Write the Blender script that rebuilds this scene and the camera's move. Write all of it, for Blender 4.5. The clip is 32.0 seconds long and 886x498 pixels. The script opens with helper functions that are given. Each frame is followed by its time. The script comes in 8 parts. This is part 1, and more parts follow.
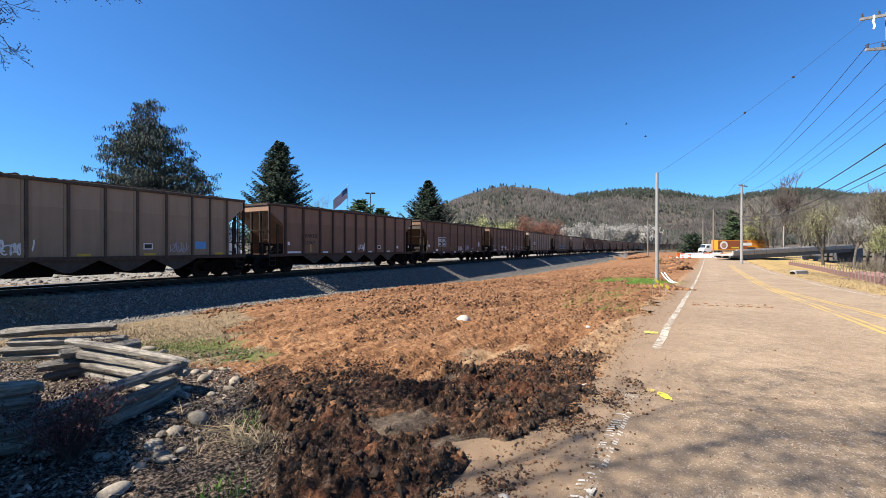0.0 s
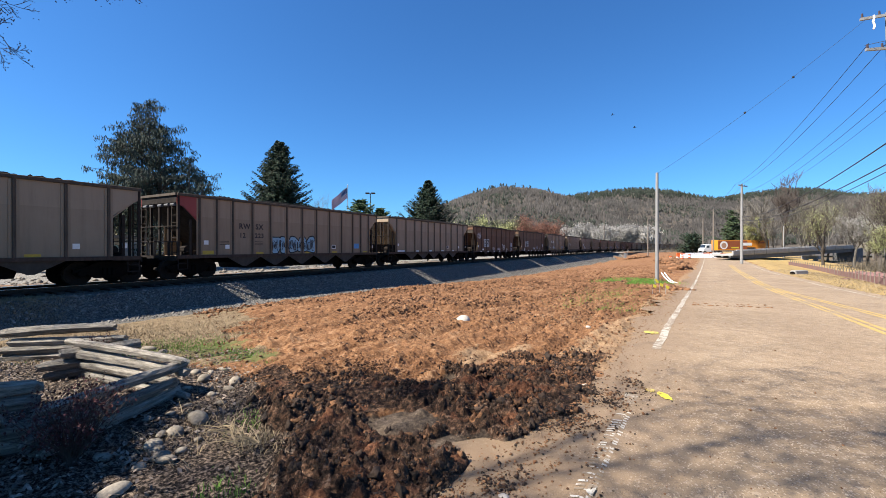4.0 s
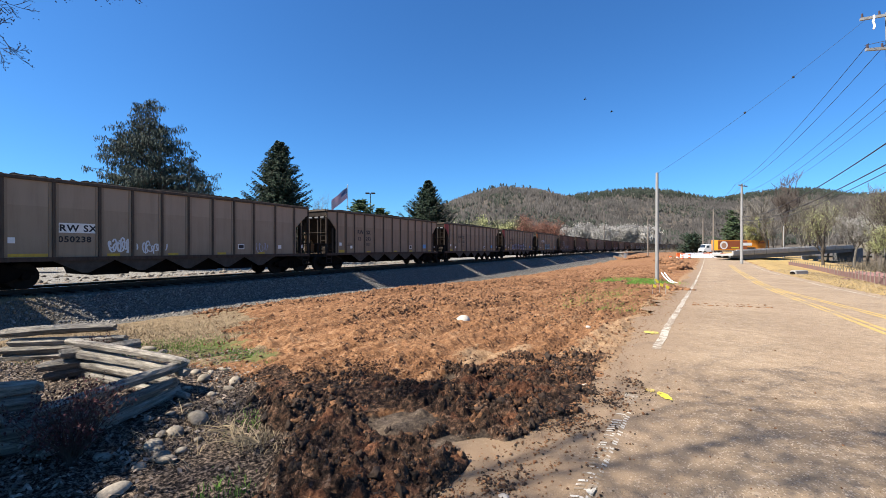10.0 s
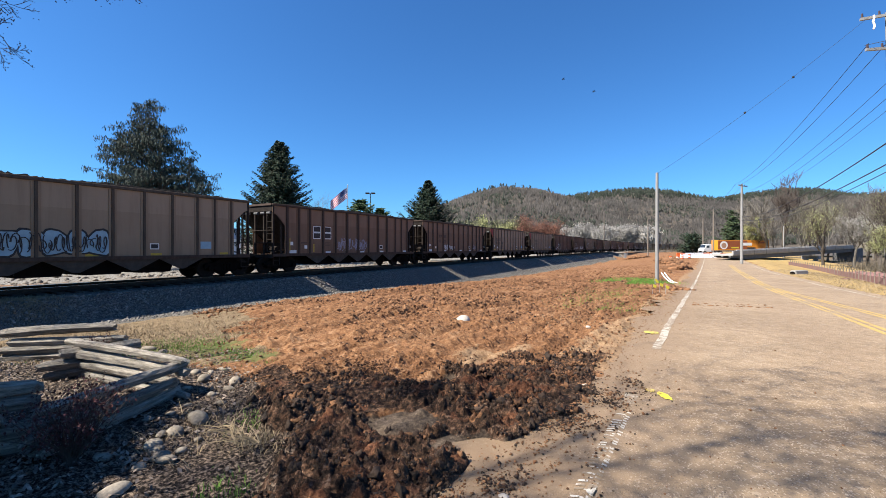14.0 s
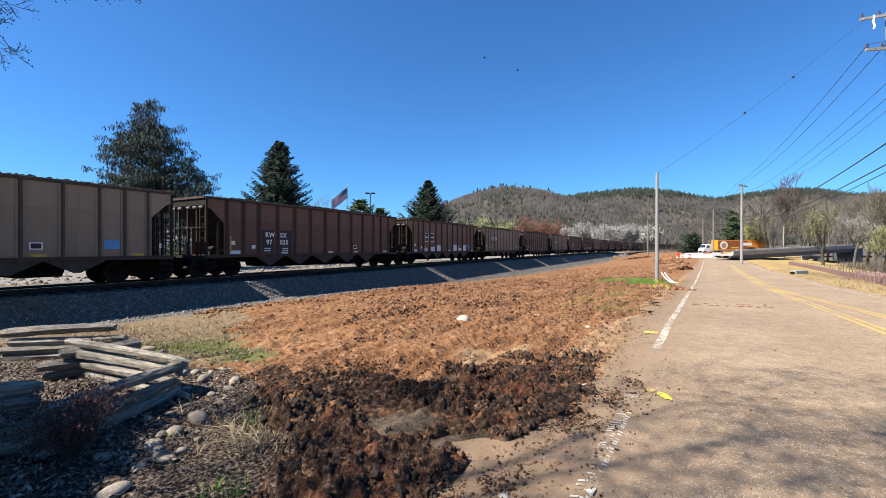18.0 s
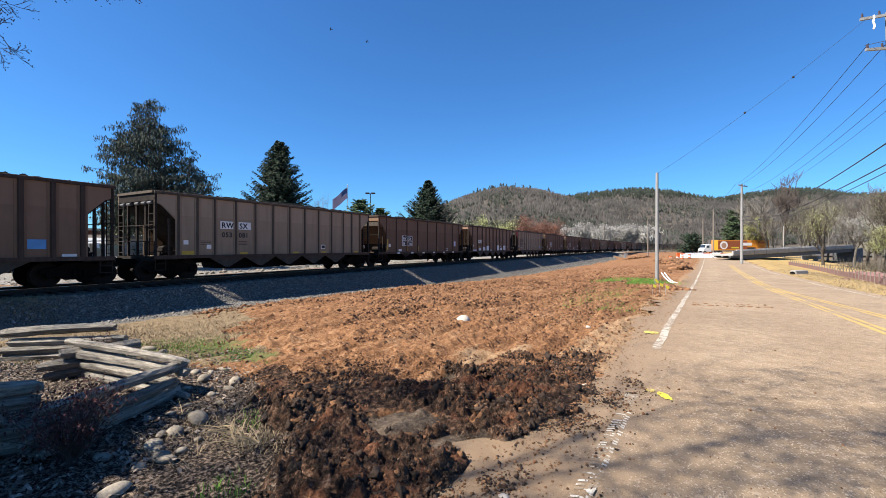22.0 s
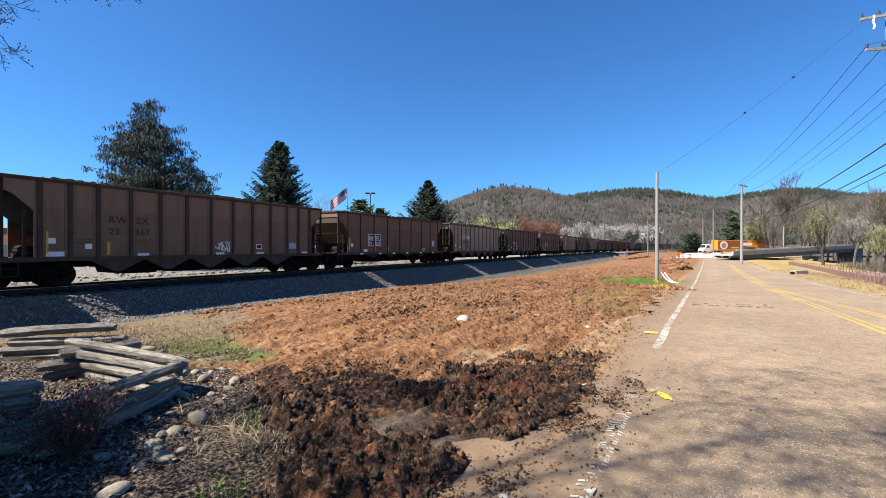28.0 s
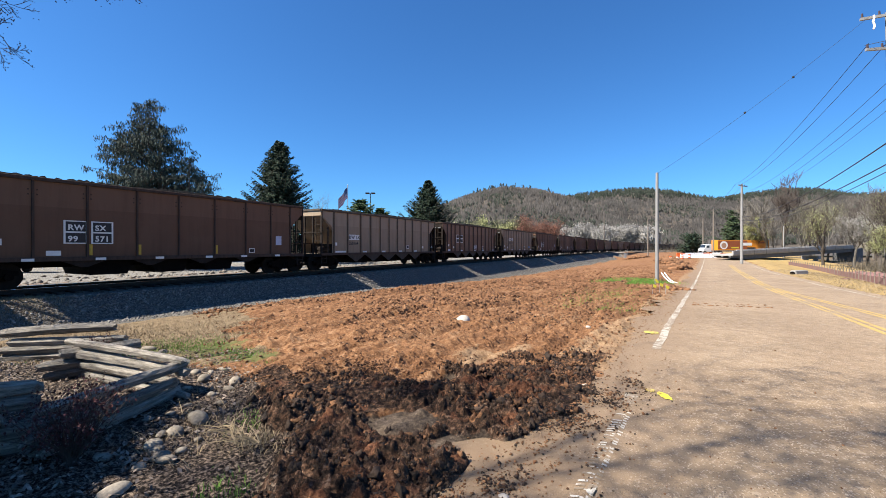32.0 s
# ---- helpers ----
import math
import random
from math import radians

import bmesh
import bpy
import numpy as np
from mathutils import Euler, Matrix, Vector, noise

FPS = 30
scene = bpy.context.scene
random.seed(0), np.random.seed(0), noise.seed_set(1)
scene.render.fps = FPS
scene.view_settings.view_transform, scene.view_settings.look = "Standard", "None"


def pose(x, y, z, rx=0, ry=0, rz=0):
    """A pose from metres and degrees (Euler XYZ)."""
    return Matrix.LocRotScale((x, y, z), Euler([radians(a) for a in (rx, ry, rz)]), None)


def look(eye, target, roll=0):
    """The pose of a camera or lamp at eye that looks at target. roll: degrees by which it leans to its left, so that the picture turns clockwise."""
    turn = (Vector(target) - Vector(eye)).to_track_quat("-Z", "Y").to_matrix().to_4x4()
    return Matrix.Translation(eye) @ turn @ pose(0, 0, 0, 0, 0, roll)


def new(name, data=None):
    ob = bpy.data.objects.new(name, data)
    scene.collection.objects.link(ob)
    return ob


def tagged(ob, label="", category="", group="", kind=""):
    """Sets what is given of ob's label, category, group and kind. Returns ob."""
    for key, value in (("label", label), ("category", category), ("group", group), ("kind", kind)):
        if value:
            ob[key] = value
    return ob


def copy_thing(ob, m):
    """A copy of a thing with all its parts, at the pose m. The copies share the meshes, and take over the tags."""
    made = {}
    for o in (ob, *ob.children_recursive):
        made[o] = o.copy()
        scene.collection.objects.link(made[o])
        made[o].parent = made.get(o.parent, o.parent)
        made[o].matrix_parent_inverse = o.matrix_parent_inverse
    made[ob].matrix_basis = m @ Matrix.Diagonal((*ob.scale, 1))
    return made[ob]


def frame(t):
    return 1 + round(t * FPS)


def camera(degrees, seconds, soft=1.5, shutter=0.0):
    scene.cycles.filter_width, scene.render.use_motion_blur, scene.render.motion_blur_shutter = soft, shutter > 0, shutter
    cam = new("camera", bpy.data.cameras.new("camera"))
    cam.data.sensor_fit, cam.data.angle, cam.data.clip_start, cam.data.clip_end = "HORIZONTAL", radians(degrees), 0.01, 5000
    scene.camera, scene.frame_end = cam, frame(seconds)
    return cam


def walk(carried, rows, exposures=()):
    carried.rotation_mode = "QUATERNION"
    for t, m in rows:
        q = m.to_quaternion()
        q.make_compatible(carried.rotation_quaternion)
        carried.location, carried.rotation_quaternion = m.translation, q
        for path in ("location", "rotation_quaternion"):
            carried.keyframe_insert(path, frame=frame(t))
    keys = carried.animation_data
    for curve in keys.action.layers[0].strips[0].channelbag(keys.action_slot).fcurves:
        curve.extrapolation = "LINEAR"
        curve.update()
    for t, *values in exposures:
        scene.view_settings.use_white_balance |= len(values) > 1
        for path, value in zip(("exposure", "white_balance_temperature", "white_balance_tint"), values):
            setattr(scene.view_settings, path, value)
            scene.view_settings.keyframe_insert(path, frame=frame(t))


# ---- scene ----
# ---- plan: metres, x right, y ahead, z up; the eye stands on the road ----
LENS = 93.5
EYE_Z = 1.65
TILT = 89.84
cam = camera(LENS, 32.0, soft=0.8)
walk(cam, [(0.0, pose(0, 0, EYE_Z, TILT)), (32.0, pose(0, 0, EYE_Z, TILT))])

# the railway: base point, heading, lateral normal (away from the road)
TH = math.atan(404 / 738)
DX, DY = math.sin(TH), math.cos(TH)
NX, NY = -DY, DX
RAIL_Z = 0.185
S_CURVE, R_CURVE = 135.0, 1400.0


def track(s, off=0.0):
    """Place and heading (degrees) on the centreline, s metres along; off is to the far side."""
    q = max(0.0, s - S_CURVE)
    ang = q / R_CURVE
    b = min(s, S_CURVE) + R_CURVE * math.sin(ang)
    side = -R_CURVE * (1 - math.cos(ang))
    px, py = -23.55 + b * DX + side * NX, 0.744 + b * DY + side * NY
    h = TH + ang
    return px - off * math.cos(h), py + off * math.sin(h), 90 - math.degrees(h)


# ---- light ----
SUN_EL, SUN_HEAD = 49.5, (0.936, 0.351)     # the way in which the light travels over the ground
w = bpy.data.worlds.new("sky")
scene.world = w
w.use_nodes = True
nt = w.node_tree
sky = nt.nodes.new("ShaderNodeTexSky")
sky.sky_type = "NISHITA"
sky.sun_disc = False
sky.sun_elevation = radians(SUN_EL)
sky.sun_rotation = math.atan2(-SUN_HEAD[0], -SUN_HEAD[1])
sky.altitude = 200
sky.dust_density = 0.35
sky.ozone_density = 2.0
bg = nt.nodes["Background"]
bg.inputs[1].default_value = 0.0495
# the clip's camera renders the clear sky a deep, saturated blue
grade = nt.nodes.new("ShaderNodeMix")
grade.data_type, grade.blend_type = "RGBA", "MULTIPLY"
grade.inputs["Factor"].default_value = 1.0
grade.inputs[7].default_value = (0.40, 0.87, 1.37, 1)
nt.links.new(sky.outputs[0], grade.inputs[6])
nt.links.new(grade.outputs[2], bg.inputs[0])
sun = new("sun", bpy.data.lights.new("sun", "SUN"))
sun.data.energy, sun.data.angle, sun.data.color = 5.0, radians(0.53), (1.0, 0.93, 0.82)
ce, se = math.cos(radians(SUN_EL)), math.sin(radians(SUN_EL))
sun.matrix_world = look((-60, -30, 80), (-60 + SUN_HEAD[0] * ce, -30 + SUN_HEAD[1] * ce, 80 - se))
scene.view_settings.exposure = 1.4

# ---- materials ----
def nodes_of(name):
    m = bpy.data.materials.new(name)
    m.use_nodes = True
    t = m.node_tree
    return m, t, t.nodes["Principled BSDF"], t.nodes.new("ShaderNodeTexCoord")


def noise_node(t, co, scale, detail=4, rough=0.6, stretch=None):
    n = t.nodes.new("ShaderNodeTexNoise")
    n.inputs["Scale"].default_value = scale
    n.inputs["Detail"].default_value = detail
    n.inputs["Roughness"].default_value = rough
    if stretch:
        mp = t.nodes.new("ShaderNodeMapping")
        mp.inputs["Scale"].default_value = stretch
        t.links.new(co, mp.inputs[0])
        co = mp.outputs[0]
    t.links.new(co, n.inputs["Vector"])
    return n.outputs[0]


def ramp(t, fac, stops):
    r = t.nodes.new("ShaderNodeValToRGB")
    while len(r.color_ramp.elements) < len(stops):
        r.color_ramp.elements.new(0.5)
    for e, (p, c) in zip(r.color_ramp.elements, stops):
        e.position, e.color = p, (*c, 1)
    t.links.new(fac, r.inputs[0])
    return r.outputs[0]


def blend(t, fac, a, b, mode="MIX"):
    n = t.nodes.new("ShaderNodeMix")
    n.data_type, n.blend_type = "RGBA", mode
    for sock, v in ((n.inputs["Factor"], fac), (n.inputs[6], a), (n.inputs[7], b)):
        if isinstance(v, (int, float)):
            sock.default_value = v
        elif isinstance(v, tuple):
            sock.default_value = (*v, 1)
        else:
            t.links.new(v, sock)
    return n.outputs[2]


def calc(t, op, a, b=0.0, c=0.0, clamp=False):
    n = t.nodes.new("ShaderNodeMath")
    n.operation, n.use_clamp = op, clamp
    for i, v in enumerate((a, b, c)):
        if isinstance(v, (int, float)):
            n.inputs[i].default_value = v
        else:
            t.links.new(v, n.inputs[i])
    return n.outputs[0]


def bump(t, height, strength, dist):
    b = t.nodes.new("ShaderNodeBump")
    b.inputs["Strength"].default_value, b.inputs["Distance"].default_value = strength, dist
    t.links.new(height, b.inputs["Height"])
    return b.outputs[0]


def surface(name, c1, c2, scale=3.0, rough=0.8, bump_s=0.3, bump_d=0.01, fine=40.0, metal=0.0, vary=0.0, island=False,
            stretch=None, spec=0.3):
    """Two-scale mottled surface; vary shifts the value of each object (or each island) at random."""
    m, t, b, tc = nodes_of(name)
    co = tc.outputs["Object"]
    big = noise_node(t, co, scale, 5, 0.6, stretch)
    small = noise_node(t, co, fine, 3, 0.6, stretch)
    mixf = calc(t, "ADD", calc(t, "MULTIPLY", big, 0.65), calc(t, "MULTIPLY", small, 0.35))
    col = ramp(t, mixf, [(0.32, c1), (0.68, c2)])
    if vary:
        if island:
            src = t.nodes.new("ShaderNodeNewGeometry").outputs["Random Per Island"]
        else:
            src = t.nodes.new("ShaderNodeObjectInfo").outputs["Random"]
        k = calc(t, "MULTIPLY_ADD", src, 2 * vary, 1.0 - vary)
        cmb = t.nodes.new("ShaderNodeCombineColor")
        for i in range(3):
            t.links.new(k, cmb.inputs[i])
        col = blend(t, 1.0, col, cmb.outputs[0], "MULTIPLY")
    t.links.new(col, b.inputs["Base Color"])
    b.inputs["Roughness"].default_value = rough
    b.inputs["Metallic"].default_value = metal
    b.inputs["Specular IOR Level"].default_value = spec
    if bump_s:
        t.links.new(bump(t, small, bump_s, bump_d), b.inputs["Normal"])
    return m


def car_paint(name, c, dirt, fade):
    """Weathered hopper-car paint: dust band above the weld line, vertical streaks, grime, rust specks."""
    m, t, b, tc = nodes_of(name)
    co = tc.outputs["Object"]
    sep = t.nodes.new("ShaderNodeSeparateXYZ")
    t.links.new(co, sep.inputs[0])
    z = sep.outputs[2]
    streak = noise_node(t, co, 2.2, 5, 0.65, (1.6, 1.6, 0.16))
    blot = noise_node(t, co, 0.7, 4, 0.6)
    speck = noise_node(t, co, 26, 4, 0.7)
    rnd = t.nodes.new("ShaderNodeObjectInfo").outputs["Random"]
    band = calc(t, "GREATER_THAN", z, 2.93)
    col = blend(t, calc(t, "MULTIPLY", band, 0.48), c, fade)
    col = blend(t, ramp(t, streak, [(0.45, (0, 0, 0)), (0.80, (0.5, 0.5, 0.5))]), col, dirt)
    col = blend(t, ramp(t, blot, [(0.45, (0, 0, 0)), (0.8, (0.5, 0.5, 0.5))]), col, fade)
    low = calc(t, "SUBTRACT", 1.0, calc(t, "DIVIDE", calc(t, "SUBTRACT", z, 1.0), 0.9), clamp=True)
    col = blend(t, calc(t, "MULTIPLY", low, calc(t, "MULTIPLY", streak, 0.9)), col, dirt)
    col = blend(t, ramp(t, speck, [(0.66, (0, 0, 0)), (0.72, (0.6, 0.6, 0.6))]), col, (0.09, 0.045, 0.025))
    k = calc(t, "MULTIPLY_ADD", rnd, 0.12, 0.94)
    cmb = t.nodes.new("ShaderNodeCombineColor")
    for i in range(3):
        t.links.new(k, cmb.inputs[i])
    col = blend(t, 1.0, col, cmb.outputs[0], "MULTIPLY")
    t.links.new(col, b.inputs["Base Color"])
    b.inputs["Roughness"].default_value = 0.75
    b.inputs["Specular IOR Level"].default_value = 0.25
    t.links.new(bump(t, blot, 0.25, 0.02), b.inputs["Normal"])
    return m


def plain(name, c, rough=0.6, metal=0.0, spec=0.4):
    return surface(name, tuple(v * 0.85 for v in c), tuple(min(1, v * 1.12) for v in c), 4.0, rough, 0.08, 0.004, 60, metal, spec=spec)


M = {
    "grey": car_paint("car_grey", (0.28, 0.21, 0.143), (0.16, 0.118, 0.08), (0.355, 0.272, 0.192)),
    "tan": car_paint("car_tan", (0.275, 0.198, 0.131), (0.15, 0.106, 0.07), (0.355, 0.263, 0.18)),
    "brown": car_paint("car_brown", (0.185, 0.11, 0.07), (0.10, 0.058, 0.037), (0.25, 0.154, 0.102)),
    "umber": car_paint("car_umber", (0.136, 0.079, 0.048), (0.073, 0.042, 0.026), (0.188, 0.113, 0.071)),
    "rust": car_paint("car_rust", (0.132, 0.07, 0.042), (0.071, 0.038, 0.0235), (0.186, 0.105, 0.065)),
    "dark": car_paint("car_dark", (0.14, 0.077, 0.05), (0.078, 0.044, 0.03), (0.195, 0.113, 0.077)),
    "orange": car_paint("car_orange", (0.533, 0.146, 0.0258), (0.258, 0.086, 0.0258), (0.568, 0.206, 0.0688)),
    "red": car_paint("car_red", (0.258, 0.043, 0.0387), (0.138, 0.0344, 0.0301), (0.292, 0.0774, 0.0688)),
    # both steels are near black: the shade beneath the cars is in their colour
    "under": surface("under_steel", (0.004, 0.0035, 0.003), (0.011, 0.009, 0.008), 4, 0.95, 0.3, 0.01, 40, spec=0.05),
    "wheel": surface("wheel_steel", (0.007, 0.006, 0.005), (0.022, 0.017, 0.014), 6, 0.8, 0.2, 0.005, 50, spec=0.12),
    "iron": surface("end_iron", (0.013, 0.0095, 0.008), (0.036, 0.027, 0.022), 5, 0.8, 0.2, 0.005, 50, spec=0.15),
    "chute": surface("chute_steel", (0.03, 0.024, 0.019), (0.07, 0.056, 0.045), 4, 0.8, 0.2, 0.006, 40),
    "coal": surface("coal", (0.003, 0.003, 0.0034), (0.012, 0.0116, 0.012), 6, 1.0, 0.9, 0.05, 22, spec=0.02),
    "white": plain("stencil_white", (0.72, 0.70, 0.66), 0.7),
    "black": plain("stencil_black", (0.02, 0.018, 0.018), 0.6),
    "faded": plain("stencil_faded", (0.045, 0.032, 0.027), 0.7),
    "yellow": surface("stripe_yellow", (0.361, 0.232, 0.0516), (0.533, 0.361, 0.043), 7, 0.7, 0.1, 0.003, 60),
    "blue": plain("placard_blue", (0.086, 0.258, 0.516), 0.5),
    "pale": plain("placard_pale", (0.447, 0.464, 0.568), 0.5),
    "spray": plain("spray_white", (0.62, 0.62, 0.62), 0.7),
    "spray_grey": plain("spray_grey", (0.34, 0.33, 0.40), 0.7),
    "spray_blue": plain("spray_blue", (0.25, 0.38, 0.46), 0.7),
    "rail": surface("rail_steel", (0.02, 0.014, 0.011), (0.05, 0.035, 0.027), 8, 0.8, 0.1, 0.003, 60, spec=0.15),
    "rail_top": plain("rail_polish", (0.5, 0.5, 0.5), 0.25, 1.0),
    "tie": surface("tie_wood", (0.02, 0.017, 0.014), (0.06, 0.05, 0.042), 5, 0.9, 0.5, 0.01, 30, stretch=(1, 6, 6), vary=0.2),
    # body browns darkened: the shadow lines at ribs, chords and sills are coloured in
    "rib_shade_brown": surface("rib_shade_brown", (0.038, 0.025, 0.019), (0.08, 0.053, 0.04), 3, 0.8, 0.1, 0.004, 40, stretch=(3, 3, 0.5), spec=0.2),
    "rib_shade_tan": surface("rib_shade_tan", (0.05, 0.038, 0.028), (0.105, 0.08, 0.06), 3, 0.8, 0.1, 0.004, 40, stretch=(3, 3, 0.5), spec=0.2),
    # steel of the car ends, with the gap's shade put into its colour
    "end_shade": surface("end_shade_steel", (0.010, 0.008, 0.007), (0.035, 0.028, 0.024), 4, 0.9, 0.3, 0.01, 40, spec=0.1),
    "stone": surface("ballast_stone", (0.045, 0.0415, 0.037), (0.26, 0.241, 0.214), 8, 0.9, 0.4, 0.01, 60, vary=0.45, island=True),
    "pole": surface("pole_weathered", (0.165, 0.161, 0.154), (0.277, 0.27, 0.259), 3, 0.7, 0.15, 0.004, 40, stretch=(4, 4, 0.4)),
    "wood_pole": surface("pole_wood", (0.129, 0.106, 0.084), (0.232, 0.2, 0.168), 4, 0.9, 0.3, 0.006, 40, stretch=(6, 6, 0.3)),
    "galv": plain("galvanised", (0.36, 0.367, 0.375), 0.45, 0.6),
    "cable": plain("cable_black", (0.02, 0.02, 0.022), 0.6),
    "glass_ins": plain("insulator", (0.0516, 0.0344, 0.0344), 0.3),
    "white_gloss": plain("white_arrester", (0.8, 0.8, 0.78), 0.35),
    "weathered": surface("split_rail", (0.035, 0.029, 0.023), (0.48, 0.43, 0.365), 3.0, 0.9, 1.0, 0.02, 20, vary=0.25, stretch=(1.2, 14, 14)),
    "bark": surface("bark", (0.0451, 0.0355, 0.029), (0.109, 0.0938, 0.0772), 5, 0.95, 0.7, 0.02, 25, stretch=(3, 3, 0.7)),
    "twig": surface("twig", (0.0387, 0.029, 0.0258), (0.084, 0.0677, 0.058), 5, 0.95, 0.2, 0.005, 30),
    "pale_bark": surface("pale_bark", (0.075, 0.067, 0.057), (0.165, 0.15, 0.128), 5, 0.95, 0.4, 0.01, 25),
    "spruce": surface("spruce_needles", (0.012, 0.024, 0.014), (0.034, 0.056, 0.031), 1.5, 0.8, 0, vary=0.55, island=True),
    "deodar": surface("cedar_needles", (0.021, 0.033, 0.026), (0.062, 0.08, 0.06), 1.2, 0.8, 0, vary=0.5, island=True),
    "pine": surface("pine_needles", (0.0193, 0.0355, 0.0161), (0.0516, 0.0772, 0.0323), 1.5, 0.8, 0, vary=0.5, island=True),
    "fresh_pine": surface("fresh_needles", (0.040, 0.066, 0.028), (0.098, 0.138, 0.058), 1.5, 0.8, 0, vary=0.4, island=True),
    "spring": surface("spring_leaves", (0.15, 0.158, 0.0675), (0.285, 0.289, 0.135), 1.2, 0.8, 0, vary=0.35, island=True),
    "haze_leaf": surface("budding_twigs", (0.078, 0.078, 0.044), (0.17, 0.168, 0.095), 1.2, 0.9, 0, vary=0.35, island=True),
    "blossom": surface("white_blossom", (0.195, 0.184, 0.167), (0.333, 0.316, 0.293), 2, 0.8, 0, vary=0.2, island=True),
    "redbud": surface("red_buds", (0.113, 0.0467, 0.032), (0.207, 0.0938, 0.0634), 2, 0.8, 0, vary=0.3, island=True),
    "barberry": surface("barberry_leaf", (0.03, 0.009, 0.011), (0.09, 0.027, 0.027), 8, 0.7, 0, vary=0.5, island=True),
    "grass": surface("green_grass", (0.052, 0.115, 0.016), (0.135, 0.25, 0.038), 3, 0.75, 0, vary=0.35, island=True),
    "drygrass": surface("dry_grass", (0.161, 0.115, 0.0631), (0.298, 0.235, 0.149), 4, 0.9, 0, vary=0.35, island=True),
    "clod": surface("red_clod", (0.075, 0.033, 0.015), (0.235, 0.122, 0.062), 6, 0.95, 0.8, 0.02, 35, vary=0.4, island=True),
    "mudclod": surface("mud_clod", (0.0065, 0.0044, 0.0034), (0.062, 0.038, 0.025), 6, 0.85, 0.9, 0.02, 35, vary=0.5, island=True),
    "leaf": surface("dead_leaf", (0.018, 0.013, 0.010), (0.30, 0.24, 0.195), 6, 0.8, 0, vary=0.6, island=True),
    "river": surface("river_stone", (0.12, 0.10, 0.078), (0.32, 0.275, 0.215), 5, 0.8, 0.3, 0.006, 40, vary=0.35),
    "chalk": surface("white_rock", (0.27, 0.23, 0.19), (0.46, 0.42, 0.37), 6, 0.8, 0.4, 0.01, 30),
    "concrete": surface("concrete", (0.267, 0.257, 0.24), (0.373, 0.361, 0.341), 1.2, 0.85, 0.2, 0.006, 30),
    "girder": surface("girder_grey", (0.075, 0.075, 0.0788), (0.128, 0.128, 0.131), 1.0, 0.75, 0.1, 0.005, 30),
    "brick": surface("brick_red", (0.129, 0.0548, 0.0387), (0.213, 0.0968, 0.0709), 3, 0.9, 0.3, 0.006, 40),
    "roof": surface("roof_grey", (0.374, 0.374, 0.374), (0.552, 0.552, 0.552), 2, 0.7, 0.1, 0.004, 40),
    "orange_plastic": plain("barrier_orange", (0.548, 0.104, 0.0193), 0.5),
    "white_plastic": plain("barrier_white", (0.694, 0.694, 0.694), 0.45),
    "truck_white": plain("truck_white", (0.55, 0.55, 0.54), 0.3),
    "trailer_orange": plain("trailer_orange", (0.6, 0.225, 0.0225), 0.35),
    "trailer_red": plain("trailer_brown", (0.25, 0.075, 0.03), 0.35),
    "tan_skin": plain("panel_tan", (0.355, 0.213, 0.142), 0.4),
    "tyre": plain("tyre_rubber", (0.0172, 0.0172, 0.0172), 0.85),
    "glass": plain("dark_glass", (0.0258, 0.0344, 0.043), 0.08, 0.0, 0.8),
    "red_paint": plain("red_paint", (0.355, 0.0193, 0.0193), 0.35),
    "silver": plain("silver_paint", (0.323, 0.335, 0.348), 0.3, 0.5),
    "flag_red": plain("flag_red", (0.55, 0.04, 0.06), 0.8),
    "flag_white": plain("flag_white", (0.75, 0.74, 0.74), 0.8),
    "flag_blue": plain("flag_blue", (0.03, 0.045, 0.16), 0.8),
    "silt": surface("silt_fabric", (0.15, 0.075, 0.066), (0.225, 0.13, 0.117), 4, 0.9, 0.1, 0.004, 40),
    "hill_twig": surface("hill_woods", (0.046, 0.042, 0.039), (0.108, 0.098, 0.089), 0.02, 0.95, 0, fine=0.2, vary=0.30, island=True),
    "hill_pine": surface("hill_pines", (0.019, 0.026, 0.02), (0.038, 0.046, 0.033), 0.02, 0.95, 0, fine=0.2, vary=0.35, island=True),
    "hill_floor": surface("hill_floor", (0.05, 0.042, 0.034), (0.095, 0.08, 0.065), 0.03, 0.95, 0, fine=0.4),
    "undergrowth": surface("undergrowth", (0.0525, 0.0435, 0.0315), (0.128, 0.109, 0.0788), 1.5, 0.95, 0, vary=0.4, island=True),
    "bird": plain("bird_dark", (0.0172, 0.0172, 0.0172), 0.8),
}


def line_paint(name, c, under, worn=0.0):
    m, t, b, tc = nodes_of(name)
    co = tc.outputs["Object"]
    wear = noise_node(t, co, 9, 6, 0.75)
    patch = noise_node(t, co, 0.6, 3, 0.5)
    f = ramp(t, calc(t, "ADD", calc(t, "MULTIPLY", wear, 0.7), calc(t, "MULTIPLY", patch, 0.3)), [(0.45 + worn, (0, 0, 0)), (0.50 + worn, (1, 1, 1))])
    t.links.new(blend(t, calc(t, "MULTIPLY", f, 0.85), under, c), b.inputs["Base Color"])
    b.inputs["Roughness"].default_value = 0.8
    t.links.new(bump(t, noise_node(t, co, 90, 3), 0.6, 0.006), b.inputs["Normal"])
    return m


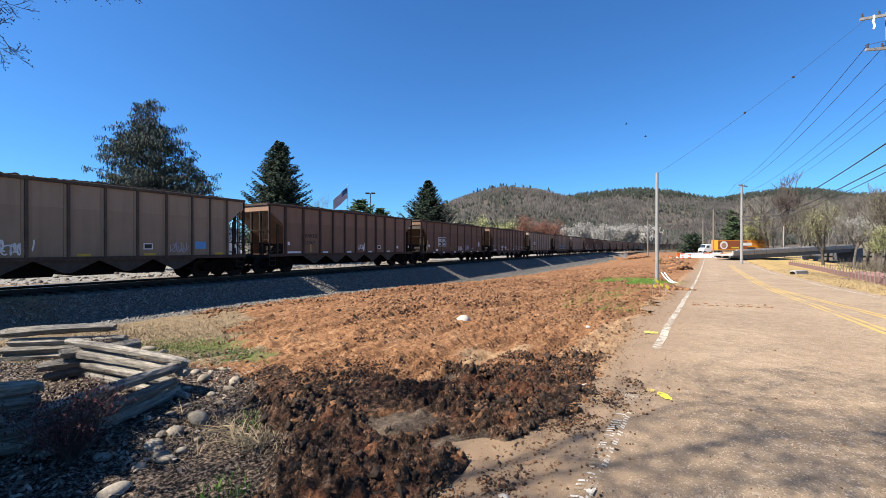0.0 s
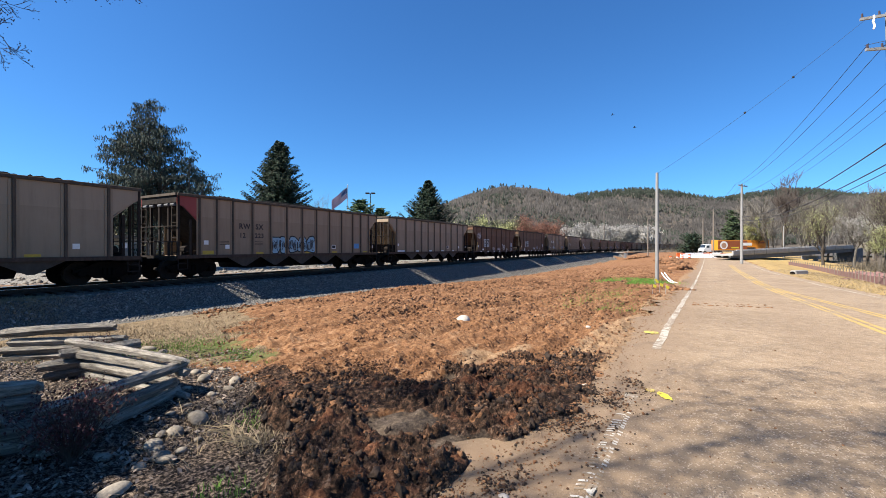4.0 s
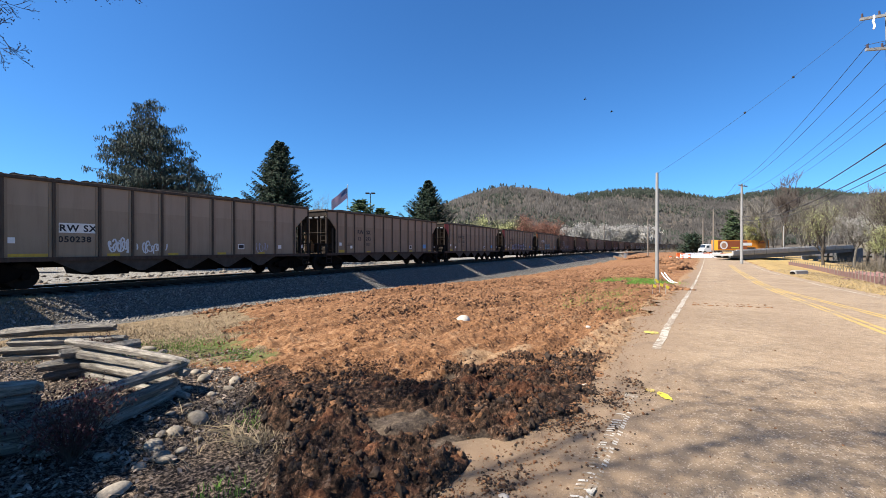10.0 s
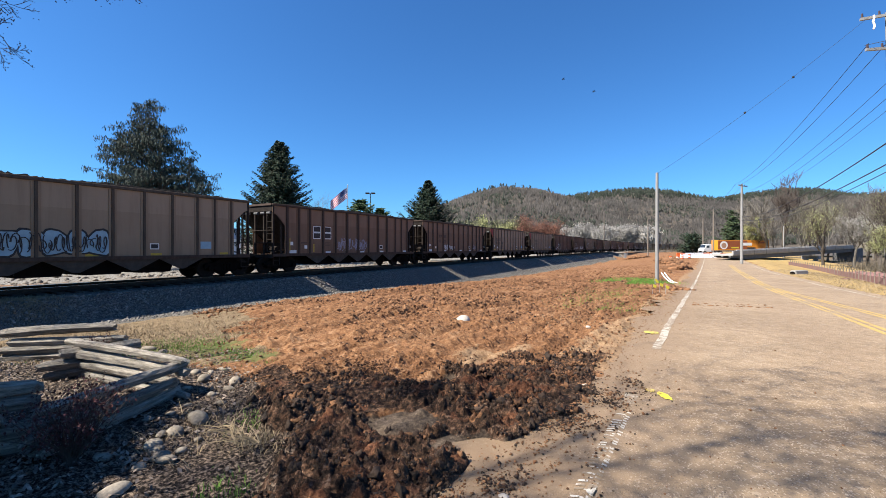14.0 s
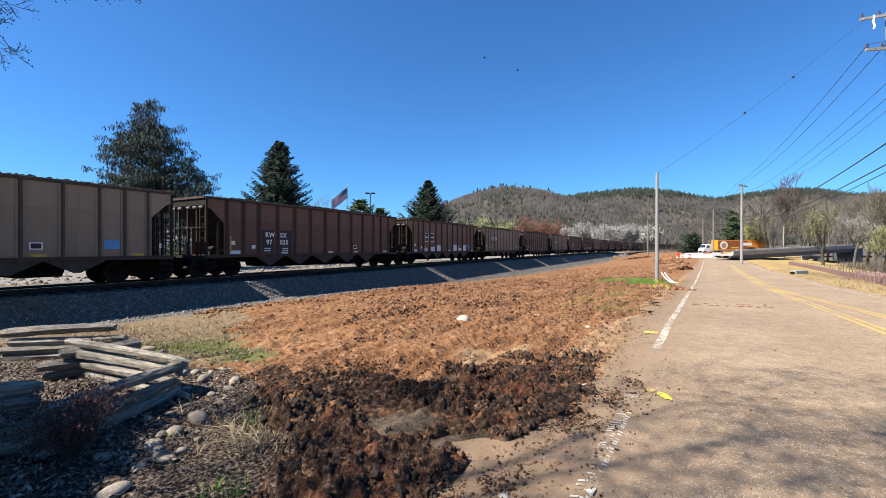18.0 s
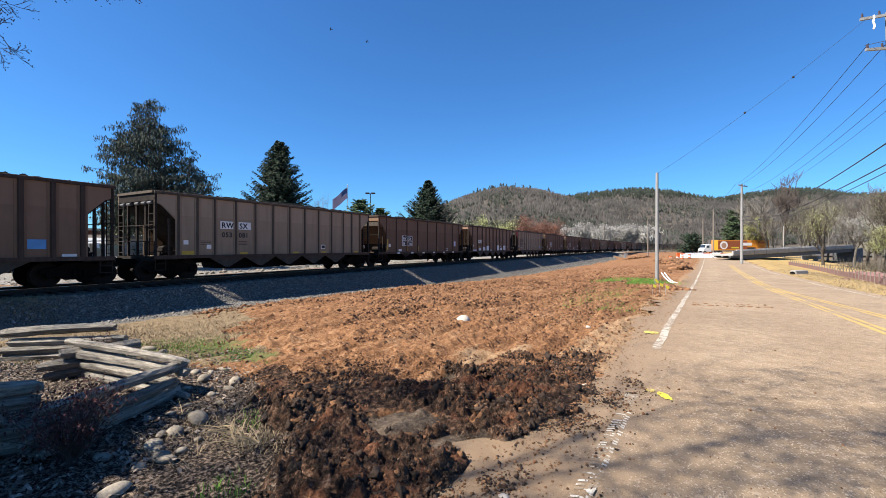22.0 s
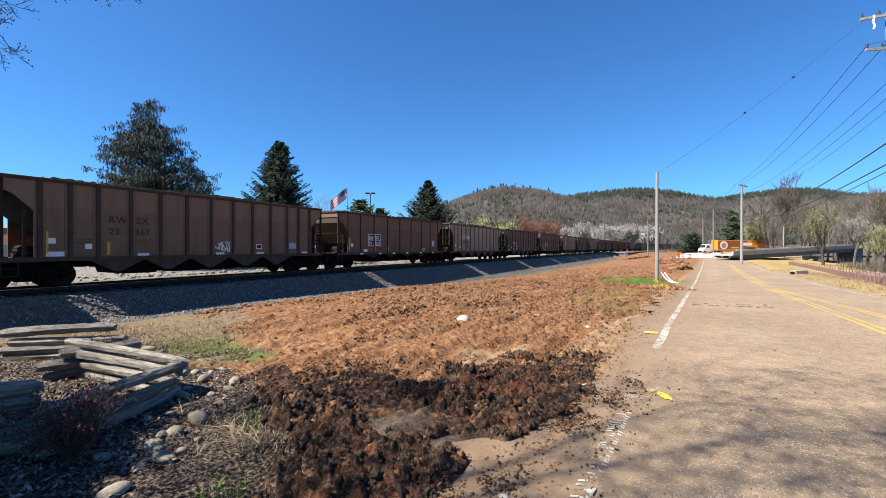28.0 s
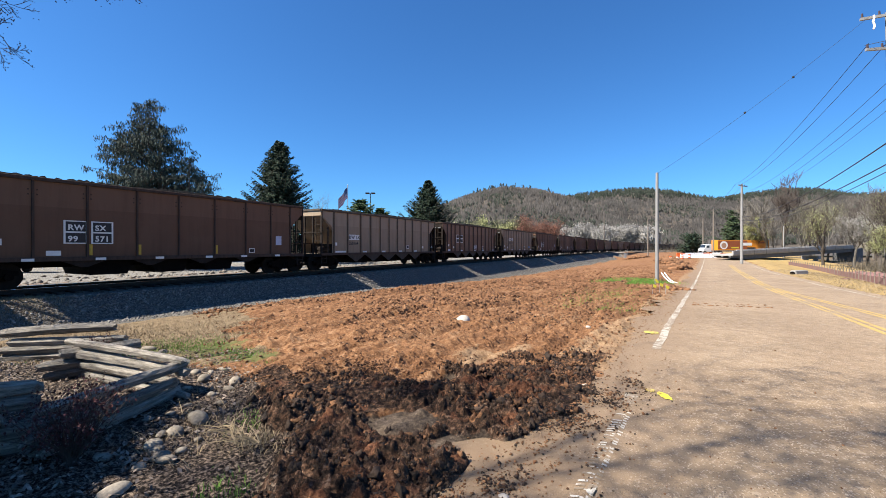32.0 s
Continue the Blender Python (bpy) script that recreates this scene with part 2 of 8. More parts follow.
ROAD_C1, ROAD_C2 = (0.172, 0.117, 0.068), (0.275, 0.196, 0.121)
M["line_white"] = line_paint("line_white", (0.405, 0.375, 0.315), (0.21, 0.158, 0.109), 0.03)
M["line_worn"] = line_paint("line_worn", (0.495, 0.465, 0.413), (0.195, 0.15, 0.105), 0.015)
M["line_faint"] = line_paint("line_faint", (0.345, 0.315, 0.262), (0.203, 0.15, 0.101), 0.07)
M["sprayed_yellow"] = line_paint("survey_yellow", (0.60, 0.50, 0.03), (0.24, 0.17, 0.09), -0.08)
M["sprayed_faint"] = line_paint("survey_faint", (0.52, 0.42, 0.06), (0.24, 0.17, 0.09), 0.02)
M["line_yellow"] = line_paint("line_yellow", (0.42, 0.277, 0.0638), (0.232, 0.173, 0.109), 0.005)


def road_material():
    m, t, b, tc = nodes_of("road_surface")
    co = tc.outputs["Object"]
    speck = t.nodes.new("ShaderNodeTexVoronoi")
    speck.inputs["Scale"].default_value = 85
    t.links.new(co, speck.inputs["Vector"])
    big = noise_node(t, co, 0.35, 5, 0.65)
    mid = noise_node(t, co, 3.5, 5, 0.7)
    fine = noise_node(t, co, 70, 3, 0.6)
    f = calc(t, "ADD", calc(t, "MULTIPLY", big, 0.45), calc(t, "MULTIPLY", mid, 0.55))
    col = ramp(t, f, [(0.40, ROAD_C1), (0.60, ROAD_C2)])
    chip = t.nodes.new("ShaderNodeSeparateColor")
    t.links.new(speck.outputs["Color"], chip.inputs[0])
    col = blend(t, ramp(t, chip.outputs[0], [(0.0, (0.6, 0.6, 0.6)), (0.13, (0, 0, 0))]), col, (0.0525, 0.0413, 0.0338))
    col = blend(t, ramp(t, chip.outputs[1], [(0.86, (0, 0, 0)), (0.95, (0.6, 0.6, 0.6))]), col, (0.495, 0.398, 0.3))
    big_chip = t.nodes.new("ShaderNodeTexVoronoi")
    big_chip.inputs["Scale"].default_value = 24
    t.links.new(co, big_chip.inputs["Vector"])
    bc = t.nodes.new("ShaderNodeSeparateColor")
    t.links.new(big_chip.outputs["Color"], bc.inputs[0])
    col = blend(t, ramp(t, bc.outputs[0], [(0.0, (0.4, 0.4, 0.4)), (0.07, (0, 0, 0))]), col, (0.09, 0.0675, 0.0525))
    col = blend(t, ramp(t, bc.outputs[1], [(0.93, (0, 0, 0)), (0.98, (0.3, 0.3, 0.3))]), col, (0.45, 0.36, 0.27))
    # red soil tracked along the dirt edge
    edge = t.nodes.new("ShaderNodeAttribute")
    edge.attribute_name = "soil"
    col = blend(t, calc(t, "MULTIPLY", edge.outputs["Fac"], calc(t, "MULTIPLY_ADD", mid, 2.0, -0.05), clamp=True), col, (0.185, 0.122, 0.072))
    t.links.new(col, b.inputs["Base Color"])
    b.inputs["Roughness"].default_value = 0.85
    h = calc(t, "ADD", calc(t, "MULTIPLY", speck.outputs["Distance"], 0.8), fine)
    t.links.new(bump(t, h, 0.8, 0.008), b.inputs["Normal"])
    return m


def ground_material():
    m, t, b, tc = nodes_of("ground_surface")
    co = tc.outputs["Object"]
    big = noise_node(t, co, 0.5, 6, 0.65)
    mid = noise_node(t, co, 4.5, 6, 0.7)
    fine = noise_node(t, co, 32, 5, 0.75)
    grit = noise_node(t, co, 110, 3, 0.7)
    crumb = noise_node(t, co, 13, 4, 0.7)
    turn = t.nodes.new("ShaderNodeMapping")
    turn.inputs["Rotation"].default_value = (0, 0, TH + 0.04)
    t.links.new(co, turn.inputs[0])
    rows = noise_node(t, turn.outputs[0], 1.0, 5, 0.7, (5.5, 0.7, 1.0))
    f = calc(t, "ADD", calc(t, "ADD", calc(t, "MULTIPLY", big, 0.14), calc(t, "MULTIPLY", rows, 0.28)), calc(t, "ADD", calc(t, "MULTIPLY", crumb, 0.26), calc(t, "MULTIPLY", fine, 0.32)))

    def mask(name):
        a = t.nodes.new("ShaderNodeAttribute")
        a.attribute_name = name
        k = calc(t, "ADD", a.outputs["Fac"], calc(t, "MULTIPLY", calc(t, "SUBTRACT", mid, 0.5), 1.1))
        return ramp(t, k, [(0.42, (0, 0, 0)), (0.58, (1, 1, 1))])

    col = ramp(t, f, [(0.40, (0.055, 0.0245, 0.0115)), (0.46, (0.13, 0.06, 0.027)), (0.52, (0.212, 0.107, 0.051)), (0.60, (0.345, 0.208, 0.117))])
    pebble = ramp(t, grit, [(0.66, (0, 0, 0)), (0.72, (0.712, 0.712, 0.712))])
    col = blend(t, pebble, col, (0.345, 0.232, 0.15))
    for name, stops in (
        ("sand", [(0.40, (0.16, 0.092, 0.048)), (0.60, (0.33, 0.22, 0.13))]),
        ("drygrass", [(0.40, (0.0601, 0.0414, 0.024)), (0.5, (0.167, 0.118, 0.0694)), (0.60, (0.267, 0.203, 0.122))]),
        ("green", [(0.32, (0.0601, 0.0734, 0.02)), (0.68, (0.161, 0.147, 0.0601))]),
        ("litter", [(0.43, (0.006, 0.0045, 0.00375)), (0.5, (0.045, 0.033, 0.0248)), (0.60, (0.24, 0.18, 0.135))]),
        ("silt", [(0.40, (0.045, 0.033, 0.024)), (0.52, (0.10, 0.074, 0.053)), (0.62, (0.19, 0.142, 0.103))]),
        ("mud", [(0.40, (0.0075, 0.00525, 0.00375)), (0.49, (0.0338, 0.0203, 0.0135)), (0.55, (0.09, 0.0473, 0.0277)), (0.63, (0.203, 0.135, 0.0938))]),
        ("red", [(0.40, (0.03, 0.012, 0.007)), (0.50, (0.085, 0.036, 0.019)), (0.62, (0.19, 0.088, 0.047))]),
        ("straw", [(0.36, (0.20, 0.135, 0.055)), (0.64, (0.40, 0.285, 0.125))]),
        ("gravel", [(0.40, (0.020, 0.0185, 0.0165)), (0.5, (0.080, 0.0735, 0.065)), (0.60, (0.255, 0.236, 0.21))]),
        ("lot", [(0.42, (0.07, 0.064, 0.056)), (0.5, (0.16, 0.147, 0.128)), (0.60, (0.33, 0.31, 0.275))]),
        ("woods", [(0.34, (0.0668, 0.0501, 0.0334)), (0.66, (0.161, 0.127, 0.087))]),
    ):
        g = calc(t, "ADD", calc(t, "MULTIPLY", fine, 0.6), calc(t, "MULTIPLY", mid, 0.4)) if name not in ("gravel", "litter", "mud", "lot") else (fine if name != "mud" else calc(t, "ADD", calc(t, "MULTIPLY", fine, 0.5), calc(t, "MULTIPLY", crumb, 0.5)))
        col = blend(t, mask(name), col, ramp(t, g, stops))
    t.links.new(col, b.inputs["Base Color"])
    b.inputs["Roughness"].default_value = 0.95
    b.inputs["Specular IOR Level"].default_value = 0.15
    h = calc(t, "ADD", calc(t, "ADD", mid, crumb), calc(t, "ADD", calc(t, "MULTIPLY", fine, 0.5), calc(t, "MULTIPLY", grit, 0.2)))
    t.links.new(bump(t, h, 0.9, 0.035), b.inputs["Normal"])
    return m


# ---- mesh helpers ----
def part(name, bm, material, parent, label=""):
    me = bpy.data.meshes.new(name)
    bm.to_mesh(me)
    bm.free()
    me.materials.append(M[material] if isinstance(material, str) else material)
    ob = new(name, me)
    ob.parent = parent
    if label:
        ob["label"] = label
    return ob


def mesh_part(name, verts, faces, material, parent=None, label=""):
    me = bpy.data.meshes.new(name)
    me.from_pydata([tuple(v) for v in verts], [], [tuple(f) for f in faces])
    me.materials.append(M[material] if isinstance(material, str) else material)
    ob = new(name, me)
    ob.parent = parent
    if label:
        ob["label"] = label
    return ob


def box(bm, x0, x1, y0, y1, z0, z1, m=None):
    c = [(x, y, z) for z in (z0, z1) for y in (y0, y1) for x in (x0, x1)]
    v = [bm.verts.new(m @ Vector(p) if m else p) for p in c]
    for f in ((0, 2, 3, 1), (4, 5, 7, 6), (0, 1, 5, 4), (2, 6, 7, 3), (0, 4, 6, 2), (1, 3, 7, 5)):
        bm.faces.new([v[i] for i in f])


def boxed(name, dims, material, parent, label="", m=None, bevel=0.0):
    bm = bmesh.new()
    box(bm, *dims, m)
    if bevel:
        bmesh.ops.bevel(bm, geom=bm.edges[:], offset=bevel, segments=2, affect="EDGES", profile=0.6)
    return part(name, bm, material, parent, label)


def prism(bm, poly, y0, y1, m=None):
    """Extrudes an x-z polygon from y0 to y1."""
    a = [bm.verts.new((m @ Vector((x, y0, z))) if m else (x, y0, z)) for x, z in poly]
    b = [bm.verts.new((m @ Vector((x, y1, z))) if m else (x, y1, z)) for x, z in poly]
    bm.faces.new(a)
    bm.faces.new(b[::-1])
    n = len(poly)
    for i in range(n):
        bm.faces.new((a[i], b[i], b[(i + 1) % n], a[(i + 1) % n]))
    bmesh.ops.recalc_face_normals(bm, faces=bm.faces[:])


def rod(bm, p, q, r, sides=6, r2=None):
    p, q = Vector(p), Vector(q)
    d = q - p
    bmesh.ops.create_cone(bm, segments=sides, radius1=r, radius2=r if r2 is None else r2, depth=d.length, cap_ends=True,
                          matrix=Matrix.Translation((p + q) / 2) @ d.to_track_quat("Z", "Y").to_matrix().to_4x4())


def tube(vs, fs, pts, radii, sides=4):
    """Adds a tapering tube along pts to the lists."""
    base = len(vs)
    n = len(pts)
    for i, p in enumerate(pts):
        d = (pts[min(i + 1, n - 1)] - pts[max(i - 1, 0)])
        d = d.normalized() if d.length > 1e-6 else Vector((0, 0, 1))
        u = d.orthogonal().normalized()
        w_ = d.cross(u)
        for k in range(sides):
            a = 2 * math.pi * k / sides
            vs.append(p + (u * math.cos(a) + w_ * math.sin(a)) * radii[i])
    for i in range(n - 1):
        for k in range(sides):
            k2 = (k + 1) % sides
            fs.append((base + i * sides + k, base + i * sides + k2, base + (i + 1) * sides + k2, base + (i + 1) * sides + k))
    fs.append(tuple(base + k for k in range(sides))[::-1])
    fs.append(tuple(base + (n - 1) * sides + k for k in range(sides)))


def hashed(ix, iy, seed):
    h = (ix.astype(np.int64) * 374761393 + iy.astype(np.int64) * 668265263 + seed * 974634777) & 0xFFFFFFFF
    h = ((h ^ (h >> 13)) * 1274126177) & 0xFFFFFFFF
    return ((h ^ (h >> 16)) & 0xFFFF) / 65535.0


def vnoise(x, y, seed=0):
    ix, iy = np.floor(x), np.floor(y)
    fx, fy = x - ix, y - iy
    fx, fy = fx * fx * (3 - 2 * fx), fy * fy * (3 - 2 * fy)
    a, b = hashed(ix, iy, seed), hashed(ix + 1, iy, seed)
    c, d = hashed(ix, iy + 1, seed), hashed(ix + 1, iy + 1, seed)
    return (a * (1 - fx) + b * fx) * (1 - fy) + (c * (1 - fx) + d * fx) * fy


def fbm(x, y, octaves=4, seed=0):
    s, amp, tot = 0.0, 1.0, 0.0
    for o in range(octaves):
        s = s + amp * vnoise(x * 2 ** o, y * 2 ** o, seed + o)
        tot += amp
        amp *= 0.55
    return s / tot


def sstep(e0, e1, x):
    t = np.clip((x - e0) / (e1 - e0), 0, 1)
    return t * t * (3 - 2 * t)


# ---- the lie of the land ----
RX, RY = 0.537, 0.843            # heading of the road
LINE = (0.88, 2.83)              # a point on its left edge line


def road_z(r):
    return np.interp(r, [-1e4, 10, 20, 33, 60, 95, 130, 1e4], [0, 0, -0.28, -0.62, -0.92, -0.85, -0.2, -0.2])


def road_side(x, y):
    """Distance to the right of the left edge line."""
    return (x - LINE[0]) * RY - (y - LINE[1]) * RX


def bank_depth(b):
    """Drop from the track bed to the foot of its bank, b metres along the railway."""
    return np.interp(b, [13, 22, 30, 36, 50, 75, 105], [0.84, 1.0, 1.3, 1.48, 1.62, 1.8, 1.95])


def land(x, y):
    """Height of the land without clods, for arrays."""
    x, y = np.asarray(x, float), np.asarray(y, float)
    a, b = x * NX + y * NY, x * DX + y * DY
    r = x * RX + y * RY
    side = road_side(x, y)
    q = np.maximum(0, b - 10.66 - S_CURVE)
    a = a + q * q / (2 * R_CURVE)
    depth = bank_depth(b)
    depth = depth * (1 - 0.7 * sstep(150, 260, b))
    toe = 18.9 - 2 * depth
    rz = road_z(r)
    verge = np.maximum(0.0, -side - 1.0)                 # how far left of the road
    span = np.maximum(toe + 0.0 - (a - verge), 3.0)
    t = np.clip(verge / np.maximum(verge + np.maximum(toe - a, 0), 0.5), 0, 1)
    t = t ** 1.8
    t = t * t * (3 - 2 * t)
    field = rz * (1 - t) - depth * t
    bank = -0.07 - (18.4 - a) / np.maximum(18.4 - toe, 0.1) * (depth - 0.07)
    z = np.where(a > 18.4, -0.07, np.where(a > toe, bank, field))
    z = np.where(a > 26, -0.07 - 0.25 * sstep(26, 32, a), z)
    right = np.maximum(0, side - 8.0)
    z = np.where(side > 8.0, rz - 0.5 * sstep(0, 6, right) - 2.2 * sstep(8, 26, right), z)
    return z


def land1(x, y):
    return float(land(np.array([x]), np.array([y]))[0])

# ---- the train's order and its lettering ----
# kind, paint, corner paint, style, text, extras: in the order of the train
TRAIN = [
    ("A", "tan", "orange", "faded", [], ("tags", "yellow", "blue")),
    ("G", "brown", "brown", "faded", ["RWSX", "23367"], ("tag", "stripes", "noplac")),
    ("B", "umber", "umber", "B", ["RW", "99", "SX", "603"], ("tag",)),
    ("G", "brown", "brown", "faded", ["RW", "SX", "23", "508"], ("tags", "pale")),
    ("G", "grey", "grey", "boxed", ["RW SX", "050121"], ("noplac", "yellow")),
    ("A", "tan", "red", "faded", ["RW", "SX", "12", "223"], ("bubble_blue", "blue", "yellow")),
    ("G", "grey", "grey", "faded", [], ("noplac",)),
    ("B", "rust", "rust", "B", ["RW", "99", "SX", "266"], ("tags",)),
    ("B", "umber", "umber", "B", ["RW", "99", "SX", "289"], ("tag",)),
    ("A", "tan", "tan", "boxed", ["RW", "SX", "053", "231"], ("tags", "blue", "yellow")),
    ("G", "grey", "grey", "boxed", ["RW SX", "050141"], ("noplac", "yellow")),
    ("G", "grey", "grey", "boxed", ["RW SX", "050238"], ("tags", "noplac", "yellow")),
    ("A", "tan", "tan", "dark", ["RW", "SX", "12", "293"], ("blue", "yellow")),
    ("A", "tan", "red", "dark", ["RW", "SX", "12", "352"], ("blue", "yellow")),
    ("A", "tan", "red", "dark", ["RW", "SX", "12", "201"], ("bubble", "blue", "yellow")),
    ("A", "tan", "orange", "boxed", ["RW", "SX", "901", "001"], ("bubble_blue", "yellow")),
    ("A", "brown", "brown", "frames", [], ("line", "noplac", "stripes")),
    ("A", "brown", "brown", "faded", ["RW", "SX", "23", "231"], ("tags", "noplac")),
    ("A", "tan", "red", "dark", ["FU", "RX", "93", "05", "43"], ("blue", "yellow")),
    ("A", "tan", "red", "dark", ["RW", "SX", "12", "215"], ("blue", "yellow")),
    ("C", "dark", "dark", "patch", ["RW", "SX", "97", "025"], ("stripes", "noplac")),
    ("A", "brown", "brown", "frames", [], ("patches", "stripes", "blue")),
    ("A", "tan", "tan", "boxed", ["RW", "SX", "053", "021"], ("yellow",)),
    ("A", "brown", "brown", "faded", ["RW", "SX", "23", "108"], ("stripes", "blue")),
    ("A", "tan", "tan", "boxed", ["RW", "SX", "053", "081"], ("yellow", "noplac")),
    ("B", "umber", "umber", "B", ["RW", "99", "SX", "230"], ()),
    ("G", "brown", "brown", "boxed", ["RWSX", "23769"], ("stripes", "patches")),
    ("A", "tan", "red", "dark", ["FU", "RX", "93", "05", "82"], ("blue", "yellow")),
    ("B", "rust", "rust", "B", ["RW", "99", "SX", "526"], ()),
    ("B", "rust", "rust", "B", ["RW", "99", "SX", "271"], ("tag",)),
    ("A", "brown", "brown", "faded", ["RW", "SX", "23", "367"], ("tag", "stripes")),
    ("B", "umber", "umber", "B", ["RW", "99", "SX", "355"], ()),
    ("A", "tan", "tan", "boxed", ["RW", "SX", "053", "176"], ("blue", "yellow")),
    ("C", "dark", "dark", "patch", ["RW", "SX", "97", "038"], ("stripes", "noplac")),
    ("B", "rust", "rust", "B", ["RW", "99", "SX", "571"], ()),
    ("G", "grey", "grey", "boxed", ["RW SX", "050164"], ("noplac",)),
    ("A", "brown", "brown", "frames", [], ("tag", "noplac")),
    ("A", "tan", "tan", "boxed", ["RW", "SX", "053", "112"], ("blue",)),
    ("B", "rust", "rust", "B", ["RW", "99", "SX", "418"], ()),
    ("A", "brown", "brown", "faded", [], ("tag",)),
]


def letter_meshes():
    """One flat mesh a word, of size 1, in the built-in font."""
    tmp = []
    for word in sorted({x for row in TRAIN for x in row[4]}):
        cu = bpy.data.curves.new("lettering", "FONT")
        cu.body, cu.size, cu.align_x, cu.space_character = word, 1.0, "LEFT", 1.12
        cu.offset = 0.032
        cu.resolution_u = 3
        tmp.append((word, new("lettering", cu), cu))
    dg = bpy.context.evaluated_depsgraph_get()
    made = {}
    for word, ob, cu in tmp:
        made[word] = bpy.data.meshes.new_from_object(ob.evaluated_get(dg))
        made[word].name = "lettering"
        made[word].materials.clear()
    for word, ob, cu in tmp:
        bpy.data.objects.remove(ob)
        bpy.data.curves.remove(cu)
    return made


LETTERS, letter_cache = letter_meshes(), {}

# ---- ground ----
def spaced(*runs):
    out = []
    for a, b, step in runs:
        out += list(np.arange(a, b, step))
    return out


def mud_edge(y):
    """How far the mud reaches towards the edge line."""
    return -0.60 + 0.30 * sstep(3.0, 4.6, y)


HEAPS = ((-1.0, 3.5, 0.34, 0.25), (-1.55, 4.1, 0.38, 0.18), (-0.05, 4.55, 0.55, 0.13), (0.32, 5.35, 0.22, 0.20), (1.0, 5.2, 0.45, 0.12),
         (0.0, 3.05, 0.30, 0.10), (-0.7, 2.85, 0.32, 0.13), (-1.9, 3.1, 0.4, 0.06), (-0.9, 4.9, 0.5, 0.07), (0.1, 5.3, 0.16, 0.09))
HOLLOWS = ((-0.45, 3.85, 0.42, 0.26), (0.22, 3.45, 0.30, 0.22), (-0.25, 5.05, 0.40, 0.20))
RED_SPOTS = ((0.0, 3.05, 0.24), (-0.55, 2.8, 0.26), (0.2, 4.15, 0.25), (0.55, 4.5, 0.3), (-1.2, 4.6, 0.3), (1.0, 5.0, 0.4), (-0.05, 2.6, 0.3))


def hollow(x, y):
    """Smooth washed silt between the heaps."""
    w_ = 0.16 * (fbm(x * 2.6, y * 2.6, 3, 95) - 0.5)
    return np.clip(sum(1.25 * np.exp(-(((x + w_ - cx) / rx) ** 2 + ((y + w_ - cy) / ry) ** 2) ** 2) for cx, cy, rx, ry in HOLLOWS), 0, 1)


def clod_bumps(x, y, f, seed, fill=0.6):
    """Rounded lumps strewn at random, about 1 / f metres apart; heights in metres."""
    x = x + 0.30 / f * (vnoise(x * f * 1.9, y * f * 1.9, seed + 50) - 0.5) + 0.16 / f * (vnoise(x * f * 4.3, y * f * 4.3, seed + 51) - 0.5)
    y = y + 0.30 / f * (vnoise(x * f * 1.9, y * f * 1.9, seed + 52) - 0.5) + 0.16 / f * (vnoise(x * f * 4.3, y * f * 4.3, seed + 53) - 0.5)
    gx, gy = x * f, y * f
    ix, iy = np.floor(gx), np.floor(gy)
    best = np.zeros_like(gx)
    for dx in (-1, 0, 1):
        for dy in (-1, 0, 1):
            cx, cy = ix + dx, iy + dy
            r = 0.30 + 0.42 * hashed(cx, cy, seed + 3)
            d2 = (gx - cx - hashed(cx, cy, seed + 1)) ** 2 + (gy - cy - hashed(cx, cy, seed + 2)) ** 2
            h = np.sqrt(np.maximum(0, 1 - d2 / (r * r))) * r * (0.5 + hashed(cx, cy, seed + 4))
            best = np.maximum(best, h * (hashed(cx, cy, seed + 5) < fill))
    return best / f


def red_tint(x, y):
    """Where the red subsoil was turned up."""
    spots_ = sum(np.exp(-((x - cx) ** 2 + (y - cy) ** 2) / (r * r)) for cx, cy, r in RED_SPOTS)
    return np.clip(spots_ + sstep(0.52, 0.68, fbm(x * 3.1 + 5, y * 3.1, 2, 97)), 0, 1.3)


def field_relief(x, y):
    """Furrows with the railway and the road, creased clods on top."""
    a, b = x * NX + y * NY, x * DX + y * DY
    ca, cb = road_side(x, y) * 0.94 + 0.12 * a, b
    z = (vnoise(ca * 2.3, cb * 0.16, 3) - 0.5) * 0.21 + (vnoise(ca * 5.0, cb * 0.45, 4) - 0.5) * 0.16 + (vnoise(ca * 8.5, cb * 1.6, 15) - 0.5) * 0.06
    crease = lambda f, seed: np.abs(2 * vnoise(x * f + seed * 0.41, y * f, seed) - 1)
    lumps = 0.16 * clod_bumps(x, y, 4.2, 301, 0.55) + 0.60 * clod_bumps(x, y, 9.5, 311, 0.6)
    return z + 0.03 * crease(4.0, 11) * crease(2.9, 14) + 0.022 * crease(7.7, 12) + lumps - 0.03


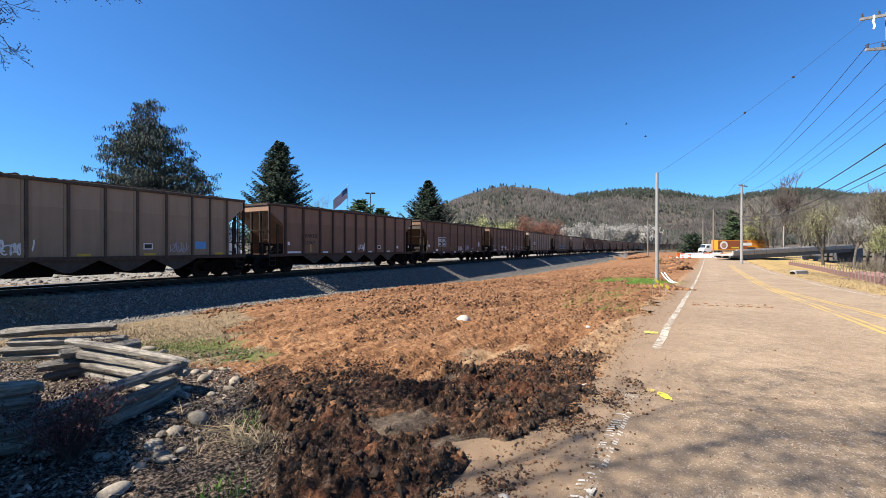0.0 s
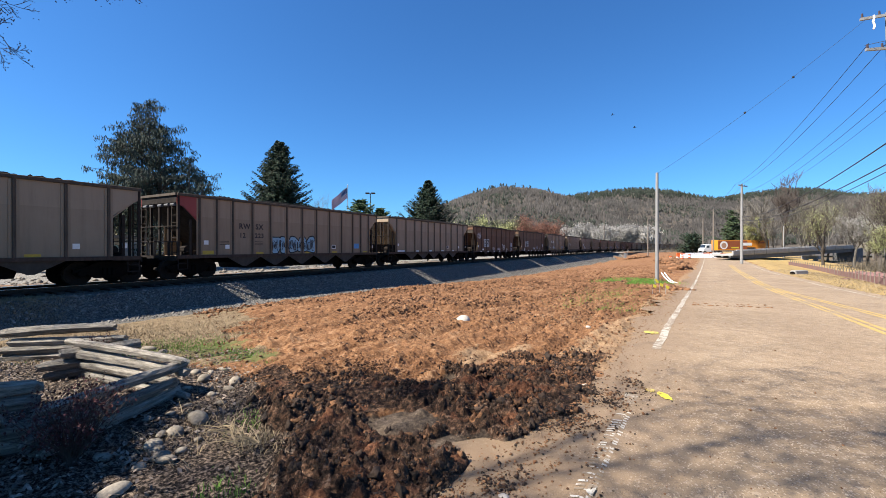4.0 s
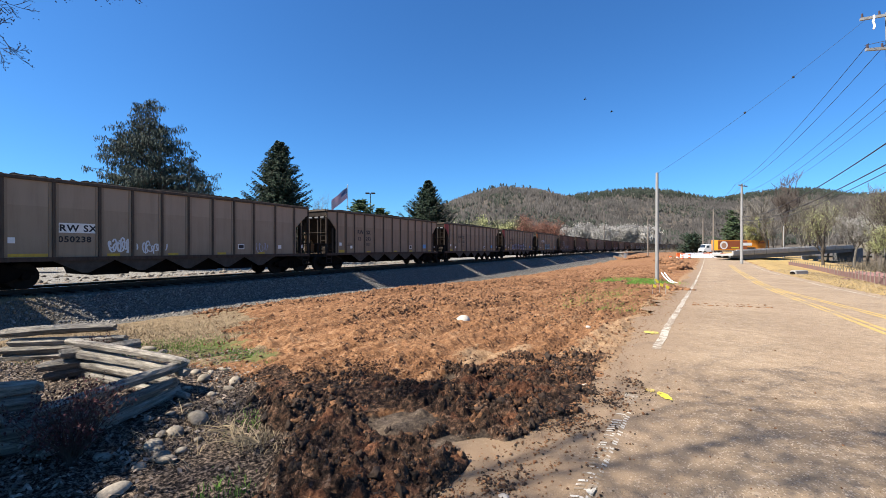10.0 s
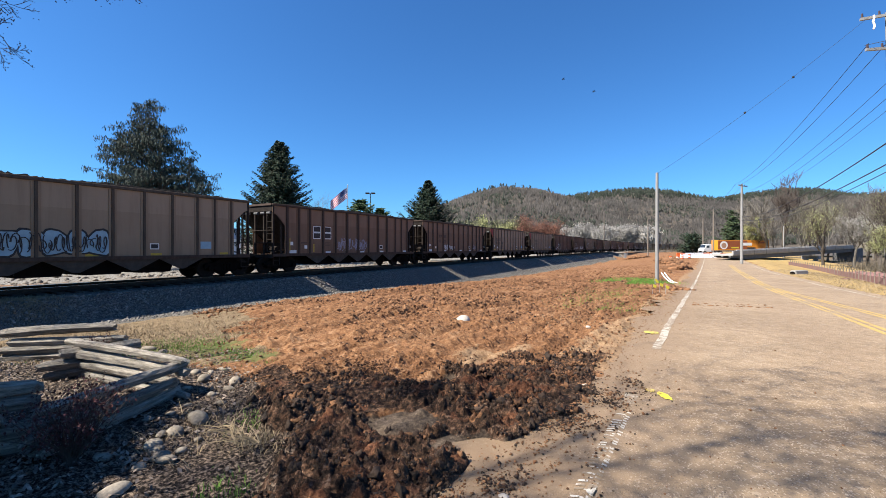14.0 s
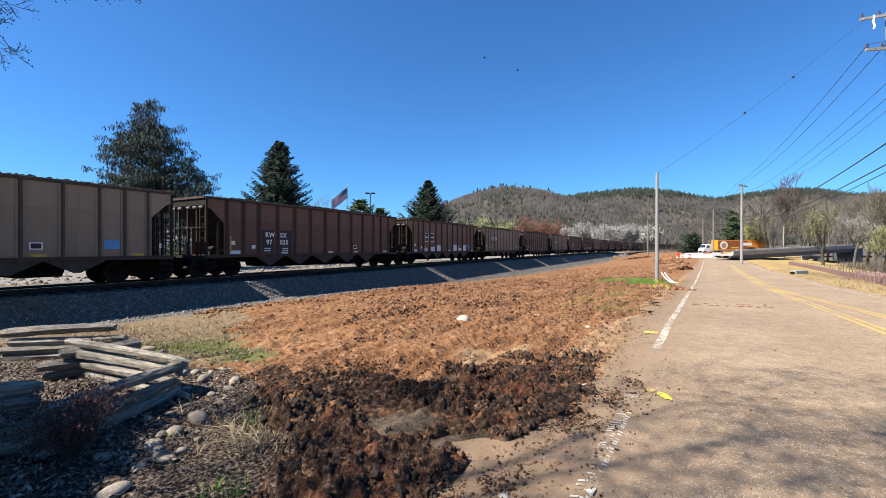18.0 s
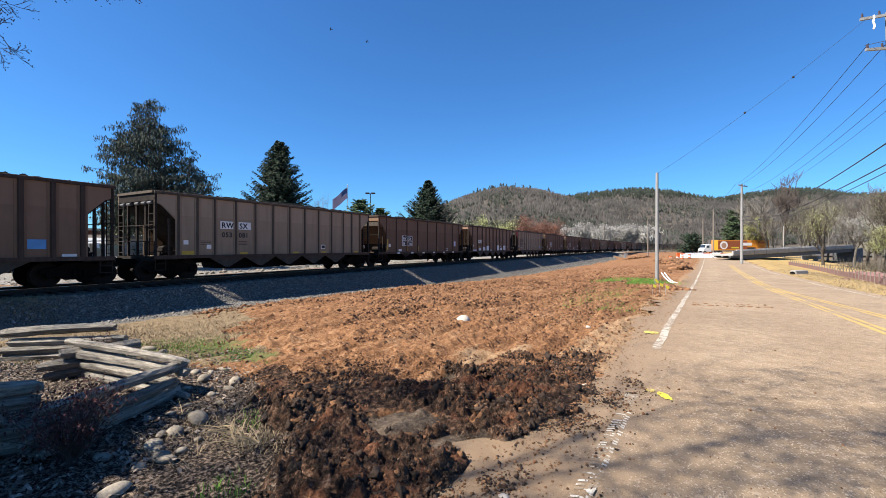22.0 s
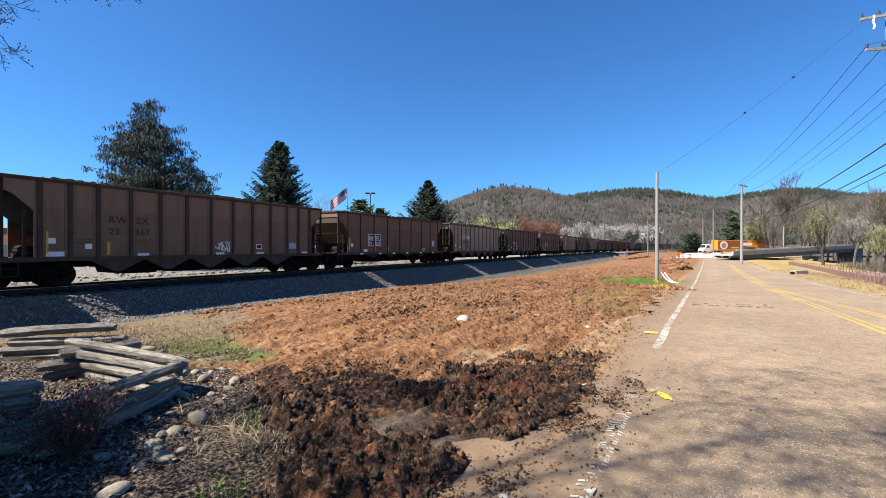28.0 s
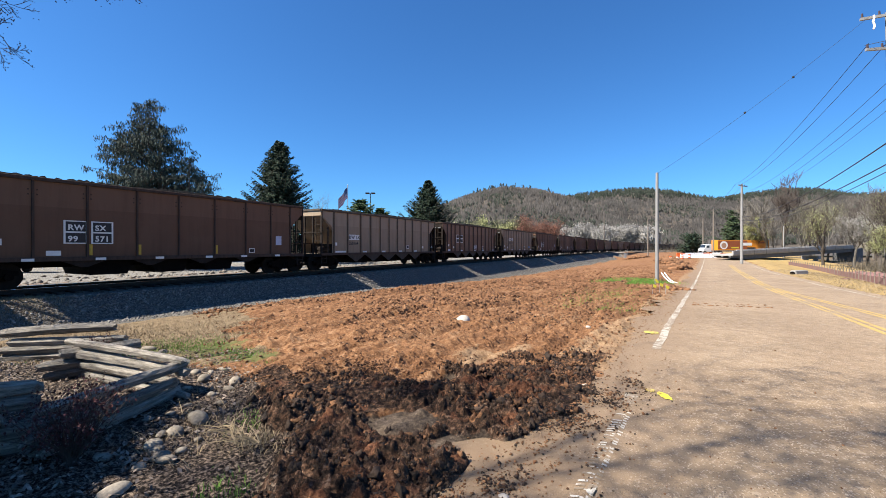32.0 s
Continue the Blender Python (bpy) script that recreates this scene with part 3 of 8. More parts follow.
def masks(x, y):
    a, b = x * NX + y * NY, x * DX + y * DY
    q = np.maximum(0, b - 10.66 - S_CURVE)
    a2 = a + q * q / (2 * R_CURVE)
    depth = bank_depth(b)
    toe = 18.9 - 2 * depth
    apron = 2.0 - 1.75 * sstep(14, 30, b)
    side = road_side(x, y)
    wob = (fbm(x * 0.9, y * 0.9, 3, 7) - 0.5)
    m = {}
    m["gravel"] = sstep(toe - 0.35 - apron, toe + 0.15 - apron, a2 + wob * 1.2) * (1 - sstep(25.5, 27, a2))
    m["lot"] = sstep(25.5, 27.5, a2)
    m["straw"] = sstep(6.6, 7.2, side + wob)
    m["woods"] = sstep(22, 26, side + wob * 2)
    left_mud = -1.05 - 0.58 * (y - 2.8)
    m["mud"] = sstep(-0.55, 0.25, x - left_mud + wob * 1.6) * sstep(-0.25, 0.6, 5.5 + 0.22 * x + wob * 2.4 - y) * sstep(-0.5, 0.5, x + 2.3 + wob) * (1 - sstep(mud_edge(y) - 0.2, mud_edge(y) + 0.15, side + wob * 0.7))
    m["mud"] = m["mud"] * np.clip(1 + 1.6 * (fbm(x * 3.4, y * 3.4, 3, 91) - 0.47), 0, 1) * (1 - 0.85 * hollow(x, y))
    m["silt"] = np.clip(1.1 * hollow(x, y) + 0.75 * sstep(-1.25, -0.75, side) * (1 - sstep(-0.2, 0.2, side)) * (1 - sstep(4.6, 5.4, y)), 0, 1)
    m["red"] = 0.52 * red_tint(x, y) * m["mud"]
    m["litter"] = (1 - sstep(-0.1, 0.5, x - left_mud + wob)) * (1 - sstep(5.6, 6.6, y + 0.2 * (x + 4) + wob))
    m["drygrass"] = sstep(0, 0.6, -2.9 - 0.42 * (y - 6) - x + wob * 2) * sstep(5.4, 6.4, y) * (1 - sstep(15, 19, y + wob * 3))
    blob = np.exp(-(((x + 3.9) / 1.0) ** 2 + ((y - 7.0) / 0.9) ** 2)) + 0.9 * np.exp(-(((x + 2.7) / 0.4) ** 2 + ((y - 6.2) / 0.5) ** 2))
    r = x * RX + y * RY
    blob = blob + 1.1 * np.exp(-(((side + 2.6) / 0.9) ** 2 + ((r - 31) / 3.2) ** 2)) + 0.62 * np.exp(-(((side + 2.5) / 1.0) ** 2 + ((r - 15.5) / 4.5) ** 2)) + 0.55 * np.exp(-(((side + 1.9) / 0.6) ** 2 + ((r - 22) / 4.0) ** 2))
    m["green"] = np.clip(blob * 0.62, 0, 1)
    m["sand"] = 0.9 * np.exp(-(((x - 0.75) / 0.7) ** 2 + ((y - 6.55) / 0.5) ** 2)) + 0.75 * sstep(-1.5, -0.7, side) * (1 - sstep(-0.4, 0.2, side)) * sstep(4.6, 6.0, y)
    return m


def build_ground():
    xs = np.array([-3000, -1200, -500, -200, -120, -80, -60, -48, -40, -34, -30, -26] + spaced((-23, -9, 0.16), (-9, -5, 0.08), (-5, 4.4, 0.042), (4.4, 9, 0.08), (9, 24, 0.25), (24, 60, 1.0))
                  + [60, 64, 70, 80, 95, 120, 160, 250, 500, 1200, 3000], float)
    ys = np.array([-3000, -900, -300, -100, -40, -15, -6, -2, 0, 1] + spaced((1.6, 5.0, 0.06), (5.0, 9.5, 0.04), (9.5, 15, 0.08), (15, 30, 0.18), (30, 60, 0.32), (60, 130, 2.0))
                  + [130, 140, 155, 175, 200, 240, 300, 400, 600, 900, 1400, 3000], float)
    X, Y = np.meshgrid(xs, ys)
    Z = land(X, Y)
    m = masks(X, Y)
    side = road_side(X, Y)
    a, b = X * NX + Y * NY, X * DX + Y * DY
    soil = np.clip(1 - m["gravel"] - m["lot"], 0, 1) * (1 - sstep(-0.9, -0.1, side)) * (Y > 1) * (X > -24)
    near = 1 - sstep(35, 70, Y)
    grassy = np.clip(m["drygrass"] + m["litter"], 0, 1)
    heap0 = np.clip(m["mud"], 0, 1)
    Z = Z + soil * near * np.where(Y < 5.2, 1 - sstep(-1.35, -0.95, side), 1.0) * (field_relief(X, Y) * (1 - 0.8 * grassy) * (1 - 0.8 * heap0))
    Z = Z + np.clip(m["litter"], 0, 1) * (fbm(X * 14, Y * 14, 3, 31) - 0.5) * 0.05
    Z = Z + np.clip(m["gravel"], 0, 1) * near * (fbm(X * 8, Y * 8, 2, 41) - 0.5) * 0.05 * (a < 19.2)
    Z = Z - 0.06 * np.where(Y < 5.2, sstep(-1.15, -0.8, side), sstep(-0.55, 0.0, side)) * (side < 7.5)
    lay_sheet("ground", X, Y, Z, m, "tilled red clay field, mud, litter and gravel ground", "ground", "structure")


def lay_sheet(name, X, Y, Z, m, label, category, kind):
    n, k = X.shape
    idx = np.arange(n * k).reshape(n, k)
    faces = np.stack([idx[:-1, :-1], idx[:-1, 1:], idx[1:, 1:], idx[1:, :-1]], -1).reshape(-1, 4)
    me = bpy.data.meshes.new(name)
    co = np.stack([X, Y, Z], -1).reshape(-1, 3).astype(np.float32)
    me.vertices.add(len(co))
    me.vertices.foreach_set("co", co.ravel())
    me.loops.add(faces.size)
    me.polygons.add(len(faces))
    me.loops.foreach_set("vertex_index", faces.ravel().astype(np.int32))
    me.polygons.foreach_set("loop_start", np.arange(0, faces.size, 4, dtype=np.int32))
    me.update(calc_edges=True)
    for key, v in m.items():
        me.attributes.new(key, "FLOAT", "POINT").data.foreach_set("value", v.ravel().astype(np.float32))
    if "ground" not in M:
        M["ground"] = ground_material()
    me.materials.append(M["ground"])
    me.polygons.foreach_set("use_smooth", [True] * len(faces))
    return tagged(new(name, me), label, category, kind=kind)


def heap_height(x, y):
    """Torn-up mud: heaps, silted hollows, and lumpy clods of four sizes."""
    side = road_side(x, y)
    w_ = 0.22 * (fbm(x * 3.0, y * 3.0, 3, 21) - 0.5)
    heap = sum(h * np.exp(-((x + w_ - cx) ** 2 + (y + w_ - cy) ** 2) / (r * r)) for cx, cy, r, h in HEAPS)
    rough = np.clip(0.30 + 3.2 * heap + 0.9 * sstep(0.42, 0.66, fbm(x * 2.1 + 0.7, y * 2.3, 3, 29)), 0, 1.25) * (1 - 0.70 * hollow(x, y))
    z = 0.55 * heap + rough * (0.22 * clod_bumps(x, y, 3.6, 201, 0.5) + 0.50 * clod_bumps(x, y, 7.0, 211, 0.6) + 0.85 * clod_bumps(x, y, 14.0, 221, 0.65))
    z = z + (0.32 + 0.68 * rough) * (1.15 * clod_bumps(x, y, 27.0, 231, 0.7) + 0.010 * vnoise(x * 60, y * 60, 28))
    return z * (0.20 + 0.80 * sstep(0.0, 0.6, mud_edge(y) - side + 0.15))


def build_mud():
    xs, ys = np.arange(-3.2, 2.5, 0.0125), np.arange(2.2, 6.4, 0.0135)
    X, Y = np.meshgrid(xs, ys)
    m = masks(X, Y)
    k = sstep(0.12, 0.65, m["mud"])
    side = road_side(X, Y)
    Z = land(X, Y) - 0.06 * sstep(-0.55, 0.0, side) - 0.10 * (1 - k) + k * (0.01 + heap_height(X, Y))
    lay_sheet("mud_bank", X, Y, Z, m, "torn-up bank of dark wet mud and red clay", "mud", "stuff")


build_ground()
build_mud()


def ribbon(name, rows, material, label, lift=0.0, kind="structure", category="", split=1):
    """A strip across the road: rows of (r, left offset, right offset) from the edge line, in metres."""
    vs, fs, soil = [], [], []
    for r, l, rt in rows:
        for i in range(split + 1):
            o = l + (rt - l) * i / split
            base = (LINE[0] * RX + LINE[1] * RY)
            x = LINE[0] + (r - base) * RX + o * RY
            y = LINE[1] + (r - base) * RY - o * RX
            vs.append((x, y, float(road_z(x * RX + y * RY)) + 0.008 + lift))
            soil.append(float(1 - sstep(-0.5, 0.9, o)) + 0.25 * float(sstep(1.8, 2.4, o) * (1 - sstep(2.4, 3.2, o))))
    n = split + 1
    for j in range(len(rows) - 1):
        for i in range(split):
            fs.append((j * n + i, j * n + i + 1, (j + 1) * n + i + 1, (j + 1) * n + i))
    ob = mesh_part(name, vs, fs, material)
    ob.data.attributes.new("soil", "FLOAT", "POINT").data.foreach_set("value", np.array(soil, np.float32))
    return tagged(ob, label, category or name.replace("_", " "), kind=kind)


def jit(r, s, amp):
    return (float(vnoise(np.array([r * 1.7]), np.array([s]), 5)[0]) - 0.5) * amp


rr = [-40, -20, -8] + list(np.arange(-4, 40, 0.35)) + list(np.arange(40, 150, 3.0))
ribbon("road", [(r, -0.62 - 0.35 * (1 - float(sstep(2.8, 4.2, np.array(r)))) + jit(r, 1.0, 0.5) + jit(r * 4, 3.0, 0.25), 7.3 - 0.6 * float(sstep(20, 60, np.array(r))) + jit(r, 9.0, 0.2)) for r in rr],
       road_material(), "sun-bleached tan chip-seal road with worn lines", split=10)
lw = lambda r, d: d + jit(r * 3, d + 2, 0.03)
whites = [r for r in rr if 2.2 < r < 120]
# this stretch is more worn, and its white is dulled for the tree shadow
ribbon("road_line", [(r, lw(r, 0.0), lw(r, 0.0) + 0.13) for r in whites if 4.5 < r < 5.4], M["line_faint"], "worn white painted edge line", 0.004)
ribbon("road_line", [(r, lw(r, 0.0), lw(r, 0.0) + 0.13) for r in whites if r > 7.4], M["line_white"], "worn white painted edge line", 0.004)
ribbon("road_line", [(r, 6.55 - 0.5 * float(sstep(20, 60, np.array(r))), 6.68 - 0.5 * float(sstep(20, 60, np.array(r)))) for r in rr if 5 < r < 120], M["line_white"], "white painted edge line", 0.004)
mid_a = lambda r: 3.25 + 0.42 * (1 - float(sstep(9, 30, np.array(r))))
mid_b = lambda r: mid_a(r) + 0.25 + 0.75 * (1 - float(sstep(11, 30, np.array(r))))
for c in (mid_a, mid_b):
    for o in (0.0, 0.19):
        ribbon("road_line", [(r, c(r) + o, c(r) + o + 0.11) for r in rr if 4 < r < 75], M["line_yellow"], "yellow painted centre line", 0.004)


def lug_line():
    """Near end of the edge line, worn through in the pattern of a tyre's lugs."""
    rnd = random.Random(8)
    vs, fs = [], []
    base = LINE[0] * RX + LINE[1] * RY

    def quad(r, o, dr, do, skew, lift=0.0):
        b = len(vs)
        for u, v in ((-1, -1), (1, -1), (1, 1), (-1, 1)):
            rr_ = r + u * dr * rnd.uniform(0.7, 1.1) + v * skew
            oo = o + v * do * rnd.uniform(0.7, 1.1)
            x, y = LINE[0] + (rr_ - base) * RX + oo * RY, LINE[1] + (rr_ - base) * RY - oo * RX
            vs.append((x, y, float(road_z(rr_)) + 0.0125 + lift))
        fs.append((b, b + 1, b + 2, b + 3))

    r = 2.62
    while r < 4.45:
        if rnd.random() < 0.74:
            quad(r, 0.035, 0.014, 0.030, 0.012)
        if rnd.random() < 0.70:
            quad(r + 0.025, 0.118, 0.016, 0.022, -0.010)
        if rnd.random() < 0.5:
            quad(r + 0.01, 0.078, 0.012, 0.014, 0.0)
        r += rnd.uniform(0.042, 0.062)
    for i in range(12):
        quad(rnd.uniform(2.5, 2.95), 0.11 + rnd.gauss(0, 0.012), 0.05, 0.014, 0.0, 0.003 + 0.0006 * i)
    tagged(mesh_part("road_line", vs, fs, M["line_worn"]), "white edge line broken into a tyre-lug pattern", "road line", kind="structure")


lug_line()


def splat(x, y, w_, h_, seed, material, name, label):
    """Sprayed mark with a ragged edge, lying on the road."""
    rnd = random.Random(seed)
    z0 = float(road_z(x * RX + y * RY)) + 0.014 + 0.003 * (seed % 3)
    vs = [(x, y, z0)]
    for i in range(28):
        a = 2 * math.pi * i / 28
        k = rnd.uniform(0.8, 1.12)
        vs.append((x + math.cos(a) * w_ * k, y + math.sin(a) * h_ * k, z0))
    ob = mesh_part(name, vs, [(0, 1 + i, 1 + (i + 1) % 28) for i in range(28)], material)
    return tagged(ob, label, "paint mark", kind="structure")


splat(2.45, 4.60, 0.055, 0.13, 1, "sprayed_yellow", "paint_mark", "fluorescent yellow survey paint on the road")
splat(2.38, 4.78, 0.05, 0.06, 5, "sprayed_faint", "paint_mark", "thin overspray of yellow survey paint")
splat(4.02, 8.05, 0.13, 0.15, 2, "sprayed_faint", "paint_mark", "faded yellow survey paint on the dirt")


def scatter(name, label, category, material, place, count, seed, size, flat=0.6, kind="stuff", detail=1, rugged=0.55, smooth=False):
    """Many irregular lumps in one mesh; place(rnd) gives x, y and a size factor, or place is an array of x, y, factor, lift."""
    rnd = random.Random(seed)
    shapes = []
    for v in range(8):
        bm = bmesh.new()
        bmesh.ops.create_icosphere(bm, subdivisions=detail, radius=1)
        for vt in bm.verts:
            vt.co *= (1 + rugged * noise.noise(vt.co * 1.7 + Vector((v * 7.3, seed, 0)))) * rnd.uniform(1 - rugged * 0.45, 1 + rugged * 0.45)
        bm.verts.index_update()
        shapes.append((np.array([vt.co[:] for vt in bm.verts]), np.array([[x.index for x in f.verts] for f in bm.faces])))
        bm.free()
    if callable(place):
        todo = [(list(p) + [0.0])[:4] for p in (place(rnd) for _ in range(count)) if p]
        if not todo:
            return None
        pts = np.array(todo)
    else:
        pts = place
    n = len(pts)
    rs = np.random.RandomState(seed)
    hz = land(pts[:, 0], pts[:, 1]) + pts[:, 3]
    pick = rs.randint(0, 8, n)
    s = pts[:, 2] * size * rs.uniform(0.5, 1.3, n)
    ang = rs.uniform(0, 6.283, n)
    sx, sy, sz = s * rs.uniform(0.8, 1.4, n), s * rs.uniform(0.7, 1.1, n), s * flat * rs.uniform(0.7, 1.3, n)
    vs, fs, base = [], [], 0
    for v, (co, fc) in enumerate(shapes):
        w_ = np.where(pick == v)[0]
        if not len(w_):
            continue
        px, py = co[None, :, 0] * sx[w_, None], co[None, :, 1] * sy[w_, None]
        ca, sa = np.cos(ang[w_])[:, None], np.sin(ang[w_])[:, None]
        z = hz[w_, None] + co[None, :, 2] * sz[w_, None] + sz[w_, None] * 0.25
        vs.append(np.stack([pts[w_, 0][:, None] + px * ca - py * sa, pts[w_, 1][:, None] + px * sa + py * ca, z], -1).reshape(-1, 3))
        fs.append((fc[None] + (base + np.arange(len(w_)) * len(co))[:, None, None]).reshape(-1, 3))
        base += len(w_) * len(co)
    ob = quick_mesh(name, np.concatenate(vs), np.concatenate(fs), material)
    if smooth:
        ob.data.polygons.foreach_set("use_smooth", [True] * len(ob.data.polygons))
    return tagged(ob, label, category, kind=kind)


def quick_mesh(name, co, faces, material):
    me = bpy.data.meshes.new(name)
    k = faces.shape[1]
    me.vertices.add(len(co))
    me.vertices.foreach_set("co", co.astype(np.float32).ravel())
    me.loops.add(faces.size)
    me.polygons.add(len(faces))
    me.loops.foreach_set("vertex_index", faces.ravel().astype(np.int32))
    me.polygons.foreach_set("loop_start", np.arange(0, faces.size, k, dtype=np.int32))
    me.update(calc_edges=True)
    me.materials.append(M[material])
    return new(name, me)


def field_points(n, seed, power, sizes, near=5.0, far=32.0):
    rs = np.random.RandomState(seed)
    y = near + (far - near) * rs.rand(n) ** power
    x = y * rs.uniform(-0.62, 0.54, n) + 0.3
    side = road_side(x, y)
    a = x * NX + y * NY
    row = vnoise((side * 0.94 + 0.12 * a) * 2.3, (x * DX + y * DY) * 0.22, 3)
    patch = fbm(x * 1.1, y * 1.1, 2, 19)
    ok = (side < -0.45) & (a < 18.6 - 2 * bank_depth(x * DX + y * DY) - 1.8 + 1.6 * sstep(14, 30, x * DX + y * DY)) & ((x > -1.6 - 0.05 * y) | (y > 14) | (rs.rand(n) < 0.12)) & (rs.rand(n) < 0.25 + 1.5 * np.maximum(0, row - 0.3)) & (rs.rand(n) < 2.2 * (patch - 0.18))
    k = rs.choice(sizes, n) * (0.75 + 1.2 * sstep(6.5, 14, y))
    return np.stack([x, y, k, field_relief(x, y) * (1 - sstep(35, 70, y)) * (1 - sstep(-0.9, -0.1, side))], 1)[ok]


def mud_points(n, seed, sizes, low=-9.0):
    rs = np.random.RandomState(seed)
    x, y = rs.uniform(-2.9, 2.9, n), rs.uniform(2.2, 6.4, n)
    m = masks(x, y)["mud"]
    hh = 0.10 + sum(h * np.exp(-((x - cx) ** 2 + (y - cy) ** 2) / (r * r)) for cx, cy, r, h in HEAPS) - 0.12 * hollow(x, y)
    clump = fbm(x * 4.0, y * 4.0, 2, 27)
    ok = (rs.rand(n) < sstep(0.15, 0.7, m)) & (rs.rand(n) < 0.10 + 2.2 * hh) & (rs.rand(n) < 3.2 * (clump - 0.36)) & (y > low)
    return np.stack([x, y, rs.choice(sizes, n), heap_height(x, y)], 1)[ok]


scatter("dirt_clods", "red clay clods scattered over the tilled field", "clods", "clod", field_points(140000, 11, 1.5, (0.4, 0.5, 0.6, 0.8, 1.0, 1.6)), 0, 11, 0.017, 0.8, rugged=0.95)
scatter("dirt_clods", "large red clay clods at the far end of the field", "clods", "clod", field_points(32000, 33, 1.0, (0.6, 0.8, 1.0, 1.4), 20.0, 62.0), 0, 33, 0.030, 0.85, rugged=0.95)
scatter("dirt_clods", "dark damp clods turned up in the tilled field", "clods", "mudclod", field_points(12000, 18, 1.4, (0.35, 0.5, 0.6, 0.8, 1.2)), 0, 18, 0.016, 0.8, rugged=0.95)
scatter("mud_clods", "dark damp mud crumbs over the torn bank", "clods", "mudclod", mud_points(170000, 12, (0.4, 0.6, 0.8, 1.0, 1.3, 2.0)), 0, 12, 0.0075, 1.0, rugged=1.0)
scatter("mud_clods", "torn upright clods of dark mud", "clods", "mudclod", mud_points(9000, 20, (0.4, 0.6, 0.8, 1.0, 1.6)), 0, 20, 0.021, 1.1, detail=2, rugged=1.0)
scatter("mud_clods", "torn clods of red clay in the mud", "clods", "clod", mud_points(3500, 31, (0.4, 0.7, 1.0, 1.7)), 0, 31, 0.021, 1.1, detail=2, rugged=1.0)
scatter("mud_clods", "reddish clay crumbs among the dark mud", "clods", "clod", mud_points(40000, 13, (0.4, 0.6, 0.8, 1.2, 2.0)), 0, 13, 0.008, 0.95, rugged=1.0)


def toe_place(rnd):
    s = rnd.uniform(14, 75) if rnd.random() < 0.6 else rnd.uniform(14, 34)
    x0, y0, h = track(s, 0)
    off = -rnd.uniform(2.4, 6.6)
    x1, y1, h = track(s, off)
    b = x1 * DX + y1 * DY
    d = float(bank_depth(b))
    if (x1 * NX + y1 * NY) < 18.9 - 2 * d - rnd.random() * (2.0 - 1.75 * min(max((b - 14) / 16, 0), 1)):
        return None
    return x1, y1, rnd.choice((0.7, 1, 1.3))


scatter("ballast", "grey crushed-stone railway ballast on the bank", "gravel", "stone", toe_place, 24000, 14, 0.034, 0.8, rugged=0.6)


def edge_place(rnd):
    r = 2.3 + 34 * rnd.random() ** 2.2
    o = -0.45 + rnd.gauss(0, 0.20) + (rnd.random() ** 12) * 2.5
    base = LINE[0] * RX + LINE[1] * RY
    return LINE[0] + (r - base) * RX + o * RY, LINE[1] + (r - base) * RY - o * RX, rnd.choice((0.3, 0.4, 0.6, 1.0)), 0.01


scatter("dirt_crumbs", "dry clay crumbs spilled along the road edge", "clods", "clod", edge_place, 5200, 15, 0.010, 0.7, rugged=0.9)


def lot_place(rnd):
    s_, off = rnd.uniform(4, 60), rnd.uniform(5.2, 17)
    x, y, h = track(s_, off)
    return x, y, rnd.choice((0.3, 0.4, 0.6, 1.0, 1.8)), 0.0


scatter("rubble", "pale broken concrete rubble beyond the tracks", "rubble", "river", lot_place, 1500, 22, 0.085, 0.6, rugged=1.0)


def mud_fringe(n, seed):
    """Crumbs flung over the pavement in drifts, thinning out from the mud."""
    rs = np.random.RandomState(seed)
    y = rs.uniform(2.3, 5.6, n)
    o = mud_edge(y) - 0.1 + np.abs(rs.normal(0, 0.34, n))
    x = LINE[0] + (y - LINE[1]) * RX / RY + o / RY
    ok = (fbm(x * 2.6, y * 2.6, 3, 71) > 0.50 + 0.18 * rs.rand(n)) | (rs.rand(n) < 0.04)
    return np.stack([x, y, rs.choice((0.3, 0.4, 0.5, 0.7, 1.0, 1.8), n), np.full(n, 0.012)], 1)[ok]


scatter("mud_crumbs", "dark mud crumbs strewn over the pavement edge", "clods", "mudclod", mud_fringe(5200, 19), 0, 19, 0.0075, 0.7, rugged=0.9)
scatter("mud_crumbs", "red clay crumbs strewn over the pavement edge", "clods", "clod", mud_fringe(3000, 29), 0, 29, 0.0075, 0.7, rugged=0.9)


def spill_place(rnd):
    r = 15.1 + rnd.choice((0, 0, 0.75)) + rnd.gauss(0, 0.10)
    o = rnd.uniform(0.35, 2.4)
    base = LINE[0] * RX + LINE[1] * RY
    return LINE[0] + (r + 0.35 * o - base) * RX + o * RY, LINE[1] + (r + 0.35 * o - base) * RY - o * RX, rnd.choice((0.4, 0.6, 1.0)), 0.01


scatter("dirt_crumbs", "brown mud dropped in lines across the road", "clods", "clod", spill_place, 130, 16, 0.04, 0.4)
scatter("dirt_heap", "low heap of brown soil on the road shoulder", "soil heap", "clod",
        lambda r: (lambda u, v: (10.9 + u * 0.8, 20.4 + v * 0.9, r.choice((0.6, 1, 1.6)), 0.12 * max(0, 1 - u * u - v * v)))(r.gauss(0, 0.5), r.gauss(0, 0.5)), 420, 17, 0.07, 0.8)


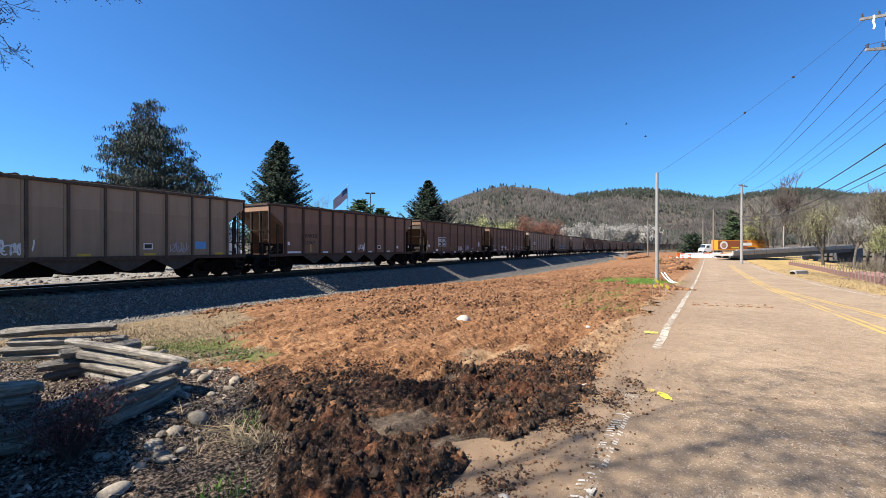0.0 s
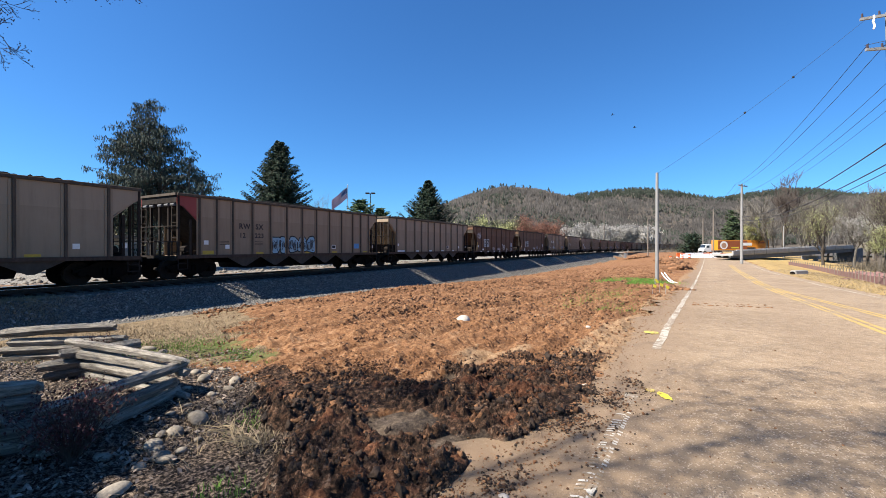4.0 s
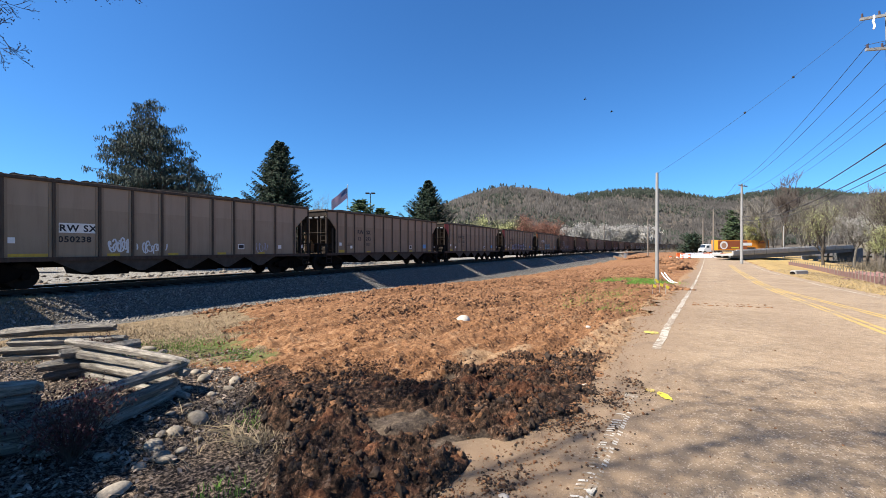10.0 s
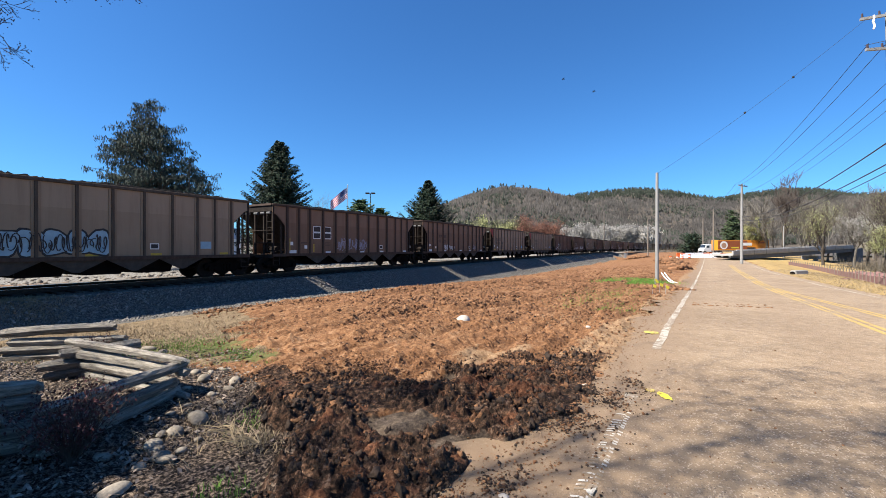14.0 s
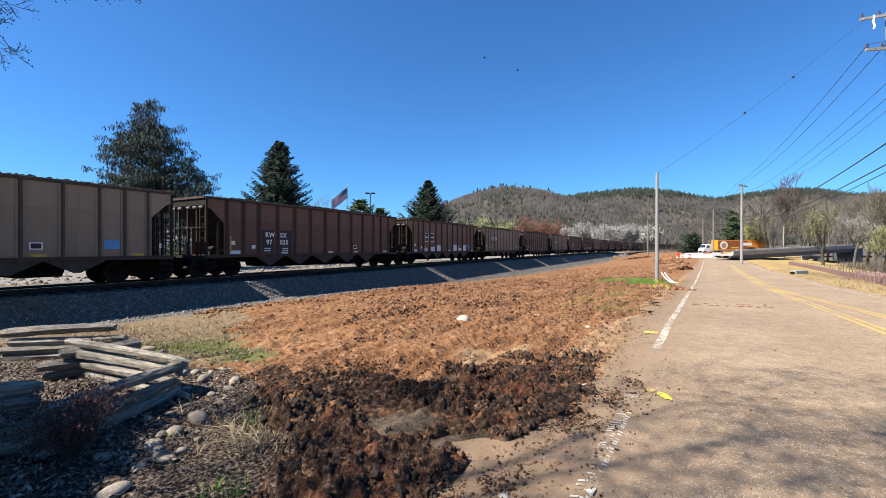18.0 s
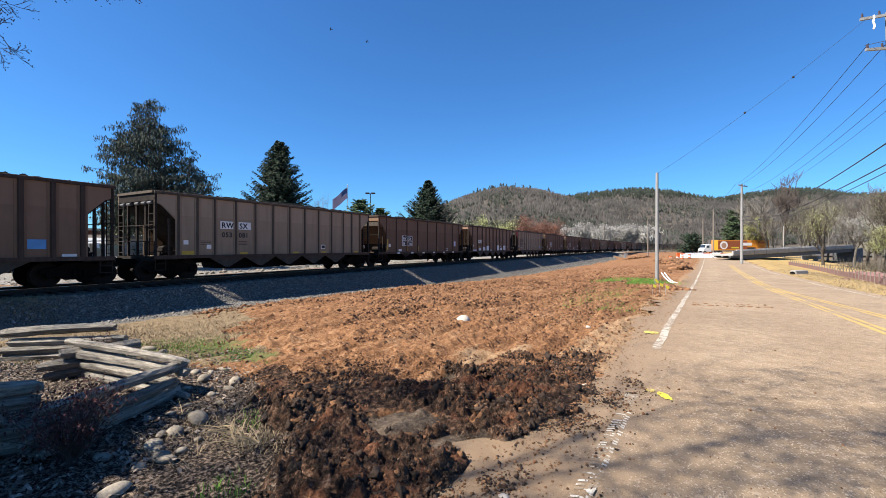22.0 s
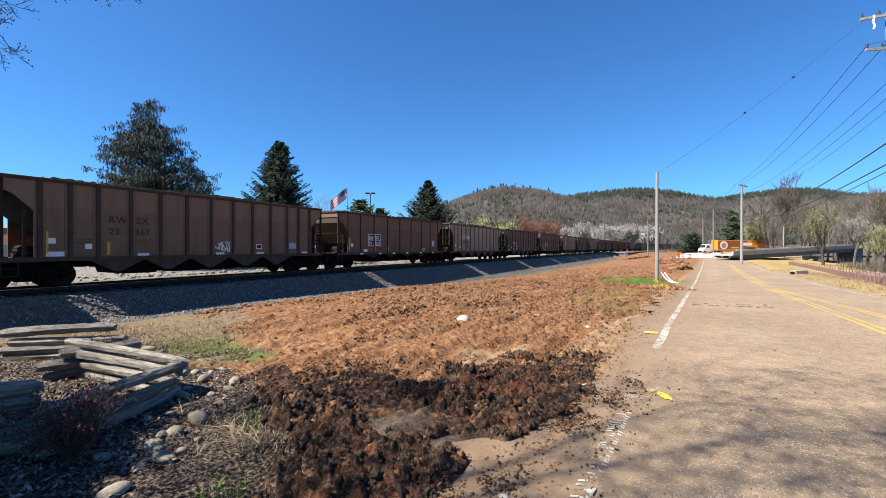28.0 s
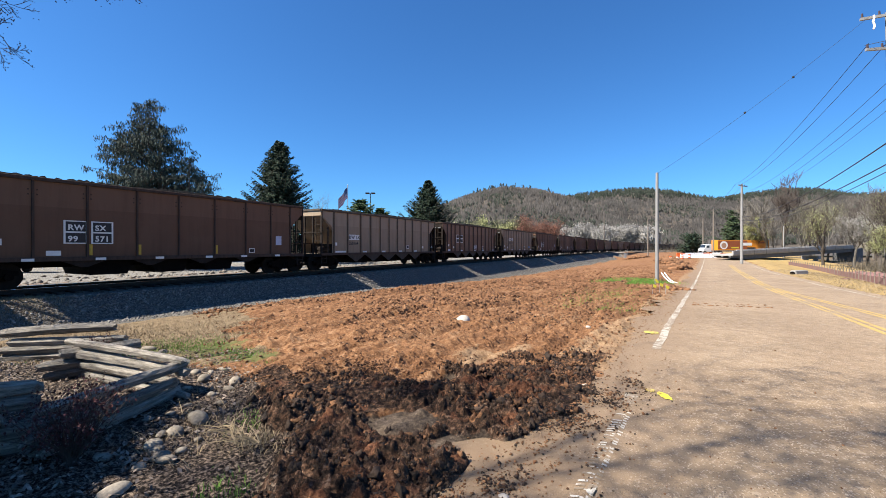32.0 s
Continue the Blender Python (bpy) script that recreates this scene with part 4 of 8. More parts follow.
def blades(name, label, material, place, count, seed, h0, h1, w_, lean=0.5):
    rnd = random.Random(seed)
    pts = [p for p in (place(rnd) for _ in range(count)) if p]
    hz = land(np.array([p[0] for p in pts]), np.array([p[1] for p in pts]))
    vs, fs = [], []
    for (x, y, *dz), z in zip(pts, hz):
        z = z + (dz[0] if dz else 0.0)
        h = rnd.uniform(h0, h1)
        a = rnd.uniform(0, 6.28)
        dx, dy = math.cos(a) * w_, math.sin(a) * w_
        lx, ly = rnd.gauss(0, lean) * h, rnd.gauss(0, lean) * h
        b = len(vs)
        vs += [(x - dx, y - dy, z - 0.01), (x + dx, y + dy, z - 0.01), (x + lx * 0.4 + dx * 0.7, y + ly * 0.4 + dy * 0.7, z + h * 0.6),
               (x + lx * 0.4 - dx * 0.7, y + ly * 0.4 - dy * 0.7, z + h * 0.6), (x + lx, y + ly, z + h)]
        fs += [(b, b + 1, b + 2, b + 3), (b + 3, b + 2, b + 4)]
    return tagged(mesh_part(name, vs, fs, material), label, "grass", kind="stuff")


def spots(centres):
    def f(rnd):
        x, y, s = rnd.choice(centres)
        return rnd.gauss(x, s), rnd.gauss(y, s)
    return f


blades("grass", "fresh green spring grass in patches", "grass", spots([(-3.75, 6.9, 0.3), (-4.3, 7.2, 0.5), (-3.3, 6.5, 0.3), (-2.75, 6.1, 0.13), (-5.0, 7.4, 0.4), (-3.1, 6.2, 0.22)]), 6500, 21, 0.015, 0.055, 0.004)
blades("grass", "green grass round the metal pole", "grass", spots([(12.4, 25.6, 0.8), (11.8, 26.6, 0.9), (12.9, 28.2, 0.8), (11.2, 25.2, 0.7), (13.4, 29.6, 0.7)]), 7000, 22, 0.05, 0.16, 0.012)
blades("grass", "thin weeds greening the edge of the tilled field", "grass", spots([(5.2, 13.6, 0.7), (6.2, 15.7, 0.9), (7.0, 17.5, 0.8), (4.4, 12.0, 0.5), (8.4, 19.6, 0.8)]), 1500, 27, 0.015, 0.05, 0.006)
blades("grass", "sparse weeds sprouting in mulch and mud", "grass", spots([(-1.35, 5.2, 0.06), (-1.75, 4.0, 0.15), (-1.75, 3.9, 0.12), (-1.5, 2.8, 0.12), (-6.6, 6.2, 0.4)]), 700, 23, 0.02, 0.06, 0.004)
blades("dry_grass", "dry straw-coloured grass at the bank", "drygrass", spots([(-13.9, 13.3, 0.8), (-13.2, 13.5, 0.5), (-14.2, 13.2, 0.9), (-6.8, 9.0, 1.4), (-9.5, 10.0, 1.4), (-5.0, 8.2, 1.0), (-7.5, 8.0, 1.0)]), 14000, 24, 0.02, 0.09, 0.005, 1.0)
blades("dry_grass", "dead grass stubble among the clods", "drygrass", spots([(-2.3, 4.3, 0.35), (-2.1, 3.6, 0.25), (5.0, 12.5, 1.2), (3.2, 9.3, 0.7), (-1.5, 3.45, 0.12)]), 900, 25, 0.03, 0.11, 0.004, 1.0)
blades("dry_grass", "pale straw mulch on the far verge", "drygrass",
       lambda r: (lambda q, o: (LINE[0] + q * RX + o * RY, LINE[1] + q * RY - o * RX))(r.uniform(8, 60), r.uniform(7.0, 13.0)), 9000, 26, 0.03, 0.12, 0.014, 1.2)


def litter():
    """Fallen leaves and bark chips."""
    rnd = random.Random(31)
    pts = []
    while len(pts) < 13000:
        x, y = rnd.uniform(-7.5, -0.8), 2.2 + 4.6 * rnd.random() ** 1.3
        if x < -2.15 + rnd.gauss(0, 0.25) - 0.1 * (y - 3) or rnd.random() < 0.03:
            pts.append((x, y))
    hz = land(np.array([p[0] for p in pts]), np.array([p[1] for p in pts]))
    vs, fs = [], []
    for (x, y), z in zip(pts, hz):
        s = rnd.uniform(0.007, 0.030)
        m = Matrix.Translation((x, y, z + rnd.uniform(0.012, 0.04))) @ Euler((rnd.gauss(0, 0.5), rnd.gauss(0, 0.5), rnd.uniform(0, 6.28))).to_matrix().to_4x4()
        b = len(vs)
        k = rnd.uniform(0.25, 0.7)
        vs += [tuple(m @ Vector(p)) for p in ((-s, 0, 0), (0, -s * k, 0.3 * s), (s, 0, 0), (0, s * k, -0.2 * s))]
        fs += [(b, b + 1, b + 2, b + 3)]
    tagged(mesh_part("leaf_litter", vs, fs, "leaf"), "brown fallen leaves and bark mulch under the fence", "leaf litter", kind="stuff")


litter()

# ---- railway ----
def swept(name, profile, s0, s1, step, off, z0, material, label, category):
    """A profile (offset, height) swept along the track."""
    vs, fs = [], []
    n = len(profile)
    ss = list(np.arange(s0, s1, step))
    for s in ss:
        for o, z in profile:
            x, y, h = track(s, off + o)
            vs.append((x, y, z0 + z))
    for j in range(len(ss) - 1):
        for i in range(n):
            i2 = (i + 1) % n
            fs.append((j * n + i, j * n + i2, (j + 1) * n + i2, (j + 1) * n + i))
    return tagged(mesh_part(name, vs, fs, material), label, category, kind="structure")


RAIL = [(-0.07, -0.17), (-0.07, -0.155), (-0.012, -0.13), (-0.012, -0.045), (-0.036, -0.035), (-0.036, -0.004),
        (0.036, -0.004), (0.036, -0.035), (0.012, -0.045), (0.012, -0.13), (0.07, -0.155), (0.07, -0.17)]
for off in (-0.75, 0.75):
    swept("rail", RAIL, -30, 450, 6, off, RAIL_Z, "rail", "rusty brown steel railway rail", "rail")
    swept("rail_tread", [(-0.03, -0.004), (-0.03, 0.0), (0.03, 0.0), (0.03, -0.004)], -30, 450, 6, off, RAIL_Z, "rail_top", "polished running surface of the rail", "rail")
bm = bmesh.new()
box(bm, -0.11, 0.11, -1.3, 1.3, -0.16, 0.0)
tie0 = part("railway_tie", bm, "tie", None)
tagged(tie0, "weathered timber railway tie in ballast", "railway tie", "ties under the rails")
for i in range(150):
    x, y, h = track(8 + i * 0.55)
    m = pose(x, y, RAIL_Z - 0.172, 0, 0, h)
    if i:
        copy_thing(tie0, m)
    else:
        tie0.matrix_basis = m

# ---- hopper cars ----
LEN_BODY, HALF_W, Z_SILL, Z_TOP = 14.5, 1.55, 1.06, 3.95
RIBS_A = [0, .07, .129, .188, .265, .343, .421, .5, .579, .657, .735, .812, .871, .93, 1]
RIBS_G = [0, .078, .17, .265, .343, .421, .5, .579, .657, .735, .83, .922, 1]
RIBS_B = [0, .068, .161, .268, .384, .5, .616, .732, .839, .932, 1]
mesh_cache = {}


def shared(key, name, make, material, parent, loc=(0, 0, 0), label=""):
    """A part whose mesh is built once per key."""
    if key not in mesh_cache:
        bm = bmesh.new()
        make(bm)
        me = bpy.data.meshes.new(name)
        bm.to_mesh(me)
        bm.free()
        me.materials.append(M[material])
        mesh_cache[key] = me
    ob = new(name, mesh_cache[key])
    ob.parent = parent
    ob.location = loc
    if label:
        ob["label"] = label
    return ob


def make_wheel(bm):
    for y0, y1, r in ((-0.07, 0.05, 0.457), (0.05, 0.075, 0.485)):
        bmesh.ops.create_cone(bm, segments=24, radius1=r, radius2=r, depth=y1 - y0, cap_ends=True,
                              matrix=Matrix.Translation((0, (y0 + y1) / 2, 0)) @ Matrix.Rotation(math.pi / 2, 4, "X"))
    bmesh.ops.create_cone(bm, segments=12, radius1=0.16, radius2=0.12, depth=0.16, cap_ends=True,
                          matrix=Matrix.Translation((0, -0.12, 0)) @ Matrix.Rotation(math.pi / 2, 4, "X"))


def make_axle(bm):
    rod(bm, (0, -0.68, 0), (0, 0.68, 0), 0.085, 10)


def make_side_frame(bm):
    prism(bm, [(-1.15, 0.50), (-1.15, 0.64), (-0.75, 0.72), (-0.35, 0.90), (0.35, 0.90), (0.75, 0.72), (1.15, 0.64), (1.15, 0.50),
               (0.80, 0.46), (0.42, 0.26), (-0.42, 0.26), (-0.80, 0.46)], -0.07, 0.07)
    for x in (-0.89, 0.89):
        rod(bm, (x, -0.17, 0.46), (x, 0.07, 0.46), 0.13, 10)
    for x in (-0.16, 0, 0.16):
        rod(bm, (x, -0.09, 0.36), (x, -0.09, 0.66), 0.07, 8)


def make_bolster(bm):
    prism(bm, [(-0.2, 0.45), (0.2, 0.45), (0.2, 0.78), (-0.2, 0.78)], -1.0, 1.0)
    box(bm, -0.3, 0.3, -0.3, 0.3, 0.78, 0.95)


def bogie(car, x):
    b = shared("bolster", "bogie", make_bolster, "under", car, (x, 0, 0), "cast steel bogie in a near-black shade tone")
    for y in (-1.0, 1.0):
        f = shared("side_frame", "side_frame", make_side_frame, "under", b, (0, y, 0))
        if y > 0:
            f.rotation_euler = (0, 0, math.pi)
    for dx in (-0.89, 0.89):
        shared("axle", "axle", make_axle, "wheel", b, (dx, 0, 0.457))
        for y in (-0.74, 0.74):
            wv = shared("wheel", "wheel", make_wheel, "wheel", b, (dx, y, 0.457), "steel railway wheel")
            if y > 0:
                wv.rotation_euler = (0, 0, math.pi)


def make_body(kind, piece):
    """Side sheet behind the ribs, end slope sheet, hopper end wall or floor."""
    def f(bm):
        L = LEN_BODY / 2
        fr = {"B": RIBS_B, "G": RIBS_G}.get(kind, RIBS_A)
        e = L - fr[1] * LEN_BODY                       # where the full-height side begins
        if piece == "side":
            box(bm, -e, e, 0, 0.02, Z_SILL, Z_TOP)
        elif piece == "slope":
            prism(bm, [(-L, Z_TOP - 0.02), (-L, Z_TOP - 0.42), (-(e - 1.25), 1.38), (-(e - 1.25), 1.42), (-L + 0.04, Z_TOP - 0.38), (-L + 0.04, Z_TOP - 0.02)], -HALF_W + 0.08, HALF_W - 0.08)
        elif piece == "wall":
            box(bm, -e + 0.86, -e + 0.90, -HALF_W + 0.1, HALF_W - 0.1, 1.12, 2.0)
        else:
            box(bm, -e, e, -HALF_W + 0.1, HALF_W - 0.1, 1.05, 1.10)
    return f


def make_sill(bm):
    box(bm, -LEN_BODY / 2 - 0.05, LEN_BODY / 2 + 0.05, -0.25, 0.25, 0.72, 1.06)


def make_side_sill(bm):
    box(bm, -LEN_BODY / 2, LEN_BODY / 2, -0.06, 0.06, -0.08, 0.07)


def make_chord(bm):
    box(bm, -LEN_BODY / 2, LEN_BODY / 2, -0.07, 0.05, -0.13, 0.0)
    bmesh.ops.bevel(bm, geom=bm.edges[:], offset=0.015, segments=1, affect="EDGES")


def make_rib(bm):
    prism(bm, [(-0.075, 0), (0.075, 0), (0.075, Z_TOP - Z_SILL - 0.13), (-0.075, Z_TOP - Z_SILL - 0.13)], -0.075, 0.0)
    bmesh.ops.bevel(bm, geom=[ed for ed in bm.edges if abs((ed.verts[0].co - ed.verts[1].co).z) > 1], offset=0.02, segments=1, affect="EDGES")


def make_slim_rib(bm):
    prism(bm, [(-0.05, 0), (0.05, 0), (0.05, Z_TOP - Z_SILL - 0.13), (-0.05, Z_TOP - Z_SILL - 0.13)], -0.06, 0.0)
    bmesh.ops.bevel(bm, geom=[ed for ed in bm.edges if abs((ed.verts[0].co - ed.verts[1].co).z) > 1], offset=0.015, segments=1, affect="EDGES")


def make_flange(inner):
    """Pressed stiles either side of a rib, with their rivets."""
    def f(bm):
        for sg in (-1, 1):
            x0, x1 = sorted((sg * inner, sg * (inner + 0.085)))
            prism(bm, [(x0, 0.05), (x1, 0.05), (x1, Z_TOP - Z_SILL - 0.16), (x0, Z_TOP - Z_SILL - 0.16)], -0.022, 0.0)
            for z in np.arange(0.15, 2.7, 0.24):
                box(bm, x0 + 0.028, x1 - 0.028, -0.034, -0.02, z, z + 0.03)
    return f


def make_seam(bm):
    prism(bm, [(-0.035, 0), (0.035, 0), (0.035, Z_TOP - Z_SILL - 0.13), (-0.035, Z_TOP - Z_SILL - 0.13)], -0.05, 0.0)
    for z in (2.25, 2.42):
        for x in (-0.12, 0.12):
            box(bm, x - 0.02, x + 0.02, -0.014, 0.0, z, z + 0.05)


def make_corner(e):
    """Upper corner plate of the side, cut along the slope."""
    def f(bm):
        prism(bm, [(0, Z_TOP - 0.13), (0, Z_TOP - 0.50), (0.30, Z_TOP - 0.62), (e, 2.62), (e, Z_TOP - 0.13)], 0.0, 0.02)
    return f


def make_coal(seed):
    def f(bm):
        rnd = random.Random(seed)
        nx, ny = 170, 8
        L = LEN_BODY / 2 - 0.25
        g = []
        for j in range(ny + 1):
            row = []
            for i in range(nx + 1):
                u, v = i / nx, j / ny
                edge = min(u, 1 - u) * 14, 0.45 + min(v, 1 - v) * 5
                k = min(1, edge[0]) * min(1, edge[1])
                hump = 0.5 + 0.5 * noise.noise(Vector((u * 9 + seed, v * 2, 0)))
                row.append(bm.verts.new((-L + 2 * L * u, -HALF_W + 0.12 + (2 * HALF_W - 0.24) * v,
                                         Z_TOP - 0.12 + k * (0.11 + 0.20 * hump) + rnd.uniform(-0.05, 0.05))))
            g.append(row)
        for j in range(ny):
            for i in range(nx):
                bm.faces.new((g[j][i], g[j][i + 1], g[j + 1][i + 1], g[j + 1][i]))
    return f


def make_chute(bm):
    prism(bm, [(-0.95, 0), (0.95, 0), (0.10, -0.46), (-0.10, -0.46)], 0, 0.03)


def make_door(bm):
    prism(bm, [(-0.85, 0.05), (0.85, 0.05), (0.62, -0.60), (-0.62, -0.60)], -1.15, 1.15)


def make_ladder(bm):
    for y in (0, 0.42):
        box(bm, -0.02, 0.02, y - 0.025, y + 0.025, 0, 2.3)
    for i in range(7):
        rod(bm, (0, 0, 0.15 + i * 0.34), (0, 0.42, 0.15 + i * 0.34), 0.016, 5)


def make_post(h):
    def f(bm):
        box(bm, -0.045, 0.045, -0.045, 0.045, 0, h)
    return f


def make_platform(bm):
    box(bm, 0.0, 1.0, -HALF_W + 0.02, HALF_W - 0.02, 0.94, 1.04)
    box(bm, -0.06, 0.0, -HALF_W + 0.02, HALF_W - 0.02, 0.88, 1.10)


def make_handrail(bm):
    rod(bm, (0, -HALF_W + 0.05, 0), (0, HALF_W - 0.05, 0), 0.02, 6)


def make_step(bm):
    for x in (0, 0.42):
        box(bm, x - 0.015, x + 0.015, -0.02, 0.02, -0.52, 0.0)
    for z in (-0.52, -0.25):
        box(bm, 0, 0.42, -0.03, 0.03, z, z + 0.03)


def make_coupler(bm):
    box(bm, -0.72, 0.2, -0.11, 0.11, 0.74, 0.98)
    prism(bm, [(-0.86, 0.68), (-0.60, 0.68), (-0.60, 1.04), (-0.86, 1.04)], -0.19, 0.19)


def make_hose(bm):
    pts = [(-0.30, -0.35, 0.80), (-0.42, -0.33, 0.52), (-0.60, -0.30, 0.36), (-0.80, -0.28, 0.34)]
    for p, q in zip(pts, pts[1:]):
        rod(bm, p, q, 0.028, 6)


def make_brake(bm):
    bmesh.ops.create_cone(bm, segments=20, radius1=0.28, radius2=0.28, depth=0.03, cap_ends=False, matrix=Matrix.Rotation(math.pi / 2, 4, "Y"))
    for a in range(6):
        rod(bm, (0, 0, 0), (0, 0.28 * math.cos(a * 1.047), 0.28 * math.sin(a * 1.047)), 0.015, 5)


def make_gear(bm):
    rod(bm, (0, -0.5, 0.35), (0, 0.1, 0.35), 0.17, 10)
    box(bm, -0.25, 0.30, -0.45, -0.20, 0.0, 0.25)
    box(bm, 0.2, 0.5, -0.1, 0.2, 0.1, 0.5)
    rod(bm, (-0.3, -0.7, 0.2), (0.5, -0.5, 0.3), 0.03, 6)


def hopper_car(kind, paint, corner, full=True):
    """One car at the origin, rail top at z = 0; the near side faces -y."""
    car = new("hopper_car")
    L = LEN_BODY / 2
    fr = {"B": RIBS_B, "G": RIBS_G}.get(kind, RIBS_A)
    e = fr[1] * LEN_BODY
    # ribs and chords get a darker tone that carries their shade
    edge = "rib_shade_tan" if paint in ("tan", "grey") else "rib_shade_brown"
    for y in (-HALF_W + 0.05, HALF_W - 0.07):
        shared(("side", kind, paint), "side_sheet", make_body(kind, "side"), paint, car, (0, y, 0))
    for sgn in (-1, 1):
        for piece in ("slope", "wall"):
            # end walls and the other slopes are coloured dark for the shaded interior
            hide = paint if piece == "slope" and kind in ("B", "G") else "end_shade"
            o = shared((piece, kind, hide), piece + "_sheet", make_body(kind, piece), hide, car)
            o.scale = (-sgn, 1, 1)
    shared(("floor", kind, paint), "floor_sheet", make_body(kind, "floor"), paint, car)
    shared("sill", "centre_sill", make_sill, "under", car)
    for y in (-HALF_W + 0.04, HALF_W - 0.04):
        # shade along the foot of the side is painted as a dark sill
        shared(("ssill", "dark"), "side_sill", make_side_sill, "rib_shade_brown", car, (0, y, Z_SILL))
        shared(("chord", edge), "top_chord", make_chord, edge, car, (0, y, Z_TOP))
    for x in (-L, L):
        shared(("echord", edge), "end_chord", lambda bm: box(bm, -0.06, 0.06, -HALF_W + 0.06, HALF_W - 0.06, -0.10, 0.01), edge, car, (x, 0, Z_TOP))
    for q in fr[1:-1]:
        at_rib = (-L + q * LEN_BODY, -HALF_W + 0.05, Z_SILL)
        rib = shared(("rib", edge, kind == "B"), "rib", make_seam if kind == "B" else (make_slim_rib if edge == "rib_shade_tan" else make_rib), edge, car, at_rib)
        if full and kind != "B":
            shared(("flange", paint, edge), "rib_flange", make_flange(0.055 if edge == "rib_shade_tan" else 0.08), paint, rib)
    for sgn in (-1, 1):
        for y in (-HALF_W + 0.03, HALF_W - 0.05):
            hue = corner if sgn < 0 else paint
            c = shared(("corner", kind, hue), "corner_plate", make_corner(e), hue, car, (sgn * L, y, 0))
            if sgn > 0:
                c.scale = (-1, 1, 1)
    shared(("coal", len(mesh_cache) % 3), "coal_load", make_coal(len(mesh_cache) % 3), "coal", car, label="heaped black coal load")
    n = 5 if kind != "B" else 4
    for i in range(n):
        x = (i - (n - 1) / 2) * (1.92 if kind != "B" else 2.3)
        shared(("chute", kind), "chute", make_chute if kind != "B" else (lambda bm: prism(bm, [(-0.7, 0), (0.7, 0), (0.1, -0.25), (-0.1, -0.25)], 0, 0.03)),
               "chute" if kind != "B" else "iron", car, (x, -HALF_W + 0.06, Z_SILL - 0.08))
        if i < n - 1:
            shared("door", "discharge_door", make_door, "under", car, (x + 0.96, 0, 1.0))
    for x in (-6.30, 6.30):
        bogie(car, x)
    for sgn in (-1, 1):
        def at(key, name, make, mat, loc, label="", spin=0.0):
            o = shared(key, name, make, mat, car, (sgn * loc[0], loc[1], loc[2]), label)
            if sgn > 0:
                o.scale = (-1, 1, 1)
            return o
        at("platform", "end_platform", make_platform, "end_shade", (L + 0.0, 0, 0))
        at("coupler", "coupler", make_coupler, "under", (L, 0, 0))
        at("post", "corner_post", make_post(Z_TOP - 1.10), "iron" if kind != "B" else "chute", (L - 0.06, -HALF_W + 0.06, 1.04))
        at("post", "corner_post", make_post(Z_TOP - 1.10), "iron", (L - 0.06, HALF_W - 0.06, 1.04))
        at("ladder", "ladder", make_ladder, "iron", (L + 0.02, HALF_W - 0.55, 1.10))
        at("step", "side_step", make_step, "iron", (L - 0.05, -HALF_W + 0.04, 1.0))
        if full:
            at("hose", "brake_hose", make_hose, "under", (L, 0, 0))
            if kind == "B":
                at("header", "end_header", lambda bm: box(bm, -0.02, 0.02, -HALF_W + 0.1, HALF_W - 0.1, 0, 0.30), "chute", (L - 0.04, 0, Z_TOP - 0.80), "pale steel end header plate")
                at("ladder", "ladder", make_ladder, "iron", (L - 0.55, -HALF_W + 0.07, 1.1))
            else:
                for y in (-0.75, 0.0, 0.75):
                    at("post2", "end_post", make_post(2.45), "iron", (L - 0.06, y, 1.04))
                at("post3", "inner_post", make_post(1.75), "iron", (L - 0.62, -HALF_W + 0.08, 1.04))
                if kind != "G":
                    for y in (-1.35, -0.85, -0.3, 0.4, 0.95):
                        at("bar", "end_stop", lambda bm: rod(bm, (0, 0, 0), (0, 0.3, 0), 0.07, 8), "girder", (L + 0.0, y, Z_TOP - 0.52))
                at("ladder", "ladder", make_ladder, "iron", (L - 0.05, -HALF_W + 0.12, 1.1))
            for z in (1.75, 2.45):
                at("hand", "handrail", make_handrail, "iron", (L + 0.04, 0, z))
            at("gear", "brake_gear", make_gear, "end_shade", (L - 0.75, -0.5, 1.04), "brake cylinder and valves in the dark end colour")
    if full:
        o = shared("brake", "brake_wheel", make_brake, "under", car, (-L - 0.10, 0.55, 1.95), "black hand-brake wheel")
    return car


def lettering(text, size, material, parent, loc):
    key = (text, material)
    if key not in letter_cache:
        me = LETTERS[text].copy()
        me.materials.append(M[material])
        letter_cache[key] = me
    ob = new("lettering", letter_cache[key])
    ob.scale = (size, size, size)
    ob.parent = parent
    ob.location = loc
    ob.rotation_euler = (math.pi / 2, 0, 0)
    return ob


def plate(parent, name, x, z, w_, h_, material, label="", y=-HALF_W + 0.046):
    return shared(("plate", round(w_, 2), round(h_, 2), material), name,
                  lambda bm: box(bm, 0, w_, -0.006, 0, 0, h_), material, parent, (x, y, z), label)


